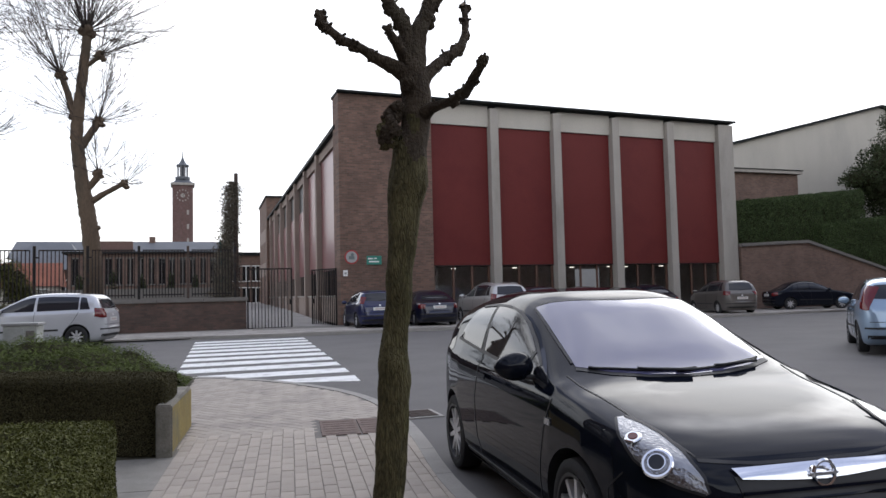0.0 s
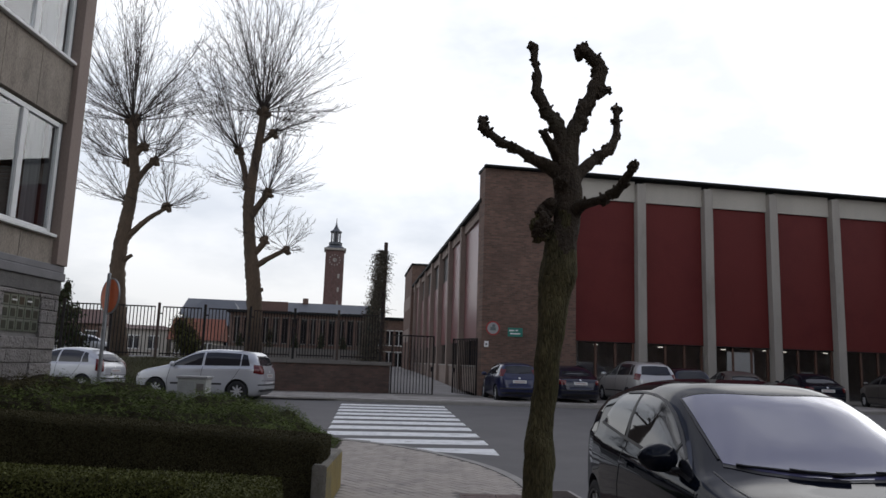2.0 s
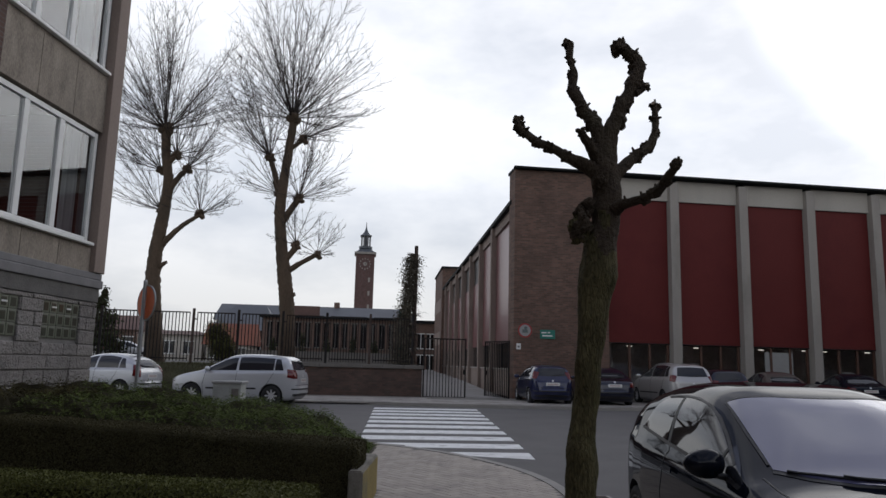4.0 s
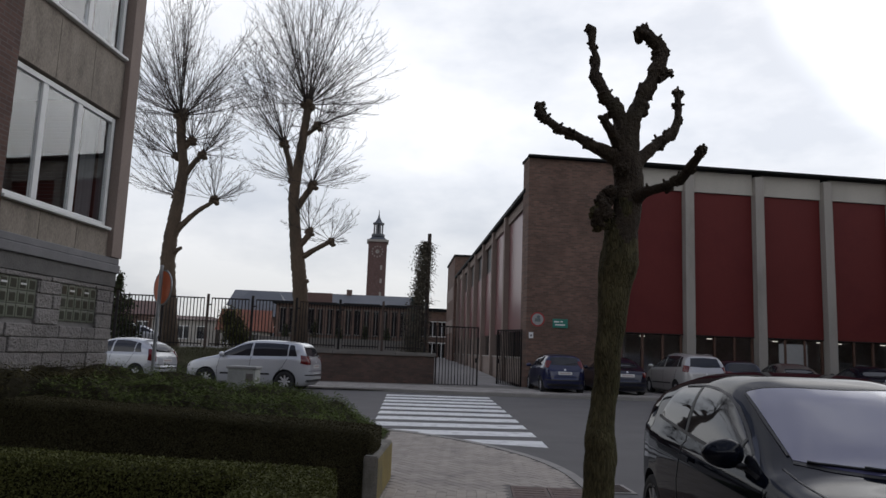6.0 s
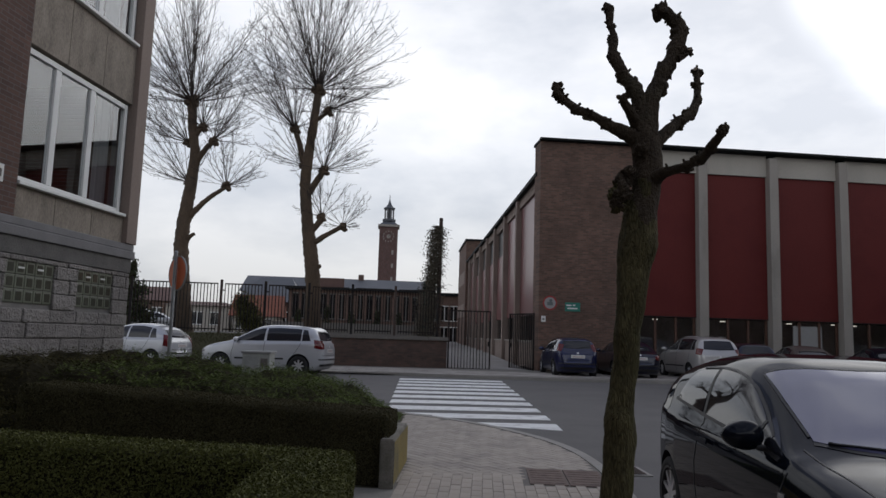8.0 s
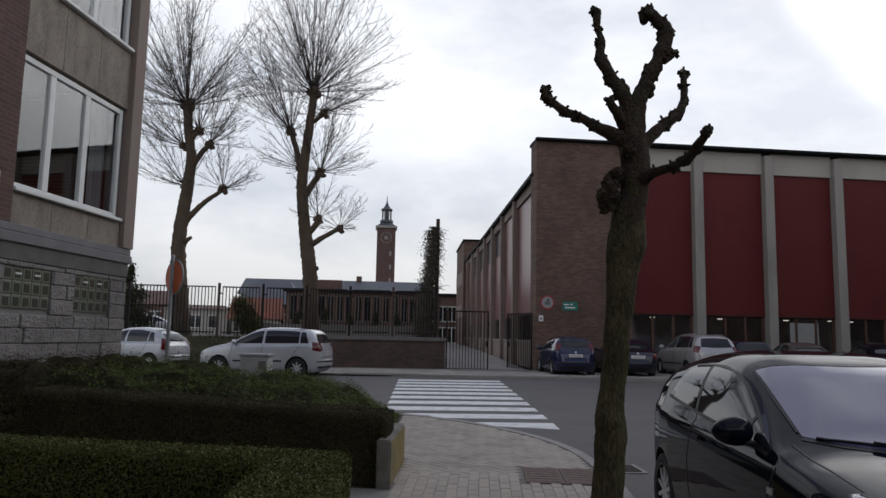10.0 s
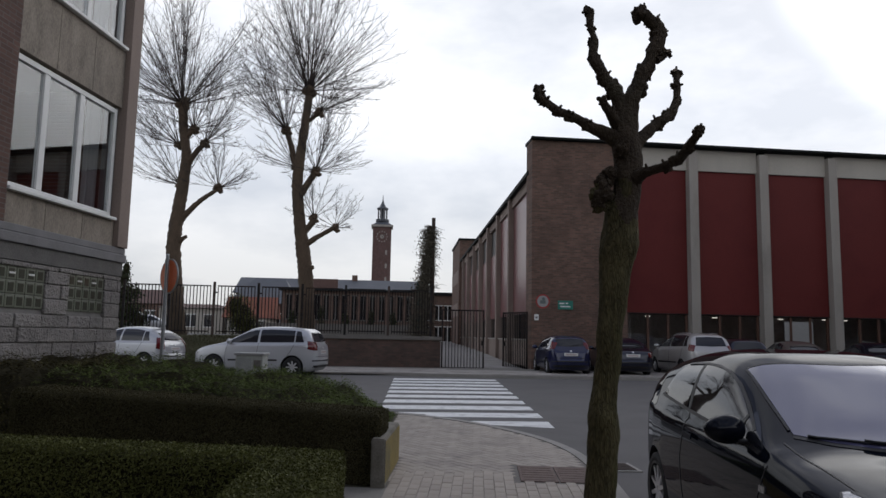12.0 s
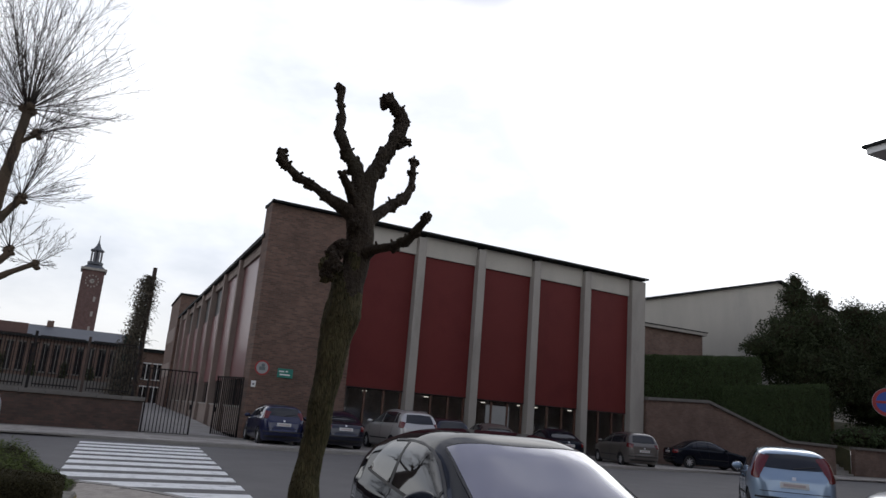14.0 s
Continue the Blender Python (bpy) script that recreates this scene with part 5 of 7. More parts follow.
    part("grille_slat", sl, BLACK, car)
    c, nrm = skin.on((3, 0, 0.645), (-1, 0, 0), 0.022)
    ring = lathe([(0.056, -0.010), (0.063, 0.0), (0.056, 0.010), (0.047, 0.007), (0.047, -0.007), (0.056, -0.010)], 36)
    box(-0.070, -0.007, -0.006, 0.070, 0.007, 0.007, 0.003, ring)
    bmesh.ops.transform(ring, verts=ring.verts, matrix=Matrix.Translation(c) @ Matrix.Rotation(math.pi / 2, 4, "Z"))
    part("badge", ring, CHROME, car, "round chrome badge", True)
    part("lower_grille", skin.patch([(2.2, -0.46, 0.24), (2.2, 0.46, 0.24)], [(2.2, -0.50, 0.34), (2.2, 0.50, 0.34)], (-1, 0, 0), 0.005, 14, 5), CAR_TRIM, car)
    part("number_plate", skin.patch([(2.2, -0.26, 0.39), (2.2, 0.26, 0.39)], [(2.2, -0.26, 0.49), (2.2, 0.26, 0.49)], (-1, 0, 0), 0.016, 6, 3), PLATE, car)
    wheels(car, axles, 0.857, 0.305, 0.225, 10)
    return car


near_car()

AXLES = (-1.24, 1.24)
ROW = "cars before the hall"
small_car("silver_hatchback", (-3.45, 25.6, 0.0), 167, FIVE_DOOR, SILVER, "silver five-door hatchback parked along the wall", (-1.227, 1.227), (-1.56, -0.16, 0.82), (0.80, 1.06), rim=ALLOY, size=1.08)
small_car("pale_silver_hatchback", (-8.55, 28.0, 0.03), 160, ROUNDED, SILVER, "pale silver rounded hatchback by the grass bank", (-1.23, 1.23), (-1.38, -0.20, 0.84), (0.72, 1.12), tail_wide=0.10)
small_car("navy_hatchback", (7.62, 29.17, 0.06), 88, UPRIGHT, NAVY, "navy blue hatchback parked before the brick wall", AXLES, (-1.36, -0.20, 0.80), (0.94, 1.20), tail_wide=0.05, group=ROW)
small_car("dark_saloon", (9.98, 29.2, 0.06), 87, SALOON, NIGHT, "dark blue saloon parked before the hall", (-1.25, 1.27), (-1.12, -0.25, 0.74), (0.70, 0.88), group=ROW)
small_car("silver_people_carrier", (12.92, 29.2, 0.06), 89, MPV, GREY_SILVER, "silver people carrier parked before the hall", (-1.35, 1.38), (-1.72, -0.20, 1.00), (0.92, 1.16), tail_wide=0.07, group=ROW, size=1.03, rails=True)
small_car("dark_blue_car", (14.86, 29.35, 0.06), 83, UPRIGHT, NIGHT, "dark blue hatchback parked before the hall", AXLES, (-1.36, -0.20, 0.80), (0.84, 1.04), group=ROW)
small_car("grey_car", (17.3, 29.35, 0.06), 82, SALOON, BROWN_GREY, "grey saloon parked before the hall", (-1.25, 1.27), (-1.12, -0.25, 0.74), (0.70, 0.88), group=ROW)
small_car("black_saloon", (20.66, 29.3, 0.06), 78, SALOON, BLACK, "black saloon with red tail lamps before the hall", (-1.25, 1.27), (-1.12, -0.25, 0.74), (0.70, 0.88), group=ROW)
small_car("brown_grey_carrier", (24.97, 29.2, 0.06), 75, MPV, BROWN_GREY, "brown-grey compact people carrier by the corner pillar", (-1.33, 1.33), (-1.72, -0.20, 1.00), (0.88, 1.08), group=ROW, size=0.97)
small_car("black_saloon", (30.6, 29.4, 0.08), -22, SALOON, BLACK, "black car parked under the retaining wall", (-1.25, 1.27), (-1.12, -0.25, 0.74), (0.70, 0.88))
small_car("pale_blue_hatchback", (14.4, 11.8, 0.0), 45, UPRIGHT, PALE_BLUE, "pale blue hatchback parked across the street", AXLES, (-1.36, -0.20, 0.80), (0.84, 1.30), tail_wide=0.06, size=0.98)
small_car("light_silver_car", (14.9, 7.9, -0.06), 140, FIVE_DOOR, SILVER, "silver hatchback parked beside the pale blue one", (-1.227, 1.227), (-1.56, -0.16, 0.82), (0.80, 1.06))


# ---- near pollarded street tree ----
def knob(bm, at, r, seed, squash=1.0):
    rnd = random.Random(seed)
    off = Vector((rnd.uniform(0, 50), rnd.uniform(0, 50), 0))
    made = bmesh.ops.create_icosphere(bm, subdivisions=3, radius=r, matrix=Matrix.Translation(at))["verts"]
    for v in made:
        d = v.co - Vector(at)
        k = 1 + 0.55 * noise.noise(d / r * 1.6 + off) + 0.30 * noise.noise(d / r * 4.0 + off)
        v.co = Vector(at) + Vector((d.x, d.y, d.z * squash)) * k


def gnarled(points, radii, sides, seed, step=0.03, amount=0.22, bm=None):
    """A knotty limb with swellings and ridged bark."""
    pts, rr = spline(points, radii, step)
    bm = bm or bmesh.new()
    off = Vector((seed * 3.1, seed * 1.7, 0))
    start = len(bm.verts)
    tube(pts, rr, sides, bm)
    bm.verts.ensure_lookup_table()
    for i in range(start, len(bm.verts)):
        v = bm.verts[i]
        k = min((i - start) // sides, len(pts) - 1)
        c = pts[k]
        d = v.co - c
        f = 1 + amount * noise.noise(v.co * 9 + off) + amount * 0.7 * noise.noise(Vector((v.co.x * 26, v.co.y * 26, v.co.z * 8)) + off) + amount * 0.35 * noise.noise(v.co * 55 + off)
        v.co = c + d * f
    return bm


def street_tree():
    tree = thing("pollard_tree", (1.49, 4.47, -0.03), 0, "young pollarded street tree with knotty bare limbs and mossy bark", "tree")
    def local(points, ys):
        n = len(points) - 1
        out = []
        for i, (x, z) in enumerate(points):
            k = 0.882 + 0.224 * ys * i / n
            out.append((0.37 + (x - 0.37) * k - 1.49, ys * i / n, 1.44 + (z - 1.44) * k + 0.03))
        return out
    trunk = [(1.495, -0.10), (1.500, 0.06), (1.512, 0.30), (1.542, 0.65), (1.556, 0.90), (1.553, 1.00), (1.560, 1.09), (1.582, 1.27), (1.608, 1.55), (1.637, 1.82), (1.658, 1.95), (1.672, 2.12), (1.698, 2.23), (1.708, 2.385), (1.700, 2.52), (1.695, 2.63)]
    rad = [0.125, 0.098, 0.080, 0.080, 0.083, 0.084, 0.070, 0.068, 0.071, 0.090, 0.110, 0.093, 0.080, 0.080, 0.079, 0.055]
    bm = gnarled([(x - 1.49, 0.0, z + 0.03) for x, z in trunk], rad, 40, 1, 0.02, 0.11)
    for k, (x, y, z, r) in enumerate(((1.735, 0.0, 2.40, 0.068), (1.70, -0.04, 2.33, 0.070), (1.705, -0.02, 2.26, 0.060), (1.76, -0.03, 2.46, 0.052), (1.67, -0.03, 2.29, 0.045), (1.82, -0.06, 2.60, 0.05), (1.93, -0.05, 2.45, 0.05))):
        at = local([(x, z), (x, z)], 0.0)[0][:1] + (y,) + local([(x, z), (x, z)], 0.0)[0][2:]
        knob(bm, at, r * 0.72, k)
        rnd = random.Random(90 + k)
        for j in range(7):
            d = Vector((rnd.gauss(0, 1), rnd.gauss(-0.5, 1), rnd.gauss(0, 1))).normalized()
            knob(bm, Vector(at) + d * r * 0.66, r * rnd.uniform(0.20, 0.40), 200 + 9 * k + j)
    # moss and algae end below the burl
    for f in bm.faces:
        c = f.calc_center_median()
        f.material_index = int(c.z > 2.28 + 0.5 * noise.noise(c * 6.0))
    part("trunk", bm, [BARK, BARK_LIMB], tree, smooth=True)
    limbs = (([(1.84, 2.68), (1.72, 2.74), (1.61, 2.79), (1.52, 2.84), (1.42, 2.87), (1.345, 2.93), (1.305, 2.97), (1.31, 3.01)], [0.062, 0.045, 0.034, 0.032, 0.030, 0.026, 0.034, 0.024], 0.03),
             ([(1.875, 2.72), (1.84, 2.93), (1.79, 3.04), (1.74, 3.11), (1.665, 3.24), (1.675, 3.35), (1.65, 3.44), (1.645, 3.56)], [0.075, 0.062, 0.050, 0.040, 0.036, 0.028, 0.026, 0.030], 0.14),
             ([(1.82, 2.80), (1.775, 2.87), (1.72, 2.95)], [0.05, 0.036, 0.022], -0.14),
             ([(1.885, 2.72), (1.91, 2.92), (1.96, 3.05), (2.02, 3.17), (2.08, 3.31), (2.115, 3.43), (2.07, 3.51), (2.00, 3.56)], [0.078, 0.062, 0.054, 0.050, 0.048, 0.050, 0.044, 0.048], 0.05))
    limbs += (([(1.92, 2.64), (2.01, 2.74), (2.09, 2.82), (2.18, 2.88), (2.22, 2.98), (2.23, 3.08), (2.225, 3.16)], [0.055, 0.040, 0.040, 0.038, 0.026, 0.026, 0.030], 0.22),
             ([(1.90, 2.42), (2.02, 2.49), (2.13, 2.53), (2.22, 2.58), (2.28, 2.66), (2.36, 2.77)], [0.06, 0.036, 0.028, 0.032, 0.023, 0.023], -0.77),
             ([(2.09, 3.24), (2.13, 3.26), (2.17, 3.29)], [0.028, 0.02, 0.014], 0.02))
    for n, (pts, rr, ys) in enumerate(limbs):
        p = local(pts, ys)
        rr = [r * 0.80 for r in rr]
        cuts = []
        bm = gnarled(p, rr, 18, 5 + n, 0.018, 0.34)
        for k in range(len(p)):
            if k > 1 and len(p) > 3:
                knob(bm, Vector(p[k]) + Vector((0.01 * (-1) ** k, 0.008, -0.006)), rr[k] * 1.22, 40 + 7 * n + k)
        # cut scars and stubs at the tip
        rnd = random.Random(n)
        for _ in range(4):
            e = Vector(p[-1])
            d = Vector((rnd.uniform(-1, 1), rnd.uniform(-1, 1), rnd.uniform(-0.2, 1))).normalized()
            tip = e + d * (rr[-1] * 1.05 + 0.010)
            tube([e, tip], [0.018, 0.013], 7, bm)
            if _ < 2:
                cuts.append((tip - d * 0.004, tip + d * 0.004))
        for _ in range(11):
            k = rnd.randrange(1, len(p))
            e = Vector(p[k])
            d = Vector((rnd.uniform(-1, 1), rnd.uniform(-1, 1), rnd.uniform(-0.6, 1))).normalized()
            tube([e, e + d * (rr[k] * 1.15 + 0.016)], [0.012, 0.006], 5, bm)
        part("limb", bm, BARK_LIMB, tree, smooth=True)
        for c0_, c1_ in cuts:
            part("cut_scar", tube([c0_, c1_], [0.012, 0.011], 8), CUT_WOOD, tree)
    return tree


street_tree()


# ---- tall pollarded limes behind the fence ----
def shoots(heads, rnd, out, reach):
    """Fans of long bare shoots from each pollard head, that fork into ever finer twigs."""
    def grow(p, way, length, segs, wander, lift, r0):
        pts = [p.copy()]
        for _ in range(segs):
            way = (way + Vector((rnd.gauss(0, wander), rnd.gauss(0, wander), lift + rnd.gauss(0, wander)))).normalized()
            p = p + way * length / segs
            pts.append(p.copy())
        out.append((pts, r0))
        return pts
    for (hx, hy, hz), n, length, lean in heads:
        for _ in range(int(n * 0.66)):
            a = rnd.uniform(0, 2 * math.pi)
            t = rnd.random() ** 0.8 * reach
            d = (Vector((math.cos(a) * math.sin(t), math.sin(a) * math.sin(t), math.cos(t))) + Vector(lean)).normalized()
            l = length * rnd.uniform(0.80, 1.12) * (0.70 + 0.36 * max(0.0, d.z))
            stem = grow(Vector((hx, hy, hz)) + d * 0.12, d, l, 8, 0.045, 0.022, 0.0135 + 0.004 * l / 4)
            for k in range(2, 8):
                for _ in range(rnd.choice((1, 1, 2))):
                    w = (stem[k] - stem[k - 1]).normalized()
                    branch = (w + Vector((rnd.gauss(0, 0.42), rnd.gauss(0, 0.42), rnd.gauss(0.05, 0.25)))).normalized()
                    fork = grow(stem[k], branch, l * rnd.uniform(0.20, 0.42) * (1.15 - k / 11), 4, 0.07, 0.03, 0.0085)
                    for q in (1, 3):
                        w2 = (fork[q] - fork[q - 1]).normalized()
                        twig = (w2 + Vector((rnd.gauss(0, 0.5), rnd.gauss(0, 0.5), rnd.gauss(0.05, 0.3)))).normalized()
                        grow(fork[q], twig, l * rnd.uniform(0.06, 0.15), 2, 0.1, 0.03, 0.006)


def twig_mesh(name, lines, parent):
    verts, faces = [], []
    for pts, r0 in lines:
        n = len(pts)
        base = len(verts)
        w = (pts[-1] - pts[0]).normalized()
        a = w.orthogonal().normalized()
        b = w.cross(a)
        for i, p in enumerate(pts):
            r = max(0.0050, r0 * (1 - 0.75 * i / (n - 1)))
            for k in range(3):
                t = 2.0944 * k
                verts.append(tuple(p + (a * math.cos(t) + b * math.sin(t)) * r))
        for i in range(n - 1):
            for k in range(3):
                k2 = (k + 1) % 3
                faces.append((base + 3 * i + k, base + 3 * i + k2, base + 3 * i + 3 + k2, base + 3 * i + 3 + k))
    ob = raw(name, verts, faces, TWIG)
    ob.parent = parent
    return tagged(ob, "fans of thin bare shoots", kind="stuff")


def lime_tree(at, trunk, radii, limbs, heads, seed, label):
    tree = thing("lime_tree", at, 0, label, "tree", "tall pollarded limes")
    part("trunk", gnarled(trunk, [r * 0.80 for r in radii], 24, seed, 0.12, 0.15), BARK_PLANE, tree, smooth=True)
    for n, (pts, rr) in enumerate(limbs):
        part("limb", gnarled(pts, [r * 0.76 for r in rr], 16, seed + 3 + n, 0.10, 0.20), BARK_PLANE, tree, smooth=True)
    rnd = random.Random(seed)
    for k, (h, n, length, lean) in enumerate(heads):
        bm = bmesh.new()
        knob(bm, h, 0.13 + 0.0011 * n, seed * 9 + k, 0.95)
        knob(bm, (h[0] + 0.10, h[1], h[2] - 0.16), 0.10 + 0.0007 * n, seed * 7 + k, 0.8)
        knob(bm, (h[0] - 0.13, h[1], h[2] - 0.06), 0.09 + 0.0006 * n, seed * 5 + k, 0.8)
        part("pollard_head", bm, BARK_PLANE, tree, smooth=True)
    lines = []
    shoots(heads, rnd, lines, 1.7)
    twig_mesh("crown", lines, tree)


lime_tree((-2.72, 32.8, 1.2), [(0, 0, -0.2), (-0.01, 0, 0.6), (-0.05, 0, 1.6), (-0.14, 0, 2.8), (-0.36, 0, 4.3), (-0.53, 0, 5.5), (-0.65, 0, 6.8), (-0.57, 0, 8.1), (-0.44, 0, 9.4), (-0.35, 0, 10.3), (-0.30, 0, 11.0)],
          [0.58, 0.46, 0.40, 0.40, 0.36, 0.31, 0.30, 0.26, 0.24, 0.22, 0.22],
          [([(-0.62, 0, 7.2), (-0.85, 0.1, 7.9), (-1.0, 0.2, 8.5), (-1.24, 0.2, 9.2)], [0.22, 0.19, 0.17, 0.14]),
           ([(-0.55, 0, 6.2), (-0.20, -0.1, 6.8), (0.14, -0.2, 7.3)], [0.22, 0.18, 0.18]),
           ([(-0.31, 0, 4.0), (0.42, -0.1, 4.5), (1.05, -0.1, 4.87)], [0.2, 0.14, 0.12]),
           ([(-0.37, 0, 4.5), (-0.03, -0.15, 4.9), (0.15, -0.2, 5.2)], [0.2, 0.16, 0.2]),
           ([(-0.30, 0, 9.7), (0.0, -0.1, 9.9), (0.17, -0.2, 10.0)], [0.14, 0.11, 0.10]),
           ([(-0.15, 0, 3.0), (0.22, -0.1, 3.1)], [0.26, 0.10])],
          [((-0.30, 0, 11.1), 150, 5.3, (-0.12, 0, 0.1)), ((-1.26, 0.2, 9.3), 60, 4.6, (-0.55, 0, 0.3)), ((0.16, -0.2, 7.4), 50, 3.1, (0.30, 0, 0.1)), ((1.08, -0.1, 4.9), 22, 1.7, (0.4, 0, 0)), ((0.15, -0.2, 5.3), 22, 2.0, (0.0, 0, 0.3)), ((0.20, -0.2, 10.1), 44, 3.4, (0.5, 0, 0.1)), ((-0.75, 0.1, 7.6), 26, 3.0, (-0.7, 0, 0.0))],
          3, "tall pollarded lime with fans of bare shoots behind the fence")
lime_tree((-8.20, 32.8, 1.2), [(0, 0, -0.2), (0, 0, 0.3), (-0.15, 0, 1.7), (-0.32, 0, 3.2), (-0.34, 0, 4.4), (-0.22, 0, 5.6), (-0.09, 0, 6.9), (-0.05, 0, 7.9), (-0.23, 0, 9.0), (-0.33, 0, 10.1)],
          [0.52, 0.46, 0.42, 0.40, 0.36, 0.34, 0.30, 0.26, 0.24, 0.24],
          [([(-0.15, 0, 5.0), (0.6, -0.1, 5.8), (1.38, -0.1, 6.4)], [0.2, 0.14, 0.11]),
           ([(-0.03, 0, 7.4), (0.43, -0.1, 8.1), (0.71, -0.1, 8.4)], [0.2, 0.15, 0.14]),
           ([(-0.2, 0, 8.6), (0.19, -0.1, 9.0)], [0.18, 0.13]),
           ([(-0.3, 0, 3.9), (0.05, -0.1, 4.2), (0.22, -0.1, 4.3)], [0.24, 0.12, 0.08])],
          [((-0.33, 0, 10.2), 140, 5.0, (-0.08, 0, 0.2)), ((1.42, -0.1, 6.5), 34, 2.3, (0.2, 0, 0.1)), ((0.75, -0.1, 8.5), 36, 2.7, (0.35, 0, 0.1)), ((0.24, -0.1, 9.1), 40, 3.0, (0.35, 0, 0.1)), ((-0.25, 0.1, 6.6), 30, 3.6, (-0.9, 0, 0.05)), ((-0.4, 0.1, 8.4), 36, 3.4, (-0.9, 0, 0.1))],
          8, "tall pollarded lime with bare shoots near the flats")


# ---- garden beds, hedges, low wall ----
def garden_z(x, y):
    """Beds rise gently away from the street."""
    out = (Vector((0.44, 7.6, 0)) - Vector((x, y, 0))).dot(ACROSS)
    return pave_z(x, y) - 0.01 + 0.055 * max(0.0, out)


def garden():
    bm = bmesh.new()
    cols, rows_ = 24, 30
    grid = []
    for j in range(rows_ + 1):
        row = []
        for i in range(cols + 1):
            p = Vector((0.42, 7.6, 0)) - ACROSS * (i * 0.42) + ALONG * (-14 + j * 0.66 )
            if i == 0:
                p.x -= 0.02
            row.append(bm.verts.new((p.x, p.y, garden_z(p.x, p.y) - (0.02 if i < 2 else 0.0))))
        grid.append(row)
    for a, b in zip(grid, grid[1:]):
        for i in range(cols):
            bm.faces.new((a[i], a[i + 1], b[i + 1], b[i]))
    tagged(mesh_object("garden_soil", bm, SOIL, True), "dark soil of the front garden", "soil", kind="structure")


garden()
path = thing("garden_path", (0, 0, 0), 0, "plain concrete slabs of the garden path", "path", kind="structure")
for f0, f1 in ((0.0, 0.245), (0.248, 0.495), (0.498, 0.745), (0.748, 1.0)):
    a0, a1 = Vector((0.455, 7.62)).lerp(Vector((-0.05, 3.4)), f0), Vector((0.455, 7.62)).lerp(Vector((-0.05, 3.4)), f1)
    b0, b1 = Vector((-0.35, 7.74)).lerp(Vector((-0.95, 3.5)), f0), Vector((-0.35, 7.74)).lerp(Vector((-0.95, 3.5)), f1)
    part("slab", prism([tuple(a0), tuple(b0), tuple(b1), tuple(a1)], -0.4, lambda x, y: pave_z(x, y) - 0.004), SLAB, path)


def low_wall():
    w = thing("low_garden_wall", (0, 0, 0), 0, "low concrete garden wall end with worn yellow paint", "wall")
    a, b = Vector((0.30, 7.62)), Vector((0.47, 8.98))
    s = Vector((0.135, -0.018))
    top = 0.44
    bm = prism([(a.x, a.y), (a.x + s.x, a.y + s.y), (b.x + s.x, b.y + s.y), (b.x, b.y)], -0.2, top)
    bmesh.ops.bevel(bm, geom=bm.edges[:], offset=0.012, segments=2, affect="EDGES")
    part("wall", bm, WALL_CONCRETE, w)
    e = s * 1.0
    part("yellow_face", prism([(a.x + e.x + 0.002, a.y + e.y + 0.03), (a.x + e.x + 0.006, a.y + e.y + 0.03), (b.x + e.x + 0.006, b.y + e.y - 0.02), (b.x + e.x + 0.002, b.y + e.y - 0.02)], 0.03, top - 0.03), YELLOW_PAINT, w, "worn yellow painted side")


low_wall()


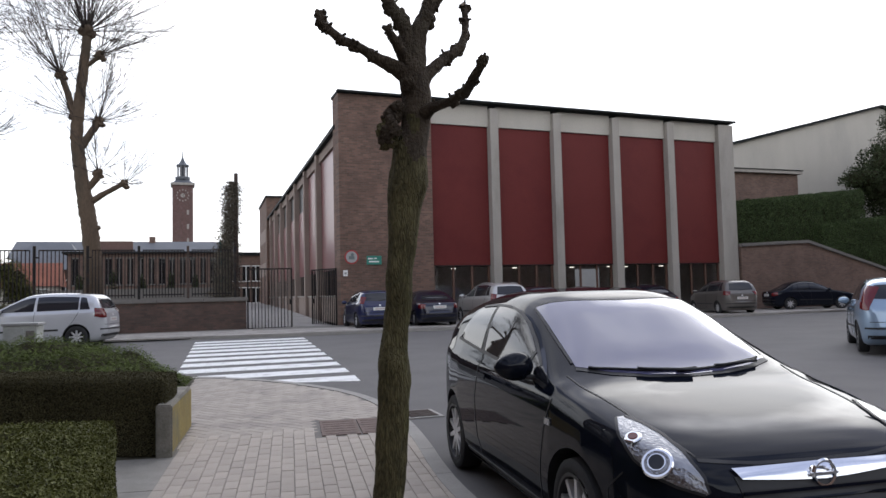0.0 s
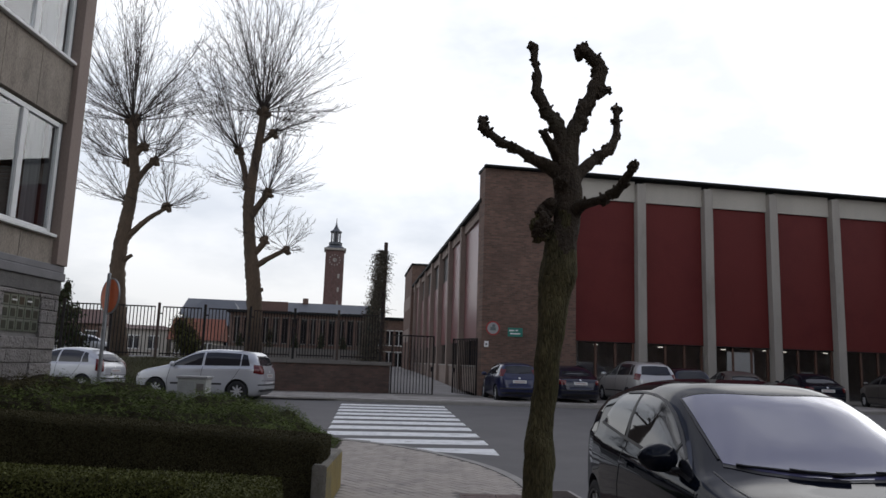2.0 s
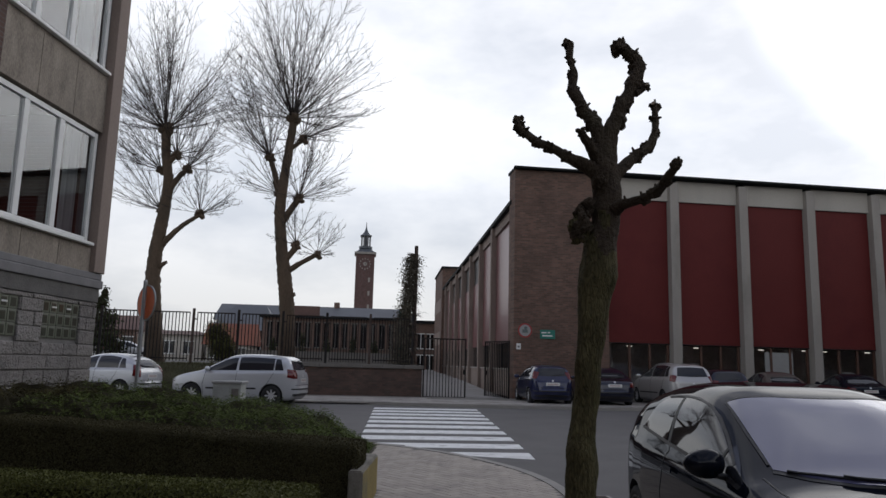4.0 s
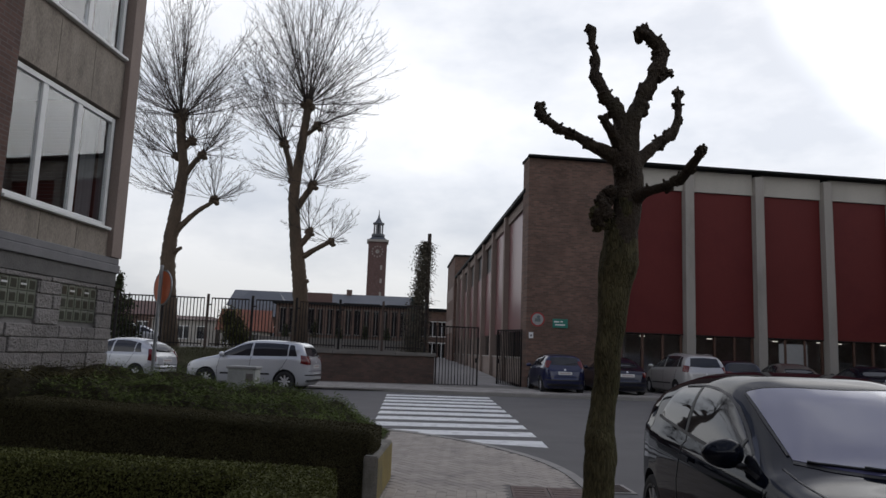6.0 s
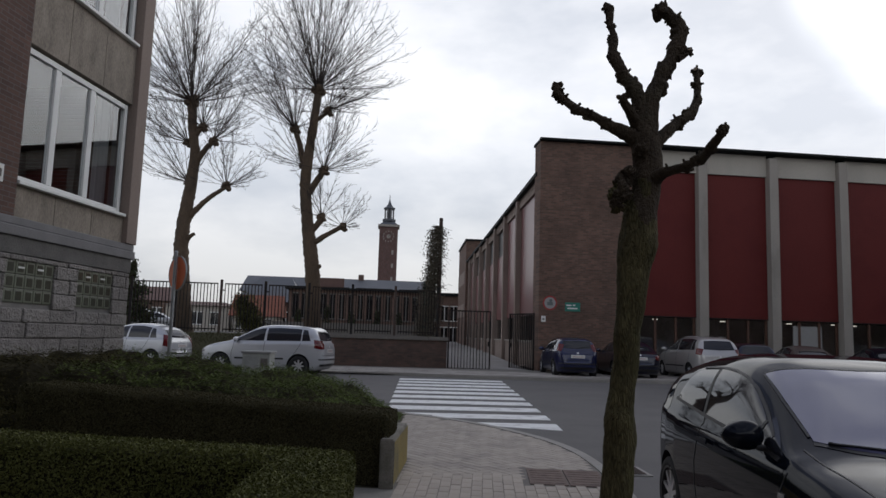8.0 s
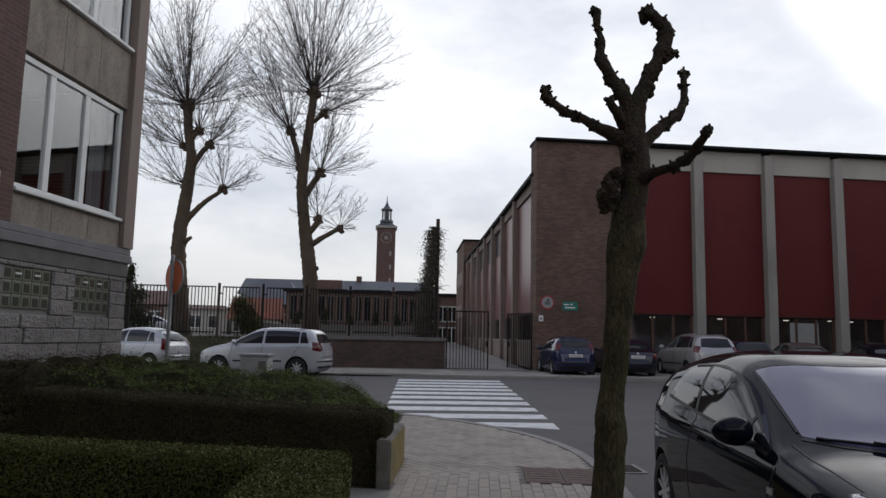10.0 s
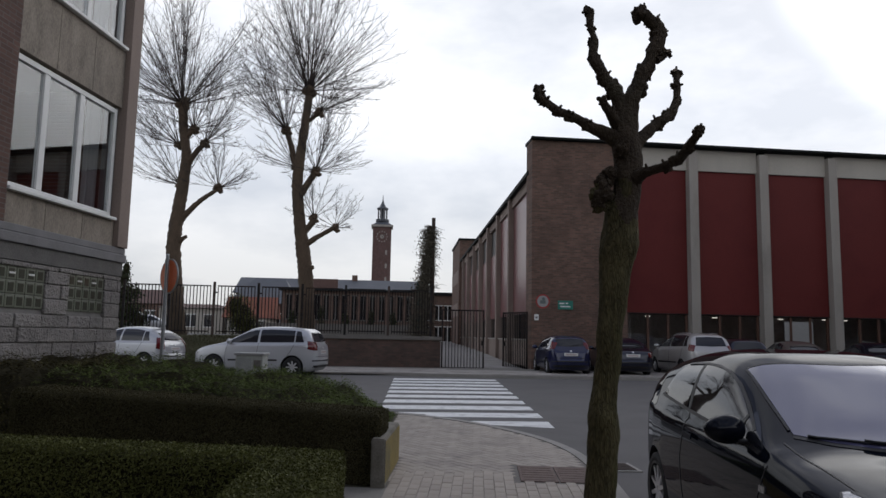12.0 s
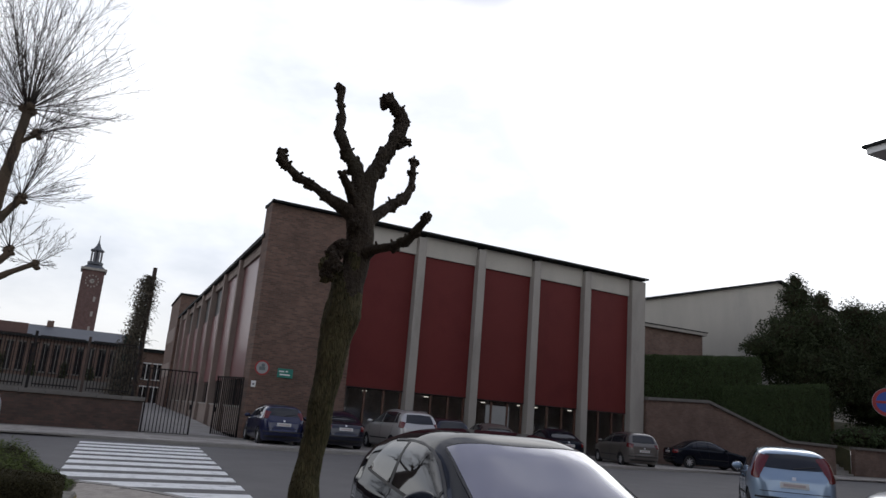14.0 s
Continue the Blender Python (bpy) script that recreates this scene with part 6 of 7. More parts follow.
def hedge(name, corners, top, leaf, size, density, seed, label, group="", base=None, soft=0.0):
    """A clipped hedge over a plan outline, its top given as a height function: a core coloured as inner shade, and many
    leaves.
    """
    h = thing(name, (0, 0, 0), 0, label, "hedge", group)
    base = base or (lambda x, y: garden_z(x, y))
    cx, cy = sum(p[0] for p in corners) / len(corners), sum(p[1] for p in corners) / len(corners)
    def shrunk(d):
        out = []
        n = len(corners)
        for i in range(n):
            p, a, b = Vector(corners[i]), Vector(corners[i - 1]), Vector(corners[(i + 1) % n])
            e1, e2 = (p - a).normalized(), (b - p).normalized()
            n1, n2 = Vector((-e1.y, e1.x)), Vector((-e2.y, e2.x))
            k = (n1 + n2)
            k = k / max(0.3, k.dot(n1)) if k.length > 1e-6 else n1
            out.append(tuple(p + k * d))
        return out
    area = sum(corners[i][0] * corners[(i + 1) % len(corners)][1] - corners[(i + 1) % len(corners)][0] * corners[i][1] for i in range(len(corners)))
    sgn = 1 if area > 0 else -1
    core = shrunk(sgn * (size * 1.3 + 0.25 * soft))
    part("core", prism(core, lambda x, y: base(x, y) - 0.05, lambda x, y: top(x, y) - size * 1.3 - 0.25 * soft), SHADE_CORE, h)
    rnd = random.Random(seed)
    pts, nrm = [], []
    n = len(corners)
    for i in range(n):
        a, b = Vector(corners[i]), Vector(corners[(i + 1) % n])
        e = b - a
        out = Vector((e.y, -e.x)).normalized() * sgn
        hgt = top((a.x + b.x) / 2, (a.y + b.y) / 2) - base((a.x + b.x) / 2, (a.y + b.y) / 2)
        for _ in range(int(e.length * hgt * density)):
            u = rnd.random()
            p = a + e * u
            z0, z1 = base(p.x, p.y), top(p.x, p.y)
            z = z0 + (z1 - z0) * (1 - rnd.random() ** 1.15)
            bulge = size * 1.6 * noise.noise(Vector((p.x * 2.3, p.y * 2.3, z * 2.5)))
            edge = max(0.0, (z - z1 + 2.2 * size)) * 0.5
            if soft:
                edge = soft - math.sqrt(max(0.0, soft ** 2 - max(0.0, z - z1 + soft) ** 2))
            q = p + out * (bulge - abs(rnd.gauss(0, size * 0.45)) - edge)
            pts.append((q.x, q.y, z))
            nrm.append((out.x, out.y, 0.4))
    x0, x1 = min(p[0] for p in corners), max(p[0] for p in corners)
    y0, y1 = min(p[1] for p in corners), max(p[1] for p in corners)
    def inside(x, y):
        c = False
        for i in range(n):
            (ax, ay), (bx, by) = corners[i], corners[(i + 1) % n]
            if (ay > y) != (by > y) and x < (bx - ax) * (y - ay) / (by - ay) + ax:
                c = not c
        return c
    def worn(x, y):
        """How far the rounded shoulder lies below the top."""
        if not soft:
            return 0.0
        near = soft
        for i in range(n):
            a, e = Vector(corners[i]), Vector(corners[(i + 1) % n]) - Vector(corners[i])
            k = min(1.0, max(0.0, (Vector((x, y)) - a).dot(e) / e.length_squared))
            near = min(near, (Vector((x, y)) - a - e * k).length)
        return soft - math.sqrt(soft ** 2 - (soft - near) ** 2)
    for _ in range(int((x1 - x0) * (y1 - y0) * density)):
        x, y = rnd.uniform(x0, x1), rnd.uniform(y0, y1)
        if inside(x, y):
            pts.append((x, y, top(x, y) - worn(x, y) + size * 1.0 * noise.noise(Vector((x * 2.5, y * 2.5, 3))) - abs(rnd.gauss(0, size * 0.7)) + (size * rnd.random() if rnd.random() < 0.12 else 0)))
            nrm.append((0, 0, 1))
    v, f = leaves(pts, nrm, size, rnd)
    ob = raw("foliage", v, f, leaf)
    ob.parent = h
    tagged(ob, kind="stuff")
    return h


def leafy(name, at, clumps, leaf, size, count, seed, label, category="shrub", stem=None, group=""):
    """A shrub or conifer: clumps (x, y, z, radius x, radius z) filled with leaves near their surface."""
    t = thing(name, at, 0, label, category, group)
    rnd = random.Random(seed)
    if stem:
        part("trunk", gnarled([(0, 0, -0.1), (0.02, 0, stem * 0.5), (0, 0, stem)], [0.16, 0.13, 0.05], 10, seed, 0.3, 0.15), BARK, t, smooth=True)
    # solid dark lumps stand in for the shade deep in the foliage
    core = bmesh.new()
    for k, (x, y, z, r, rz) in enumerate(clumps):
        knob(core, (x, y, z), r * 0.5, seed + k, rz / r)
    part("inner_wood", core, SHADE_CORE, t, smooth=True)
    pts, nrm = [], []
    total = sum(c[3] ** 2 for c in clumps)
    for x, y, z, r, rz in clumps:
        for _ in range(int(count * r * r / total)):
            d = Vector((rnd.gauss(0, 1), rnd.gauss(0, 1), rnd.gauss(0, 1))).normalized()
            k = (0.80 + 0.30 * noise.noise(Vector((x, y, z)) + d * 2.4) + 0.20 * noise.noise(Vector((z, x, y)) + d * 6)) * (rnd.random() ** 0.25)
            pts.append((x + d.x * r * k * 1.1, y + d.y * r * k * 1.1, z + d.z * rz * k * 1.1))
            nrm.append(tuple(d + Vector((0, 0, 0.5))))
    v, f = leaves(pts, nrm, size, rnd)
    ob = raw("foliage", v, f, leaf)
    ob.parent = t
    tagged(ob, kind="stuff")
    return t


def slope_top(h0, gain=0.045):
    return lambda x, y: h0 + gain * max(0.0, (Vector((0.44, 7.6, 0)) - Vector((x, y, 0))).dot(ACROSS))


def strip(p, length, width):
    """A plan rectangle that starts at p by the street and runs away from it."""
    p = Vector((p[0], p[1], 0))
    q = [p, p + ALONG * width, p + ALONG * width - ACROSS * length, p - ACROSS * length]
    return [(v.x, v.y) for v in q]


hedge("privet_hedge", [(0.13, 5.74), (-4.47, 6.39), (-4.50, 5.90), (-0.42, 5.36), (-0.56, 3.0), (0.05, 3.0)], slope_top(0.63, 0.022), LEAF_HEDGE, 0.020, 12500, 11, "clipped green privet hedge that turns a corner", "clipped garden hedges", base=lambda x, y: garden_z(x, y) - 0.03, soft=0.12)
hedge("privet_hedge", strip((0.385, 7.72), 3.7, 0.66), slope_top(0.655, 0.045), LEAF_BROWN, 0.015, 22000, 12, "clipped hedge with bare brown twiggy sides", "clipped garden hedges", soft=0.09)


def juniper():
    """A spreading juniper bed: tiers of feathery sprays over a core coloured as the shaded gaps."""
    j = thing("juniper_bed", (0, 0, 0), 0, "spreading green juniper ground cover behind the hedges", "shrub")
    rnd = random.Random(21)
    origin = Vector((-0.05, 8.60, 0))
    def place(u, w):
        return origin - ACROSS * u + ALONG * w
    def height(u, w):
        edge = min(1.0, max(0.0, u + 0.10 + 0.14 * noise.noise(Vector((w * 2.2, 0, 9)))) * 1.7) * min(1.0, 0.3 + max(0.0, w) * 2.5) * min(1.0, max(0.0, 4.1 - w) * 0.9 + 0.05)
        h = 0.635 + 0.014 * u + 0.05 * min(1.0, max(0.0, u - 1.5)) + 0.13 * noise.noise(Vector((u * 1.1, w * 1.6, 1))) + 0.13 * noise.noise(Vector((u * 3.3, w * 3.6, 5)))
        return max(0.04, h * edge ** 0.5)
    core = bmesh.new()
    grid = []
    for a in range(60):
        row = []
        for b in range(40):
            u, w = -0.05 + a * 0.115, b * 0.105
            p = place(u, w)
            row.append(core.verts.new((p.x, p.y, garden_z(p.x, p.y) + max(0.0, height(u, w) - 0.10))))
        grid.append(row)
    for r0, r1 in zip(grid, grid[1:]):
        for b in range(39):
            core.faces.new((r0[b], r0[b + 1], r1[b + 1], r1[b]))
    part("core", core, SHADE_CORE, j)
    fresh, old = ([], []), ([], [])
    for _ in range(78000):
        u, w = rnd.uniform(-0.15, 6.6) if rnd.random() < 0.65 else rnd.uniform(-0.15, 3.4), 4.2 * rnd.random() ** 1.2
        p = place(u, w)
        hh = height(u, w)
        rise = rnd.random() ** 0.6
        z = garden_z(p.x, p.y) + hh * (0.35 + 0.65 * rise)
        # a spray: an arching fan of narrow leaflets, leaning to the street and the light
        a = rnd.uniform(0, 6.283)
        way = Vector((math.cos(a) + 0.35, math.sin(a) - 0.45, rnd.uniform(0.1, 0.8))).normalized()
        l = rnd.uniform(0.038, 0.085)
        side = way.cross(Vector((0, 0, 1))).normalized()
        up = side.cross(way)
        q = Vector((p.x, p.y, z))
        dry = u > 3.0 + 1.2 * noise.noise(Vector((u, w, 2))) + 0.3 * w
        verts, faces = old if dry else fresh
        for s in range(5):
            f = (s + 0.6) / 5
            c = q + way * l * f - Vector((0, 0, 1)) * l * f * f * 0.35
            wd = l * 0.24 * (1 - f * 0.6)
            for sg in (-1, 1):
                tip = c + side * sg * wd + way * l * 0.26 + up * rnd.uniform(-0.3, 0.6) * wd
                i = len(verts)
                verts += [tuple(c - way * l * 0.04), tuple(c + way * l * 0.09), tuple(tip)]
                faces.append((i, i + 1, i + 2))
    for nm, (verts, faces), mat in (("foliage", fresh, LEAF_JUNIPER), ("dry_foliage", old, LEAF_DRY)):
        ob = raw(nm, verts, faces, mat)
        ob.parent = j
        tagged(ob, "brownish old foliage" if nm != "foliage" else "", kind="stuff")


juniper()
leafy("low_cover", (-4.1, 8.9, 0.2), [(0, 0, 0.15, 0.75, 0.40), (-1.0, 0.2, 0.2, 0.8, 0.44), (-0.4, -0.6, 0.08, 0.7, 0.36), (-1.6, -0.3, 0.1, 0.8, 0.44)], LEAF_DRY, 0.028, 60000, 77, "low dark brownish ground cover beside the hedge")


# ---- garden wall, fence and gate across the road ----
def fence_wall():
    w = thing("garden_wall", (0, 0, 0), 0, "dark old brick wall with a pale stone coping", "wall")
    part("brickwork", box(-2.9, 31.2, -0.1, 3.02, 31.5, 1.22), GARDEN_BRICK, w)
    for i in range(7):
        x = -2.92 + i * 0.857
        part("coping", box(x, 31.12, 1.222, x + 0.849, 31.58, 1.38, 0.02), OLD_COPING, w)


fence_wall()


def railing():
    f = thing("fence", (0, 0, 0), 0, "tall dark railings with square posts", "fence")
    y = 31.36
    bar = box(-0.017, -0.014, 0, 0.017, 0.014, 1.0)
    bar_ob = part("bar", bar, DARK_METAL, f)
    first = True
    x = -13.6
    n = 0
    while x < 2.3:
        z0, z1 = (1.30, 3.32) if x < -3.0 else (1.42, 3.32)
        wdt = 1.52
        part("post", box(x - 0.05, y - 0.05, z0 - 0.3, x + 0.05, y + 0.05, z1 + 0.14, 0.008), DARK_METAL if n % 4 else RUST_METAL, f)
        part("rail", box(x + 0.14, y - 0.02, z1 - 0.05, x + 0.14 + wdt, y + 0.02, z1), DARK_METAL, f)
        part("rail", box(x + 0.14, y - 0.02, z0 + 0.10, x + 0.14 + wdt, y + 0.02, z0 + 0.15), DARK_METAL, f)
        part("hinge", box(x + 0.05, y - 0.02, z1 - 0.32, x + 0.14, y + 0.02, z1 - 0.27), DARK_METAL, f)
        k = 12 if x < -3.2 else 14
        for i in range(k):
            bx = x + 0.155 + i * (wdt - 0.03) / (k - 1)
            m = (bx, y, z0 + 0.02)
            if first:
                bar_ob.matrix_basis = Matrix.LocRotScale(Vector(m), None, Vector((1, 1, z1 - z0 - 0.03)))
                first = False
            else:
                shared("bar", bar_ob.data, f, m, 0, (1, 1, z1 - z0 - 0.03))
        x += wdt + 0.28
        n += 1
    part("post", box(x - 0.05, y - 0.05, 1.39, x + 0.05, y + 0.05, 3.46, 0.008), DARK_METAL, f)


railing()


def gate_leaf(at, turn, width, height, bars, label):
    g = thing("metal_gate", at, turn, label, "gate", "entrance gates")
    part("gate_frame", box(0, -0.03, 0, 0.06, 0.03, height, 0.006), DARK_METAL, g)
    part("gate_frame", box(width - 0.06, -0.03, 0, width, 0.03, height, 0.006), DARK_METAL, g)
    for z in (0.02, height - 0.06):
        part("gate_rail", box(0.062, -0.025, z, width - 0.062, 0.025, z + 0.055), DARK_METAL, g)
    b = part("bar", box(-0.015, -0.015, 0.078, 0.015, 0.015, height - 0.062), DARK_METAL, g)
    for i in range(bars):
        x = 0.06 + (i + 1) * (width - 0.12) / (bars + 1)
        if i == 0:
            b.matrix_basis = pose(x, 0, 0)
        else:
            shared("bar", b.data, g, (x, 0, 0))
    part("lock", box(width - 0.12, -0.045, 1.0, width - 0.062, 0.045, 1.2, 0.006), DARK_METAL, g)


gate_leaf((3.06, 31.35, 0.04), 0, 1.82, 2.50, 12, "dark barred metal gate leaf beside the wall")
gate_leaf((6.74, 31.36, 0.02), 114, 1.85, 2.50, 12, "dark barred gate leaf folded back against the hall")


# ---- bank and yard behind the fence ----
bm = bmesh.new()
bank = [[bm.verts.new((x, y, z + 0.06 * noise.noise(Vector((x, y, 0)) * 0.7))) for x in np.linspace(-60, -2.95, 60)] for y, z in ((28.6, 0.02), (29.6, 0.16), (30.3, 0.60), (30.9, 1.05), (31.3, 1.25), (33.0, 1.28), (36.0, 1.25))]
for a, b in zip(bank, bank[1:]):
    for i in range(59):
        bm.faces.new((a[i], a[i + 1], b[i + 1], b[i]))
tagged(mesh_object("grass_bank", bm, GRASS, True), "rough grass bank below the railings", "grass", kind="structure")
tagged(mesh_object("yard", prism([(-200, 31.45), (2.97, 31.51), (2.97, 60), (5.5, 140), (-200, 140)], -0.5, 1.2), ASPHALT), "raised yard behind the railings", "ground", kind="structure")


tagged(mesh_object("lane", prism([(2.98, 31.52), (6.55, 31.52), (9.6, 84.0), (3.00, 84.0)], -0.3, lambda x, y: 0.10 + 0.013 * (y - 31.5)), LANE), "grey concrete lane that rises beside the hall", "lane", kind="structure")


def tuft_grass():
    rnd = random.Random(5)
    verts, faces = [], []
    for _ in range(9000):
        x, y = rnd.uniform(-13, -3.0), rnd.uniform(29.0, 31.3)
        t = min(1, max(0, (y - 29.2) / 2.0))
        z = 0.1 + 1.1 * t * t * (3 - 2 * t)
        a = rnd.uniform(0, 6.28)
        l = rnd.uniform(0.05, 0.16)
        i = len(verts)
        verts += [(x - 0.012 * math.cos(a), y - 0.012 * math.sin(a), z), (x + 0.012 * math.cos(a), y + 0.012 * math.sin(a), z), (x + rnd.gauss(0, 0.04), y + rnd.gauss(0, 0.04), z + l)]
        faces.append((i, i + 1, i + 2))
    return tagged(raw("grass_tufts", verts, faces, GRASS), "rough short grass on the bank", "grass", kind="stuff")


tuft_grass()


leafy("round_shrub", (-5.45, 32.4, 1.2), [(0, 0, 0.85, 0.72, 0.95), (0.3, 0, 0.5, 0.6, 0.6), (-0.25, 0, 1.3, 0.5, 0.7)], LEAF_HEDGE, 0.06, 7000, 31, "dark green rounded shrub behind the railings")
leafy("dark_conifer", (-19.0, 58.0, 1.2), [(0, 0, 1.6, 1.8, 1.3), (0.2, 0, 3.0, 1.35, 1.0), (-0.2, 0, 4.1, 0.9, 0.8), (0.1, 0, 4.9, 0.45, 0.7), (1.2, 0, 1.0, 1.0, 0.9)], LEAF_DARK, 0.22, 3000, 33, "dark conifer beyond the yard", "tree", 4.5)


def ivy_post():
    t = thing("ivy_pole", (2.80, 35.4, 1.2), 0, "old pole overgrown with dry ivy and creeper", "creeper")
    part("pole", tube([(0.12, 0, -0.1), (0.14, 0, 5.9)], [0.12, 0.09], 10), RUST_METAL, t)
    rnd = random.Random(9)
    pts, nrm, lines = [], [], []
    for _ in range(15000):
        z = rnd.random() ** 1.2 * 5.5
        w = 0.70 - 0.075 * z + 0.16 * noise.noise(Vector((0, 0, z * 1.4)))
        if 4.0 < z < 5.3:
            w += 0.16
        x = rnd.gauss(-0.10 - 0.07 * (5 - z) + (0.06 if z > 3 else 0), w * 0.42)
        pts.append((x, rnd.gauss(0, w * 0.4), z))
        nrm.append((0, -1, 0.3))
    v, f = leaves(pts, nrm, 0.085, rnd)
    ob = raw("foliage", v, f, LEAF_IVY)
    ob.parent = t
    tagged(ob, kind="stuff")
    for _ in range(150):
        z = rnd.uniform(0.5, 5.5)
        a = rnd.uniform(0, 6.28)
        p = Vector((rnd.gauss(0, 0.12), rnd.gauss(0, 0.1), z))
        d = Vector((math.cos(a), math.sin(a), rnd.uniform(-0.5, 0.6))).normalized()
        lines.append(([p, p + d * 0.35, p + d * 0.6 - Vector((0, 0, 0.15))], 0.014))
    twig_mesh("stems", lines, t)
    part("green_net", box(-0.62, -0.06, 0.0, -0.34, -0.02, 2.75, 0.01), material("green_net", (0.02, 0.055, 0.05), 0.8, var=0.4, scale=4, fine=30, bump=0.3), t, "torn teal green netting")


ivy_post()


# ---- distance ----
def windows_on(parent, x0, x1, y, z0, z1, n, w, frame_mat=WHITE_PAINT):
    step = (x1 - x0) / n
    for i in range(n):
        c = x0 + (i + 0.5) * step
        win = new("window")
        win.parent = parent
        part("pane", box(c - w / 2, y - 0.03, z0, c + w / 2, y - 0.01, z1), DARK_GLASS, win)
        part("frame", box(c - w / 2 - 0.08, y - 0.05, z1, c + w / 2 + 0.08, y, z1 + 0.1), frame_mat, win)
        part("sill", box(c - w / 2 - 0.08, y - 0.12, z0 - 0.1, c + w / 2 + 0.08, y, z0), frame_mat, win)
        part("mullion", box(c - 0.04, y - 0.06, z0, c + 0.04, y - 0.031, z1), frame_mat, win)


def roofed(name, x0, x1, y0, y1, eave, ridge, wall, roof, label, axis="x", hip=0.0, over=0.4):
    h = thing(name, (0, 0, 0), 0, label, "house")
    part("wall", box(x0, y0, 0.0, x1, y1, eave), wall, h)
    bm = bmesh.new()
    if axis == "x":
        c = (y0 + y1) / 2
        r = [(x0 - over, y0 - over, eave - 0.1), (x1 + over, y0 - over, eave - 0.1), (x1 + over, y1 + over, eave - 0.1), (x0 - over, y1 + over, eave - 0.1), (x0 - over + hip, c, ridge), (x1 + over - hip, c, ridge)]
        v = [bm.verts.new(p) for p in r]
        for f in ((0, 1, 5, 4), (2, 3, 4, 5), (3, 0, 4), (1, 2, 5), (3, 2, 1, 0)):
            bm.faces.new([v[i] for i in f])
    else:
        c = (x0 + x1) / 2
        r = [(x0 - over, y0 - over, eave - 0.1), (x1 + over, y0 - over, eave - 0.1), (x1 + over, y1 + over, eave - 0.1), (x0 - over, y1 + over, eave - 0.1), (c, y0 - over + hip, ridge), (c, y1 + over - hip, ridge)]
        v = [bm.verts.new(p) for p in r]
        for f in ((0, 1, 4), (1, 2, 5, 4), (2, 3, 5), (3, 0, 4, 5), (3, 2, 1, 0)):
            bm.faces.new([v[i] for i in f])
    part("roof", bm, roof, h)
    return h


long_house = roofed("long_building", -17.0, 6.6, 92, 102, 6.3, 8.5, WARM_BRICK, SLATE, "long brick building with a slate roof beyond the yard")
windows_on(long_house, -16.5, 6.2, 92, 3.6, 5.3, 15, 0.9)
for x in (-9.5, -2.7):
    part("chimney", box(x - 0.35, 96.6, 8.2, x + 0.35, 97.4, 9.1), WARM_BRICK, long_house)
part("gable_tile", box(-9.2, 91.5, 6.5, -4.6, 91.9, 8.15), RED_TILE, long_house)
slate_house = roofed("slate_house", -15.2, -8.6, 80, 90, 4.6, 7.5, GARDEN_BRICK, SLATE, "dark slate-roofed house beyond the yard", hip=2.0)
windows_on(slate_house, -15, -9, 80, 1.8, 3.4, 3, 1.0)
tile_house = roofed("tile_house", -14.4, -10.2, 74, 79, 2.9, 5.0, WHITE_RENDER, ROOF_TILE, "low house with an orange tiled roof")
windows_on(tile_house, -14.2, -10.4, 74, 1.6, 2.5, 3, 0.8)
white_house = roofed("white_house", -22.0, -15.6, 78, 84, 3.9, 4.3, WHITE_RENDER, RED_TILE, "small white house beyond the yard", hip=1.5)
windows_on(white_house, -21.6, -16, 78, 1.9, 3.1, 3, 1.0)
brick_house = roofed("brick_house", -30.0, -22.5, 82, 90, 4.4, 6.0, WARM_BRICK, RED_TILE, "red brick house beyond the yard", hip=1.5)
windows_on(brick_house, -29.6, -23, 82, 1.9, 3.5, 3, 1.0)
flat_block = thing("flat_roofed_building", (0, 0, 0), 0, "flat-roofed building at the end of the lane", "building")
part("wall", box(5.6, 84, 0, 12.0, 92, 6.0), WARM_BRICK, flat_block)
part("roof_edge", box(5.3, 83.7, 6.0, 12.3, 92.3, 6.35), ROOF_EDGE, flat_block)
windows_on(flat_block, 5.8, 10.0, 84, 3.2, 4.8, 4, 0.75)
windows_on(flat_block, 5.8, 10.0, 84, 0.8, 2.4, 4, 0.75)


def school_wing():
    """Low wing behind the railings."""
    s = thing("school_wing", (0, 0, 0), 0, "low brick wing with small white-framed windows", "building")
    part("wall", box(-7.6, 62.4, 0.0, 3.6, 70, 5.0), WARM_BRICK, s)
    part("roof", box(-7.9, 62.0, 5.0, 3.9, 70.3, 5.15), ROOF_EDGE, s)
    windows_on(s, -7.4, 3.4, 62.4, 2.6, 4.6, 14, 0.42, OLD_COPING)
    part("yard_wall", box(-7.9, 56.0, 1.2, 3.4, 56.3, 2.15), OLD_COPING, s, "low grey yard wall")
    for i, (x, z) in enumerate(((-6.2, 2.2), (-4.0, 2.8), (-2.1, 2.2), (-0.1, 2.5), (1.6, 2.2))):
        leafy("yew_shrub", (x, 58.0, 1.2), [(0, 0, 0.7, 0.42, 0.8), (0, 0, z * 0.65, 0.3, 0.7)], LEAF_DARK, 0.14, 700, 60 + i, "dark narrow yew in the yard", group="yews in the yard")


school_wing()


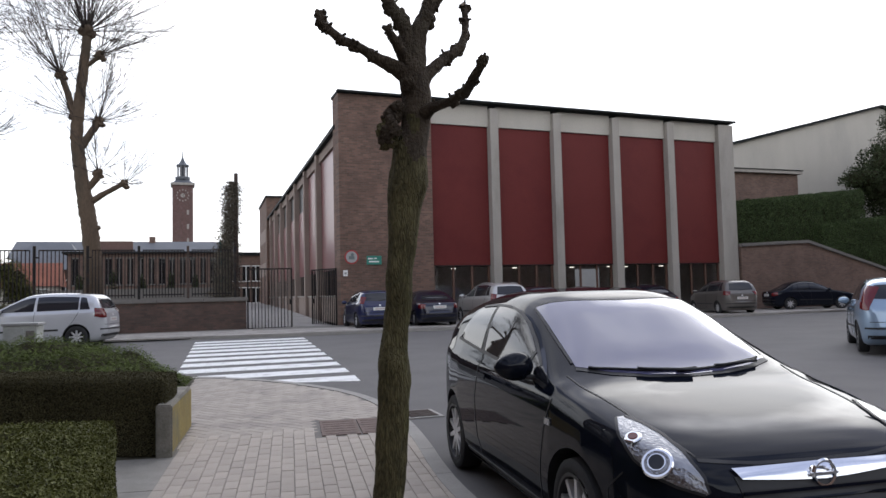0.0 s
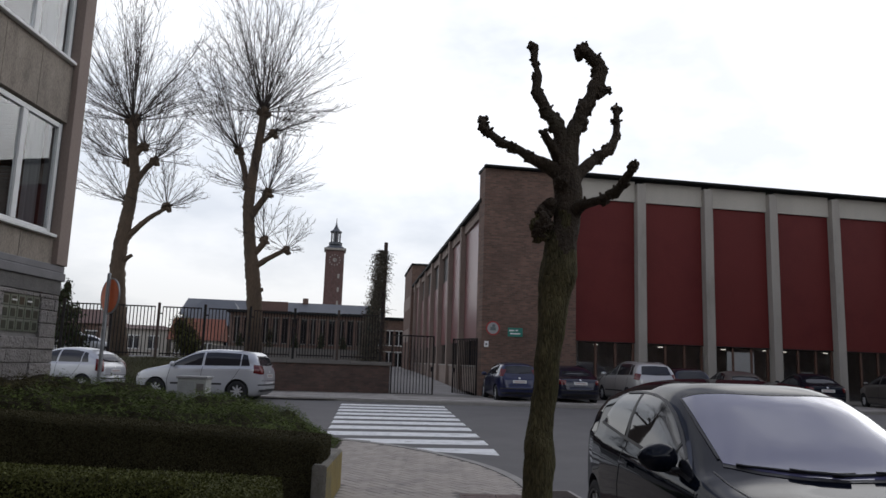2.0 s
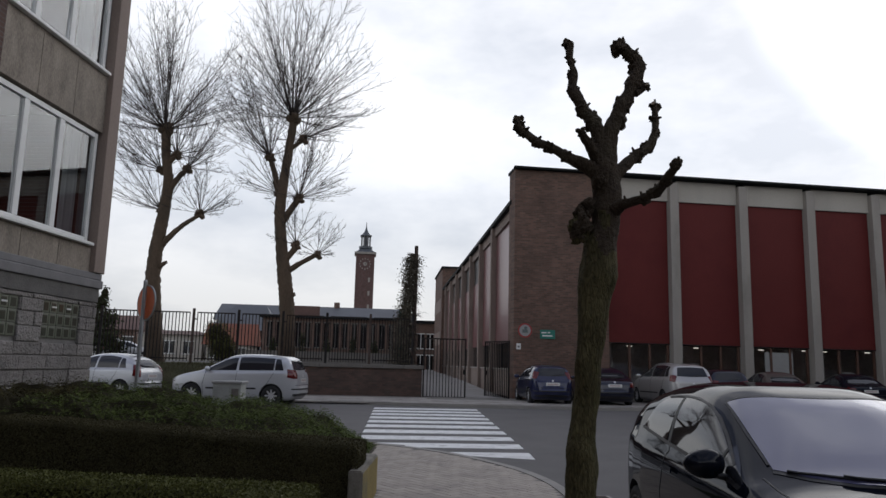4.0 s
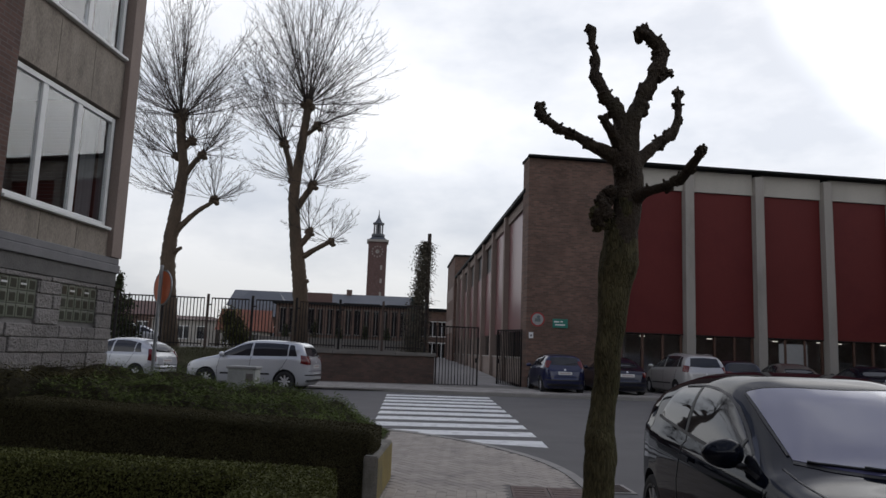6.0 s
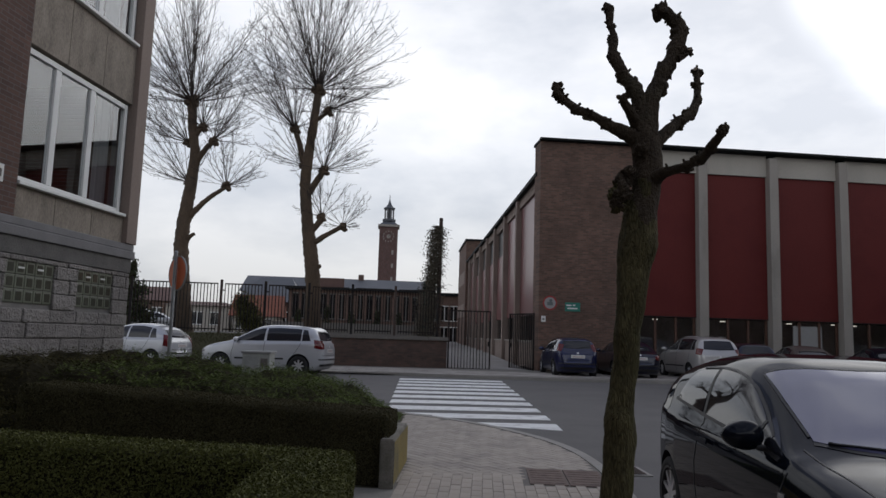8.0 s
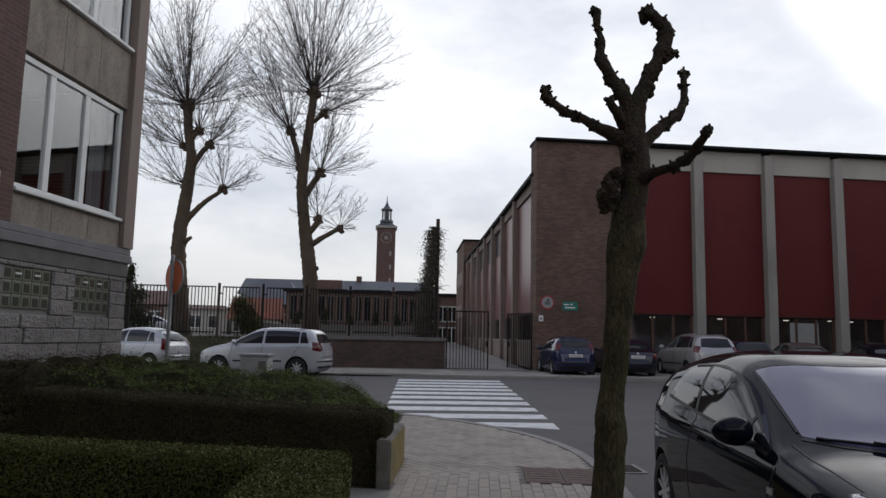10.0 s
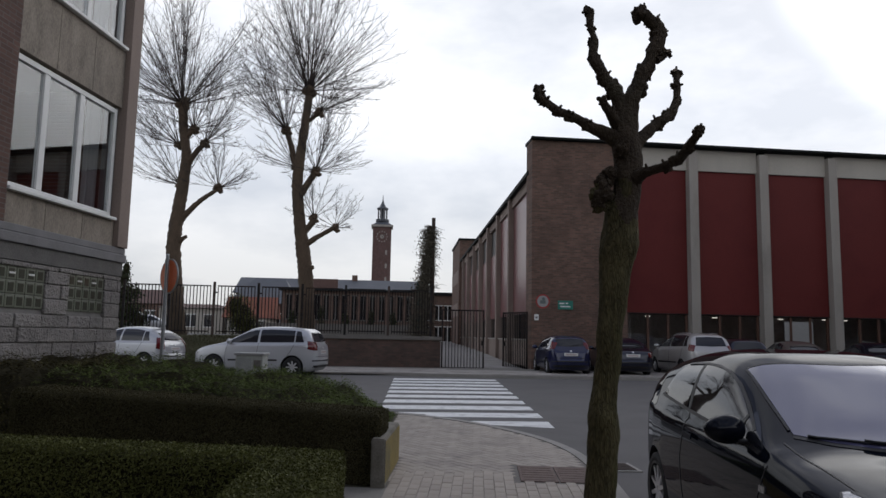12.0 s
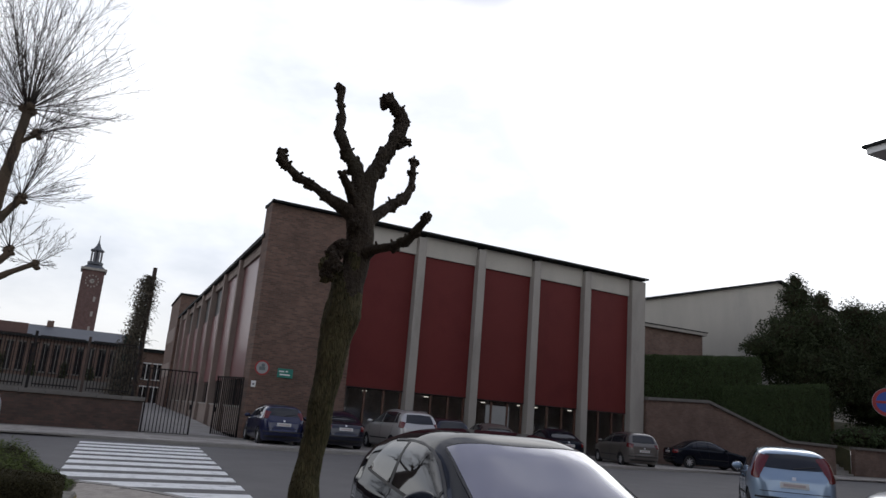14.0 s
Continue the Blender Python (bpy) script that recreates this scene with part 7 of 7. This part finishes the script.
def clock_tower():
    t = thing("clock_tower", (1.62, 330, 0), 0, "tall brick clock tower with a grey lantern and spire", "tower")
    hw = 4.15
    part("shaft", box(-hw, -hw, 0, hw, hw, 49.6), TOWER_BRICK, t)
    part("cornice", box(-hw - 0.7, -hw - 0.7, 49.6, hw + 0.7, hw + 0.7, 50.6, 0.1), CONCRETE, t, "stone cornice")
    v = bmesh.new()
    bmesh.ops.create_cone(v, cap_ends=True, segments=4, radius1=6.0, radius2=3.0, depth=1.8, matrix=Matrix.Translation((0, 0, 51.5)) @ Matrix.Rotation(math.pi / 4, 4, "Z"))
    part("roof", v, SLATE, t)
    part("balustrade", lathe_up([(2.9, 52.4), (3.2, 52.6), (3.2, 53.5), (2.8, 53.6)], 8), SLATE, t)
    for k in range(8):
        a = math.pi / 4 * k + 0.39
        part("lantern_post", box(2.0 * math.cos(a) - 0.36, 2.0 * math.sin(a) - 0.36, 53.4, 2.0 * math.cos(a) + 0.36, 2.0 * math.sin(a) + 0.36, 58.4), BLUESTONE, t)
    part("lantern_core", lathe_up([(1.3, 53.2), (1.3, 58.5)], 8), SLATE, t)
    part("lantern_roof", lathe_up([(2.7, 58.2), (2.8, 58.7), (1.7, 59.3), (1.0, 60.4), (0.5, 61.6), (0.22, 62.8), (0.12, 65.0)], 8), SLATE, t)
    for k in range(12):
        a = 2 * math.pi * k / 12
        part("hour_mark", box(2.35 * math.cos(a) - 0.22, -hw - 0.16, 45.2 + 2.35 * math.sin(a) - 0.3, 2.35 * math.cos(a) + 0.22, -hw - 0.01, 45.2 + 2.35 * math.sin(a) + 0.3), CONCRETE, t)
    hand = bmesh.new()
    for a, l in ((0.9, 1.8), (2.4, 1.3)):
        b2 = upright([(-0.16, 0), (0.16, 0), (0.10, l), (-0.10, l)], -hw - 0.22, -hw - 0.17)
        bmesh.ops.rotate(b2, verts=b2.verts, cent=(0, 0, 0), matrix=Matrix.Rotation(a, 3, "Y"))
        bmesh.ops.translate(b2, verts=b2.verts, vec=(0, 0, 45.2))
        tmp = bpy.data.meshes.new("tmp")
        b2.to_mesh(tmp)
        b2.free()
        hand.from_mesh(tmp)
    part("clock_hand", hand, OLD_COPING, t)
    part("clock_hub", disc(0.9, -hw - 0.14, -hw - 0.02, (0, 0, 45.2), 20), CONCRETE, t)
    for z in (25.0, 31.0, 37.0):
        part("slit_window", box(1.6, -hw - 0.1, z, 2.5, -hw + 0.1, z + 2.0), CONCRETE, t)


def lathe_up(profile, n, bm=None):
    bm = bm or bmesh.new()
    rings = [[bm.verts.new((r * math.cos(2 * math.pi * (k + 0.5) / n), r * math.sin(2 * math.pi * (k + 0.5) / n), z)) for k in range(n)] for r, z in profile]
    for a, b in zip(rings, rings[1:]):
        for k in range(n):
            bm.faces.new((a[k], a[(k + 1) % n], b[(k + 1) % n], b[k]))
    bm.faces.new(rings[0][::-1])
    bm.faces.new(rings[-1])
    return bm


clock_tower()

VAN_WHITE = paint("white_van_paint", (0.70, 0.70, 0.69))
small_car("white_van", (-21.0, 66.0, 1.2), 8, VAN, VAN_WHITE, "white panel van parked in the yard", (-1.5, 1.5), (-2.2, 0.45, 1.55), (0.9, 1.3), glazed=False)
small_car("yard_car", (-18.0, 62.0, 1.2), 10, FIVE_DOOR, SILVER, "pale car parked in the yard", (-1.227, 1.227), (-1.56, -0.16, 0.82), (0.80, 1.06))


# ---- slope beside the hall ----
def hillside():
    w = thing("retaining_wall", (0, 0, 0), 0, "brown brick retaining wall that steps down along the slope", "wall")
    pts = [(28.62, 3.42), (33.2, 3.62), (39.8, 1.80), (44.2, 1.74)]
    outline = [(28.62, -0.2)] + pts + [(44.2, -0.2)]
    part("brickwork", upright(outline, 31.75, 32.05), WARM_BRICK, w)
    for (xa, za), (xb, zb) in zip(pts, pts[1:]):
        part("coping", upright([(xa - 0.02, za + 0.004), (xb, zb + 0.004), (xb, zb + 0.17), (xa - 0.02, za + 0.17)], 31.62, 32.1), OLD_COPING, w)
    w2 = thing("low_wall", (0, 0, 0), 0, "low brick wall beside the steps", "wall")
    part("brickwork", box(46.105, 31.75, -0.2, 62, 32.05, 1.75), WARM_BRICK, w2)
    part("coping", box(46.1, 31.62, 1.752, 62, 32.1, 1.90), OLD_COPING, w2)
    st = thing("steps", (0, 0, 0), 0, "concrete garden steps up the slope", "stairs")
    for i in range(9):
        part("step", box(44.25, 31.9 + i * 0.33, -0.2, 46.1, 32.24 + i * 0.33, 0.20 + i * 0.18), KERB, st)
    # the ground behind
    bm = bmesh.new()
    grid = []
    for y in (32.06, 33.5, 36.0, 40.0, 46.0, 60.0):
        row = []
        for x in (28.05, 33.2, 36.5, 39.8, 44.2, 44.26, 46.09, 46.10, 62.0, 90.0):
            low = np.interp(x, [28, 33.2, 39.8, 44.2, 62], [3.3, 3.5, 1.7, 1.65, 1.65])
            z = low + (y - 32.06) * (0.30 if y < 40 else 0.22) * (1.0 if x > 34 else 0.3)
            if 44.25 < x < 46.095 and y < 37:
                z = min(z, (y - 32.06) * 0.52 - 0.05)
            row.append(bm.verts.new((x, y, min(z, 6.0))))
        grid.append(row)
    for a, b in zip(grid, grid[1:]):
        for i in range(9):
            bm.faces.new((a[i], a[i + 1], b[i + 1], b[i]))
    tagged(mesh_object("hill_ground", bm, GRASS), "dark grassy slope beside the hall", "ground", kind="structure")


hillside()
hedge("laurel_hedge", [(29.4, 33.0), (39.2, 33.0), (39.2, 34.8), (29.4, 34.8)], lambda x, y: 6.05 + 0.095 * (x - 29.4), LEAF_BANK, 0.075, 1200, 41, "tall dark clipped hedge above the retaining wall", "hedges on the slope", base=lambda x, y: 3.3, soft=0.4)
hedge("laurel_hedge", [(35.0, 32.3), (44.6, 32.3), (44.6, 33.0), (35.0, 33.0)], lambda x, y: 4.75 + 0.105 * (x - 35.0), LEAF_BANK, 0.075, 1200, 42, "lower dark clipped hedge that follows the slope", "hedges on the slope", base=lambda x, y: float(np.interp(x, [33.2, 39.8, 44.2, 62], [3.4, 1.8, 1.7, 1.6])), soft=0.3)


def hill_buildings():
    b = thing("brick_annex", (0, 0, 0), 0, "low brick annex behind the hall", "building")
    part("wall", box(28.3, 38.6, 2.5, 39.9, 43.1, 8.75), WARM_BRICK, b)
    part("roof_edge", box(28.0, 38.3, 8.752, 40.05, 43.1, 8.95), CONCRETE, b, "pale roof edge")
    part("roof_cap", box(28.0, 38.25, 8.952, 40.1, 43.1, 9.01), ROOF_EDGE, b)
    g = thing("white_gabled_hall", (0, 0, 0), 0, "pale rendered hall with a low-pitched dark roof", "building")
    outline = [(28.5, 2.0), (28.5, 9.15), (53.6, 15.4), (80.0, 9.6), (80.0, 2.0)]
    part("wall", upright(outline, 43.2, 43.6), WHITE_RENDER, g)
    for (xa, za), (xb, zb) in (((28.5, 9.15), (53.6, 15.4)), ((53.6, 15.4), (80.0, 9.6))):
        part("roof", upright([(xa, za + 0.004), (xb, zb + 0.004), (xb, zb + 0.20), (xa, za + 0.20)], 42.9, 70), ROOF_EDGE, g)


hill_buildings()
leafy("dark_pine", (46.2, 36.0, 3.0), [(0, 0, 4.2, 3.0, 2.2), (-1.6, 0, 4.6, 1.9, 1.5), (1.0, 0, 7.3, 2.4, 1.8), (-0.8, 0, 6.4, 2.2, 1.6), (0.3, 0, 9.2, 1.5, 1.4), (0.2, 0, 10.3, 0.7, 0.9), (-3.4, 0, 5.2, 1.5, 1.0), (2.8, 0, 5.2, 2.4, 2.0), (0.5, 0, 1.6, 2.6, 1.6)], LEAF_DARK, 0.16, 42000, 71, "broad dark pine on the slope", "tree", 9.0, "conifers on the slope")
leafy("dark_pine", (50.6, 36.5, 3.0), [(0, 0, 4.0, 3.2, 2.6), (-0.6, 0, 7.4, 1.9, 1.7), (-0.7, 0, 9.4, 0.9, 1.1), (2.6, 0, 6.2, 2.6, 2.2), (5.0, 0, 7.6, 2.6, 2.2), (3.2, 0, 8.8, 1.7, 1.5), (7.2, 0, 6.2, 2.8, 2.4), (3.6, 0, 3.0, 3.2, 2.2)], LEAF_DARK, 0.16, 42000, 72, "dark pine beside the slope steps", "tree", 8.5, "conifers on the slope")
leafy("dark_pine", (57.0, 37.0, 3.0), [(0, 0, 3.6, 3.4, 2.6), (2.6, 0, 6.4, 3.0, 2.4), (-0.6, 0, 7.8, 2.4, 2.0), (5.4, 0, 5.0, 3.4, 2.6), (4.6, 0, 8.8, 2.2, 1.9), (1.6, 0, 9.2, 1.8, 1.6), (0.6, 0, 1.6, 3.4, 1.6)], LEAF_DARK, 0.16, 42000, 74, "spreading dark pine behind the low wall", "tree", 8.0, "conifers on the slope")
leafy("low_shrub", (48.5, 33.2, 2.0), [(0, 0, 0.6, 1.4, 0.8), (2.2, 0, 0.7, 1.5, 0.9), (-1.6, 0, 0.4, 0.9, 0.6), (5.0, 0, 0.6, 1.8, 0.9)], LEAF_BANK, 0.2, 3500, 73, "low shrubs on the slope by the steps")


# ---- signs and street furniture ----
def round_sign(at, turn, z, r, faces, label, height, pole_y=0.04):
    s = thing("road_sign", at, turn, label, "sign")
    part("pole", tube([(0, pole_y, -0.2), (0, pole_y, height)], [0.03, 0.03], 12), GREY_STEEL, s)
    part("pole_cap", tube([(0, pole_y, height), (0, pole_y, height + 0.02)], [0.032, 0.02], 12), GREY_STEEL, s)
    part("rim", disc(r, -0.012, 0.008, (0, 0, z), 40), GREY_STEEL, s)
    for n, (nm, rr, mat) in enumerate(faces):
        part(nm, disc(rr, -0.012 - 0.003 * (n + 1), -0.0125 - 0.003 * n, (0, 0, z), 40), mat, s)
    return s


round_sign((-3.14, 13.0, 0.05), -47, 2.27, 0.29, [("pale_rim", 0.295, DULL_WHITE), ("face", 0.27, SIGN_ORANGE)], "round orange-red traffic sign on a grey pole", 2.62, -0.055)
np_sign = round_sign((18.45, 11.95, 0.0), -60, 2.74, 0.35, [("red_rim", 0.34, SIGN_RED), ("blue_face", 0.26, SIGN_BLUE)], "round blue and red no-parking sign on a pole", 3.15)
part("bar", box(-0.25, -0.03, 2.71, 0.25, -0.024, 2.77), SIGN_RED, np_sign)
np_sign.children[-1].matrix_basis = Matrix.Translation((0, 0, 2.74)) @ Matrix.Rotation(radians(45), 4, "Y") @ Matrix.Translation((0, 0, -2.74))

wall_sign = thing("round_wall_sign", (7.39, 31.28, 2.97), 0, "round white sign with a red rim on the brick wall", "sign")
part("rim", disc(0.31, -0.03, -0.003, (0, 0, 0), 40), SIGN_RED, wall_sign)
part("face", disc(0.245, -0.036, -0.031, (0, 0, 0), 40), DULL_WHITE, wall_sign)
part("symbol", box(-0.12, -0.041, -0.10, 0.12, -0.037, 0.04, 0.001), material("sign_grey", (0.12, 0.14, 0.14), 0.6), wall_sign)
part("symbol", disc(0.07, -0.041, -0.037, (0.03, 0, 0.10), 20), material("sign_grey_2", (0.12, 0.14, 0.14), 0.6), wall_sign)
green = thing("green_wall_sign", (8.05, 31.28, 2.64), 0, "green sign with pale lettering bars on the brick wall", "sign")
part("board", box(0, -0.03, 0, 0.66, -0.003, 0.38, 0.006), SIGN_GREEN, green)
for x, z, l in ((0.06, 0.23, 0.22), (0.34, 0.24, 0.10), (0.10, 0.10, 0.44)):
    part("lettering_bar", box(x, -0.035, z, x + l, -0.031, z + 0.055), WHITE_PAINT, green)
white_box = thing("wall_box", (7.02, 31.28, 2.16), 0, "small white notice beside the gate", "sign")
part("board", box(0, -0.03, 0, 0.19, -0.003, 0.25, 0.004), WHITE_PAINT, white_box)
part("mark", box(0.05, -0.034, 0.07, 0.14, -0.031, 0.16), material("notice_mark", (0.2, 0.2, 0.2), 0.7), white_box)


def cabinet():
    c = thing("utility_cabinet", (-2.55, 17.5, 0.0), -8, "weathered pale grey street cabinet", "cabinet")
    part("body", box(-0.22, -0.22, -0.1, 0.40, 0.20, 0.90, 0.012), material("cabinet_grey", (0.36, 0.37, 0.34), 0.7, dirt=(0.2, 0.2, 0.17)), c)
    part("lid", box(-0.25, -0.25, 0.902, 0.43, 0.23, 0.96, 0.014), DULL_WHITE, c)
    part("door", box(-0.18, -0.235, 0.05, 0.16, -0.222, 0.85, 0.004), material("cabinet_door", (0.32, 0.33, 0.31), 0.7), c)
    part("notice", box(0.20, -0.232, 0.62, 0.36, -0.222, 0.80), ROOM_DARK, c)


cabinet()


def drain():
    d = thing("street_drain", (3.17, 9.08, road_z(9.08)), -2, "iron street drain grate in the gutter", "drain")
    part("frame", box(-0.22, -0.28, -0.05, 0.22, 0.28, 0.008), KERB, d)
    # flat black plate stands in for the shaded pit below the bars
    part("well", box(-0.17, -0.23, 0.0, 0.17, 0.23, 0.010), CAR_TRIM, d)
    b = part("grate_bar", box(-0.165, -0.012, 0.008, 0.165, 0.012, 0.016), RUST_METAL, d)
    b.matrix_basis = pose(0, -0.2, 0)
    for i in range(1, 9):
        shared("grate_bar", b.data, d, (0, -0.2 + 0.05 * i, 0))


drain()

cover_mat = material("rust_cover", (0.155, 0.108, 0.090), 0.85, var=0.35, scale=12, fine=60, bump=0.3, dirt=(0.10, 0.09, 0.08), dirt_scale=5)
cover = thing("manhole_cover", (1.82, 8.0, 0), 0, "rusty double inspection cover set in the pavement", "cover")
c0 = Vector((1.80, 7.92, 0))
for k in range(2):
    o = c0 + ACROSS * (0.395 * k)
    q = [o, o + ACROSS * 0.38, o + ACROSS * 0.38 + ALONG * 0.78, o + ALONG * 0.78]
    ob = mesh_object("lid", prism([(v.x - 1.82, v.y - 8.0) for v in q], -0.1, lambda x, y: pave_z(0, y + 8.0) + 0.003), cover_mat)
    ob.parent = cover
    for r in range(6):
        p0 = o + ACROSS * 0.03 + ALONG * (0.06 + r * 0.118)
        qq = [p0, p0 + ACROSS * 0.32, p0 + ACROSS * 0.32 + ALONG * 0.05, p0 + ALONG * 0.05]
        rb = mesh_object("rib", prism([(v.x - 1.82, v.y - 8.0) for v in qq], -0.05, lambda x, y: pave_z(0, y + 8.0) + 0.006), cover_mat)
        rb.parent = cover


# ---- corner house, and three unseen houses added for the reflections ----
def street_house(name, at, turn, w, d, h, wall, label):
    s = thing(name, at, turn, label, "house")
    part("wall", box(0, 0, -0.3, w, d, h), wall, s)
    part("eave", box(-1.6, -1.2, h, w + 0.7, d + 1.2, h + 0.22), WHITE_PAINT, s)
    part("roof", box(-1.7, -1.3, h + 0.222, w + 0.8, d + 1.3, h + 0.31), ROOF_EDGE, s)
    return s


street_house("corner_house", (23.9, -6.0, 0), 0, 12, 19.4, 11.0, WARM_BRICK, "brick corner house with a wide white eave")
# out of view, added so the hall windows mirror brick instead of sky
street_house("side_street_house", (44.0, -26.0, 0), 0, 12.0, 47.5, 9.5, WARM_BRICK, "unseen plain brick row, added for the hall windows to mirror")
# out of view, added to give the black car's flank a dark reflection
street_house("neighbour_house", (-17.0, -15.4, 0), 0, 11.0, 19.3, 9.0, FLAT_BRICK, "unseen plain brick house added next to the flats")
# behind the viewer and never seen, added to darken what the car mirrors
street_house("terrace_house", (-16.0, -26.0, 0), 0, 50, 10.0, 8.0, WARM_BRICK, "unseen plain brick terrace, added to darken reflections")


# ---- paving stones, last ----
def chamfered(w, l):
    bm = box(0.002, 0.002, -0.05, w - 0.002, l - 0.002, 0.0)
    top = [e for e in bm.edges if all(v.co.z > -0.01 for v in e.verts)]
    bmesh.ops.bevel(bm, geom=top, offset=0.004, segments=1, affect="EDGES")
    return bm


def on_pavement(x, y):
    poly = back_edge + INNER
    c = False
    for (ax, ay), (bx, by) in zip(poly, poly[1:] + poly[:1]):
        if (ay > y) != (by > y) and x < (bx - ax) * (y - ay) / (by - ay) + ax:
            c = not c
    return c


def on_cover(p):
    d = Vector((p.x, p.y, 0)) - c0
    return -0.02 < d.dot(ACROSS) < 0.80 and -0.02 < d.dot(ALONG) < 0.80


def slope_at(y):
    return math.atan2(pave_z(0, y + 0.2) - pave_z(0, y - 0.2), 0.4)


def pavers():
    """Stones in columns along the street, each column shifted by half a stone."""
    pave = bpy.data.objects["pavement"]
    L, W = 0.21, 0.102
    data = bpy.data.meshes.new("paver")
    bm = chamfered(W, L)
    bm.to_mesh(data)
    bm.free()
    data.materials.append(PAVER)
    rnd = random.Random(2)
    org = Vector((0.44, 7.6, 0))
    deg = -math.degrees(STREET)
    for i in range(-2, 24):
        for j in range(-9, 5):
            p = org + ACROSS * (0.01 + i * W) + ALONG * ((j + (0.5 if i % 2 else 0)) * L)
            corners = [p, p + ACROSS * W, p + ALONG * L, p + ACROSS * W + ALONG * L]
            mid = p + ACROSS * W / 2 + ALONG * L / 2
            if mid.y > 8.35 or sum(on_pavement(c.x, c.y) for c in corners) < 2 or on_cover(mid):
                continue
            ob = new("paver", data)
            ob.parent = pave
            ob.matrix_basis = Matrix.Translation((p.x, p.y, pave_z(p.x, p.y) + rnd.uniform(-0.002, 0.002))) @ Euler((slope_at(mid.y) + rnd.gauss(0, 0.003), rnd.gauss(0, 0.004), radians(deg + rnd.gauss(0, 0.25)))).to_matrix().to_4x4()


pavers()


def near_stones():
    """The same stones further back along the footway, joined into one mesh."""
    L, W = 0.21, 0.102
    rnd = random.Random(6)
    org = Vector((0.44, 7.6, 0))
    bm = chamfered(W, L)
    bm.verts.index_update()
    vs, fs = [v.co.copy() for v in bm.verts], [[v.index for v in f.verts] for f in bm.faces]
    bm.free()
    verts, faces = [], []
    for i in range(-4, 25):
        for j in range(-65, -9):
            p = org + ACROSS * (0.01 + i * W) + ALONG * ((j + (0.5 if i % 2 else 0)) * L)
            corners = [p, p + ACROSS * W, p + ALONG * L, p + ACROSS * W + ALONG * L]
            if sum(on_pavement(c.x, c.y) for c in corners) < 3:
                continue
            base, dz = len(verts), rnd.uniform(-0.002, 0.002)
            for v in vs:
                q = p + ACROSS * v.x + ALONG * v.y
                verts.append((q.x, q.y, pave_z(q.x, q.y) + v.z + dz))
            faces += [[base + n for n in f] for f in fs]
    ob = raw("paver_rows", verts, faces, PAVER_SMALL)
    ob.parent = bpy.data.objects["pavement"]
    tagged(ob, "rows of grey paving stones", kind="stuff")


near_stones()


def joint_bed():
    """Sand that fills the joints almost to the top of the stones."""
    bm = bmesh.new()
    step = 0.07
    known = {}
    def vert(i, j):
        if (i, j) not in known:
            x, y = -0.4 + i * step, 4.6 + j * step
            known[i, j] = (bm.verts.new((x, y, pave_z(x, y) - 0.008)), on_pavement(x, y))
        return known[i, j]
    for i in range(46):
        for j in range(132):
            ends = [vert(i, j), vert(i + 1, j), vert(i + 1, j + 1), vert(i, j + 1)]
            if any(e[1] for e in ends):
                bm.faces.new([e[0] for e in ends])
    bmesh.ops.delete(bm, geom=[v for v in bm.verts if not v.link_faces], context="VERTS")
    ob = mesh_object("joint_sand", bm, JOINT)
    ob.parent = bpy.data.objects["pavement"]


joint_bed()


def corner_stones():
    """Small stones laid in herringbone on the corner, joined into one mesh."""
    b = 0.111
    rnd = random.Random(3)
    turn = radians(-math.degrees(STREET) + 45)
    e1 = Vector((math.cos(turn), math.sin(turn), 0))
    e2 = Vector((-e1.y, e1.x, 0))
    org = Vector((0.5, 9.0, 0))
    flat, tall = chamfered(2 * b, b), chamfered(b, 2 * b)
    shapes = []
    for bm in (flat, tall):
        bm.verts.index_update()
        shapes.append(([v.co.copy() for v in bm.verts], [[v.index for v in f.verts] for f in bm.faces]))
        bm.free()
    verts, faces = [], []
    for m in range(-60, 60):
        for k in range(-45, 45):
            u, w = m + 2 * k, m - 2 * k
            for kind, (du, dw) in enumerate(((0, 0), (0, 1))):
                o = org + e1 * ((u + du) * b) + e2 * ((w + dw) * b)
                size = (2 * b, b) if kind == 0 else (b, 2 * b)
                mid = o + e1 * size[0] / 2 + e2 * size[1] / 2
                if not (8.12 < mid.y < 14.5) or mid.x < -1.6 or on_cover(mid) or not on_pavement(mid.x, mid.y):
                    continue
                ends = [o, o + e1 * size[0], o + e2 * size[1], o + e1 * size[0] + e2 * size[1]]
                if sum(on_pavement(c.x, c.y) for c in ends) < 2:
                    continue
                base, dz = len(verts), rnd.uniform(-0.005, -0.003)
                vs, fs = shapes[kind]
                for v in vs:
                    q = o + e1 * v.x + e2 * v.y
                    verts.append((q.x, q.y, pave_z(q.x, q.y) + v.z + dz))
                faces += [[base + n for n in f] for f in fs]
    ob = raw("small_pavers", verts, faces, PAVER_SMALL)
    ob.parent = bpy.data.objects["pavement"]
    tagged(ob, "small grey stones laid in herringbone", kind="stuff")


corner_stones()
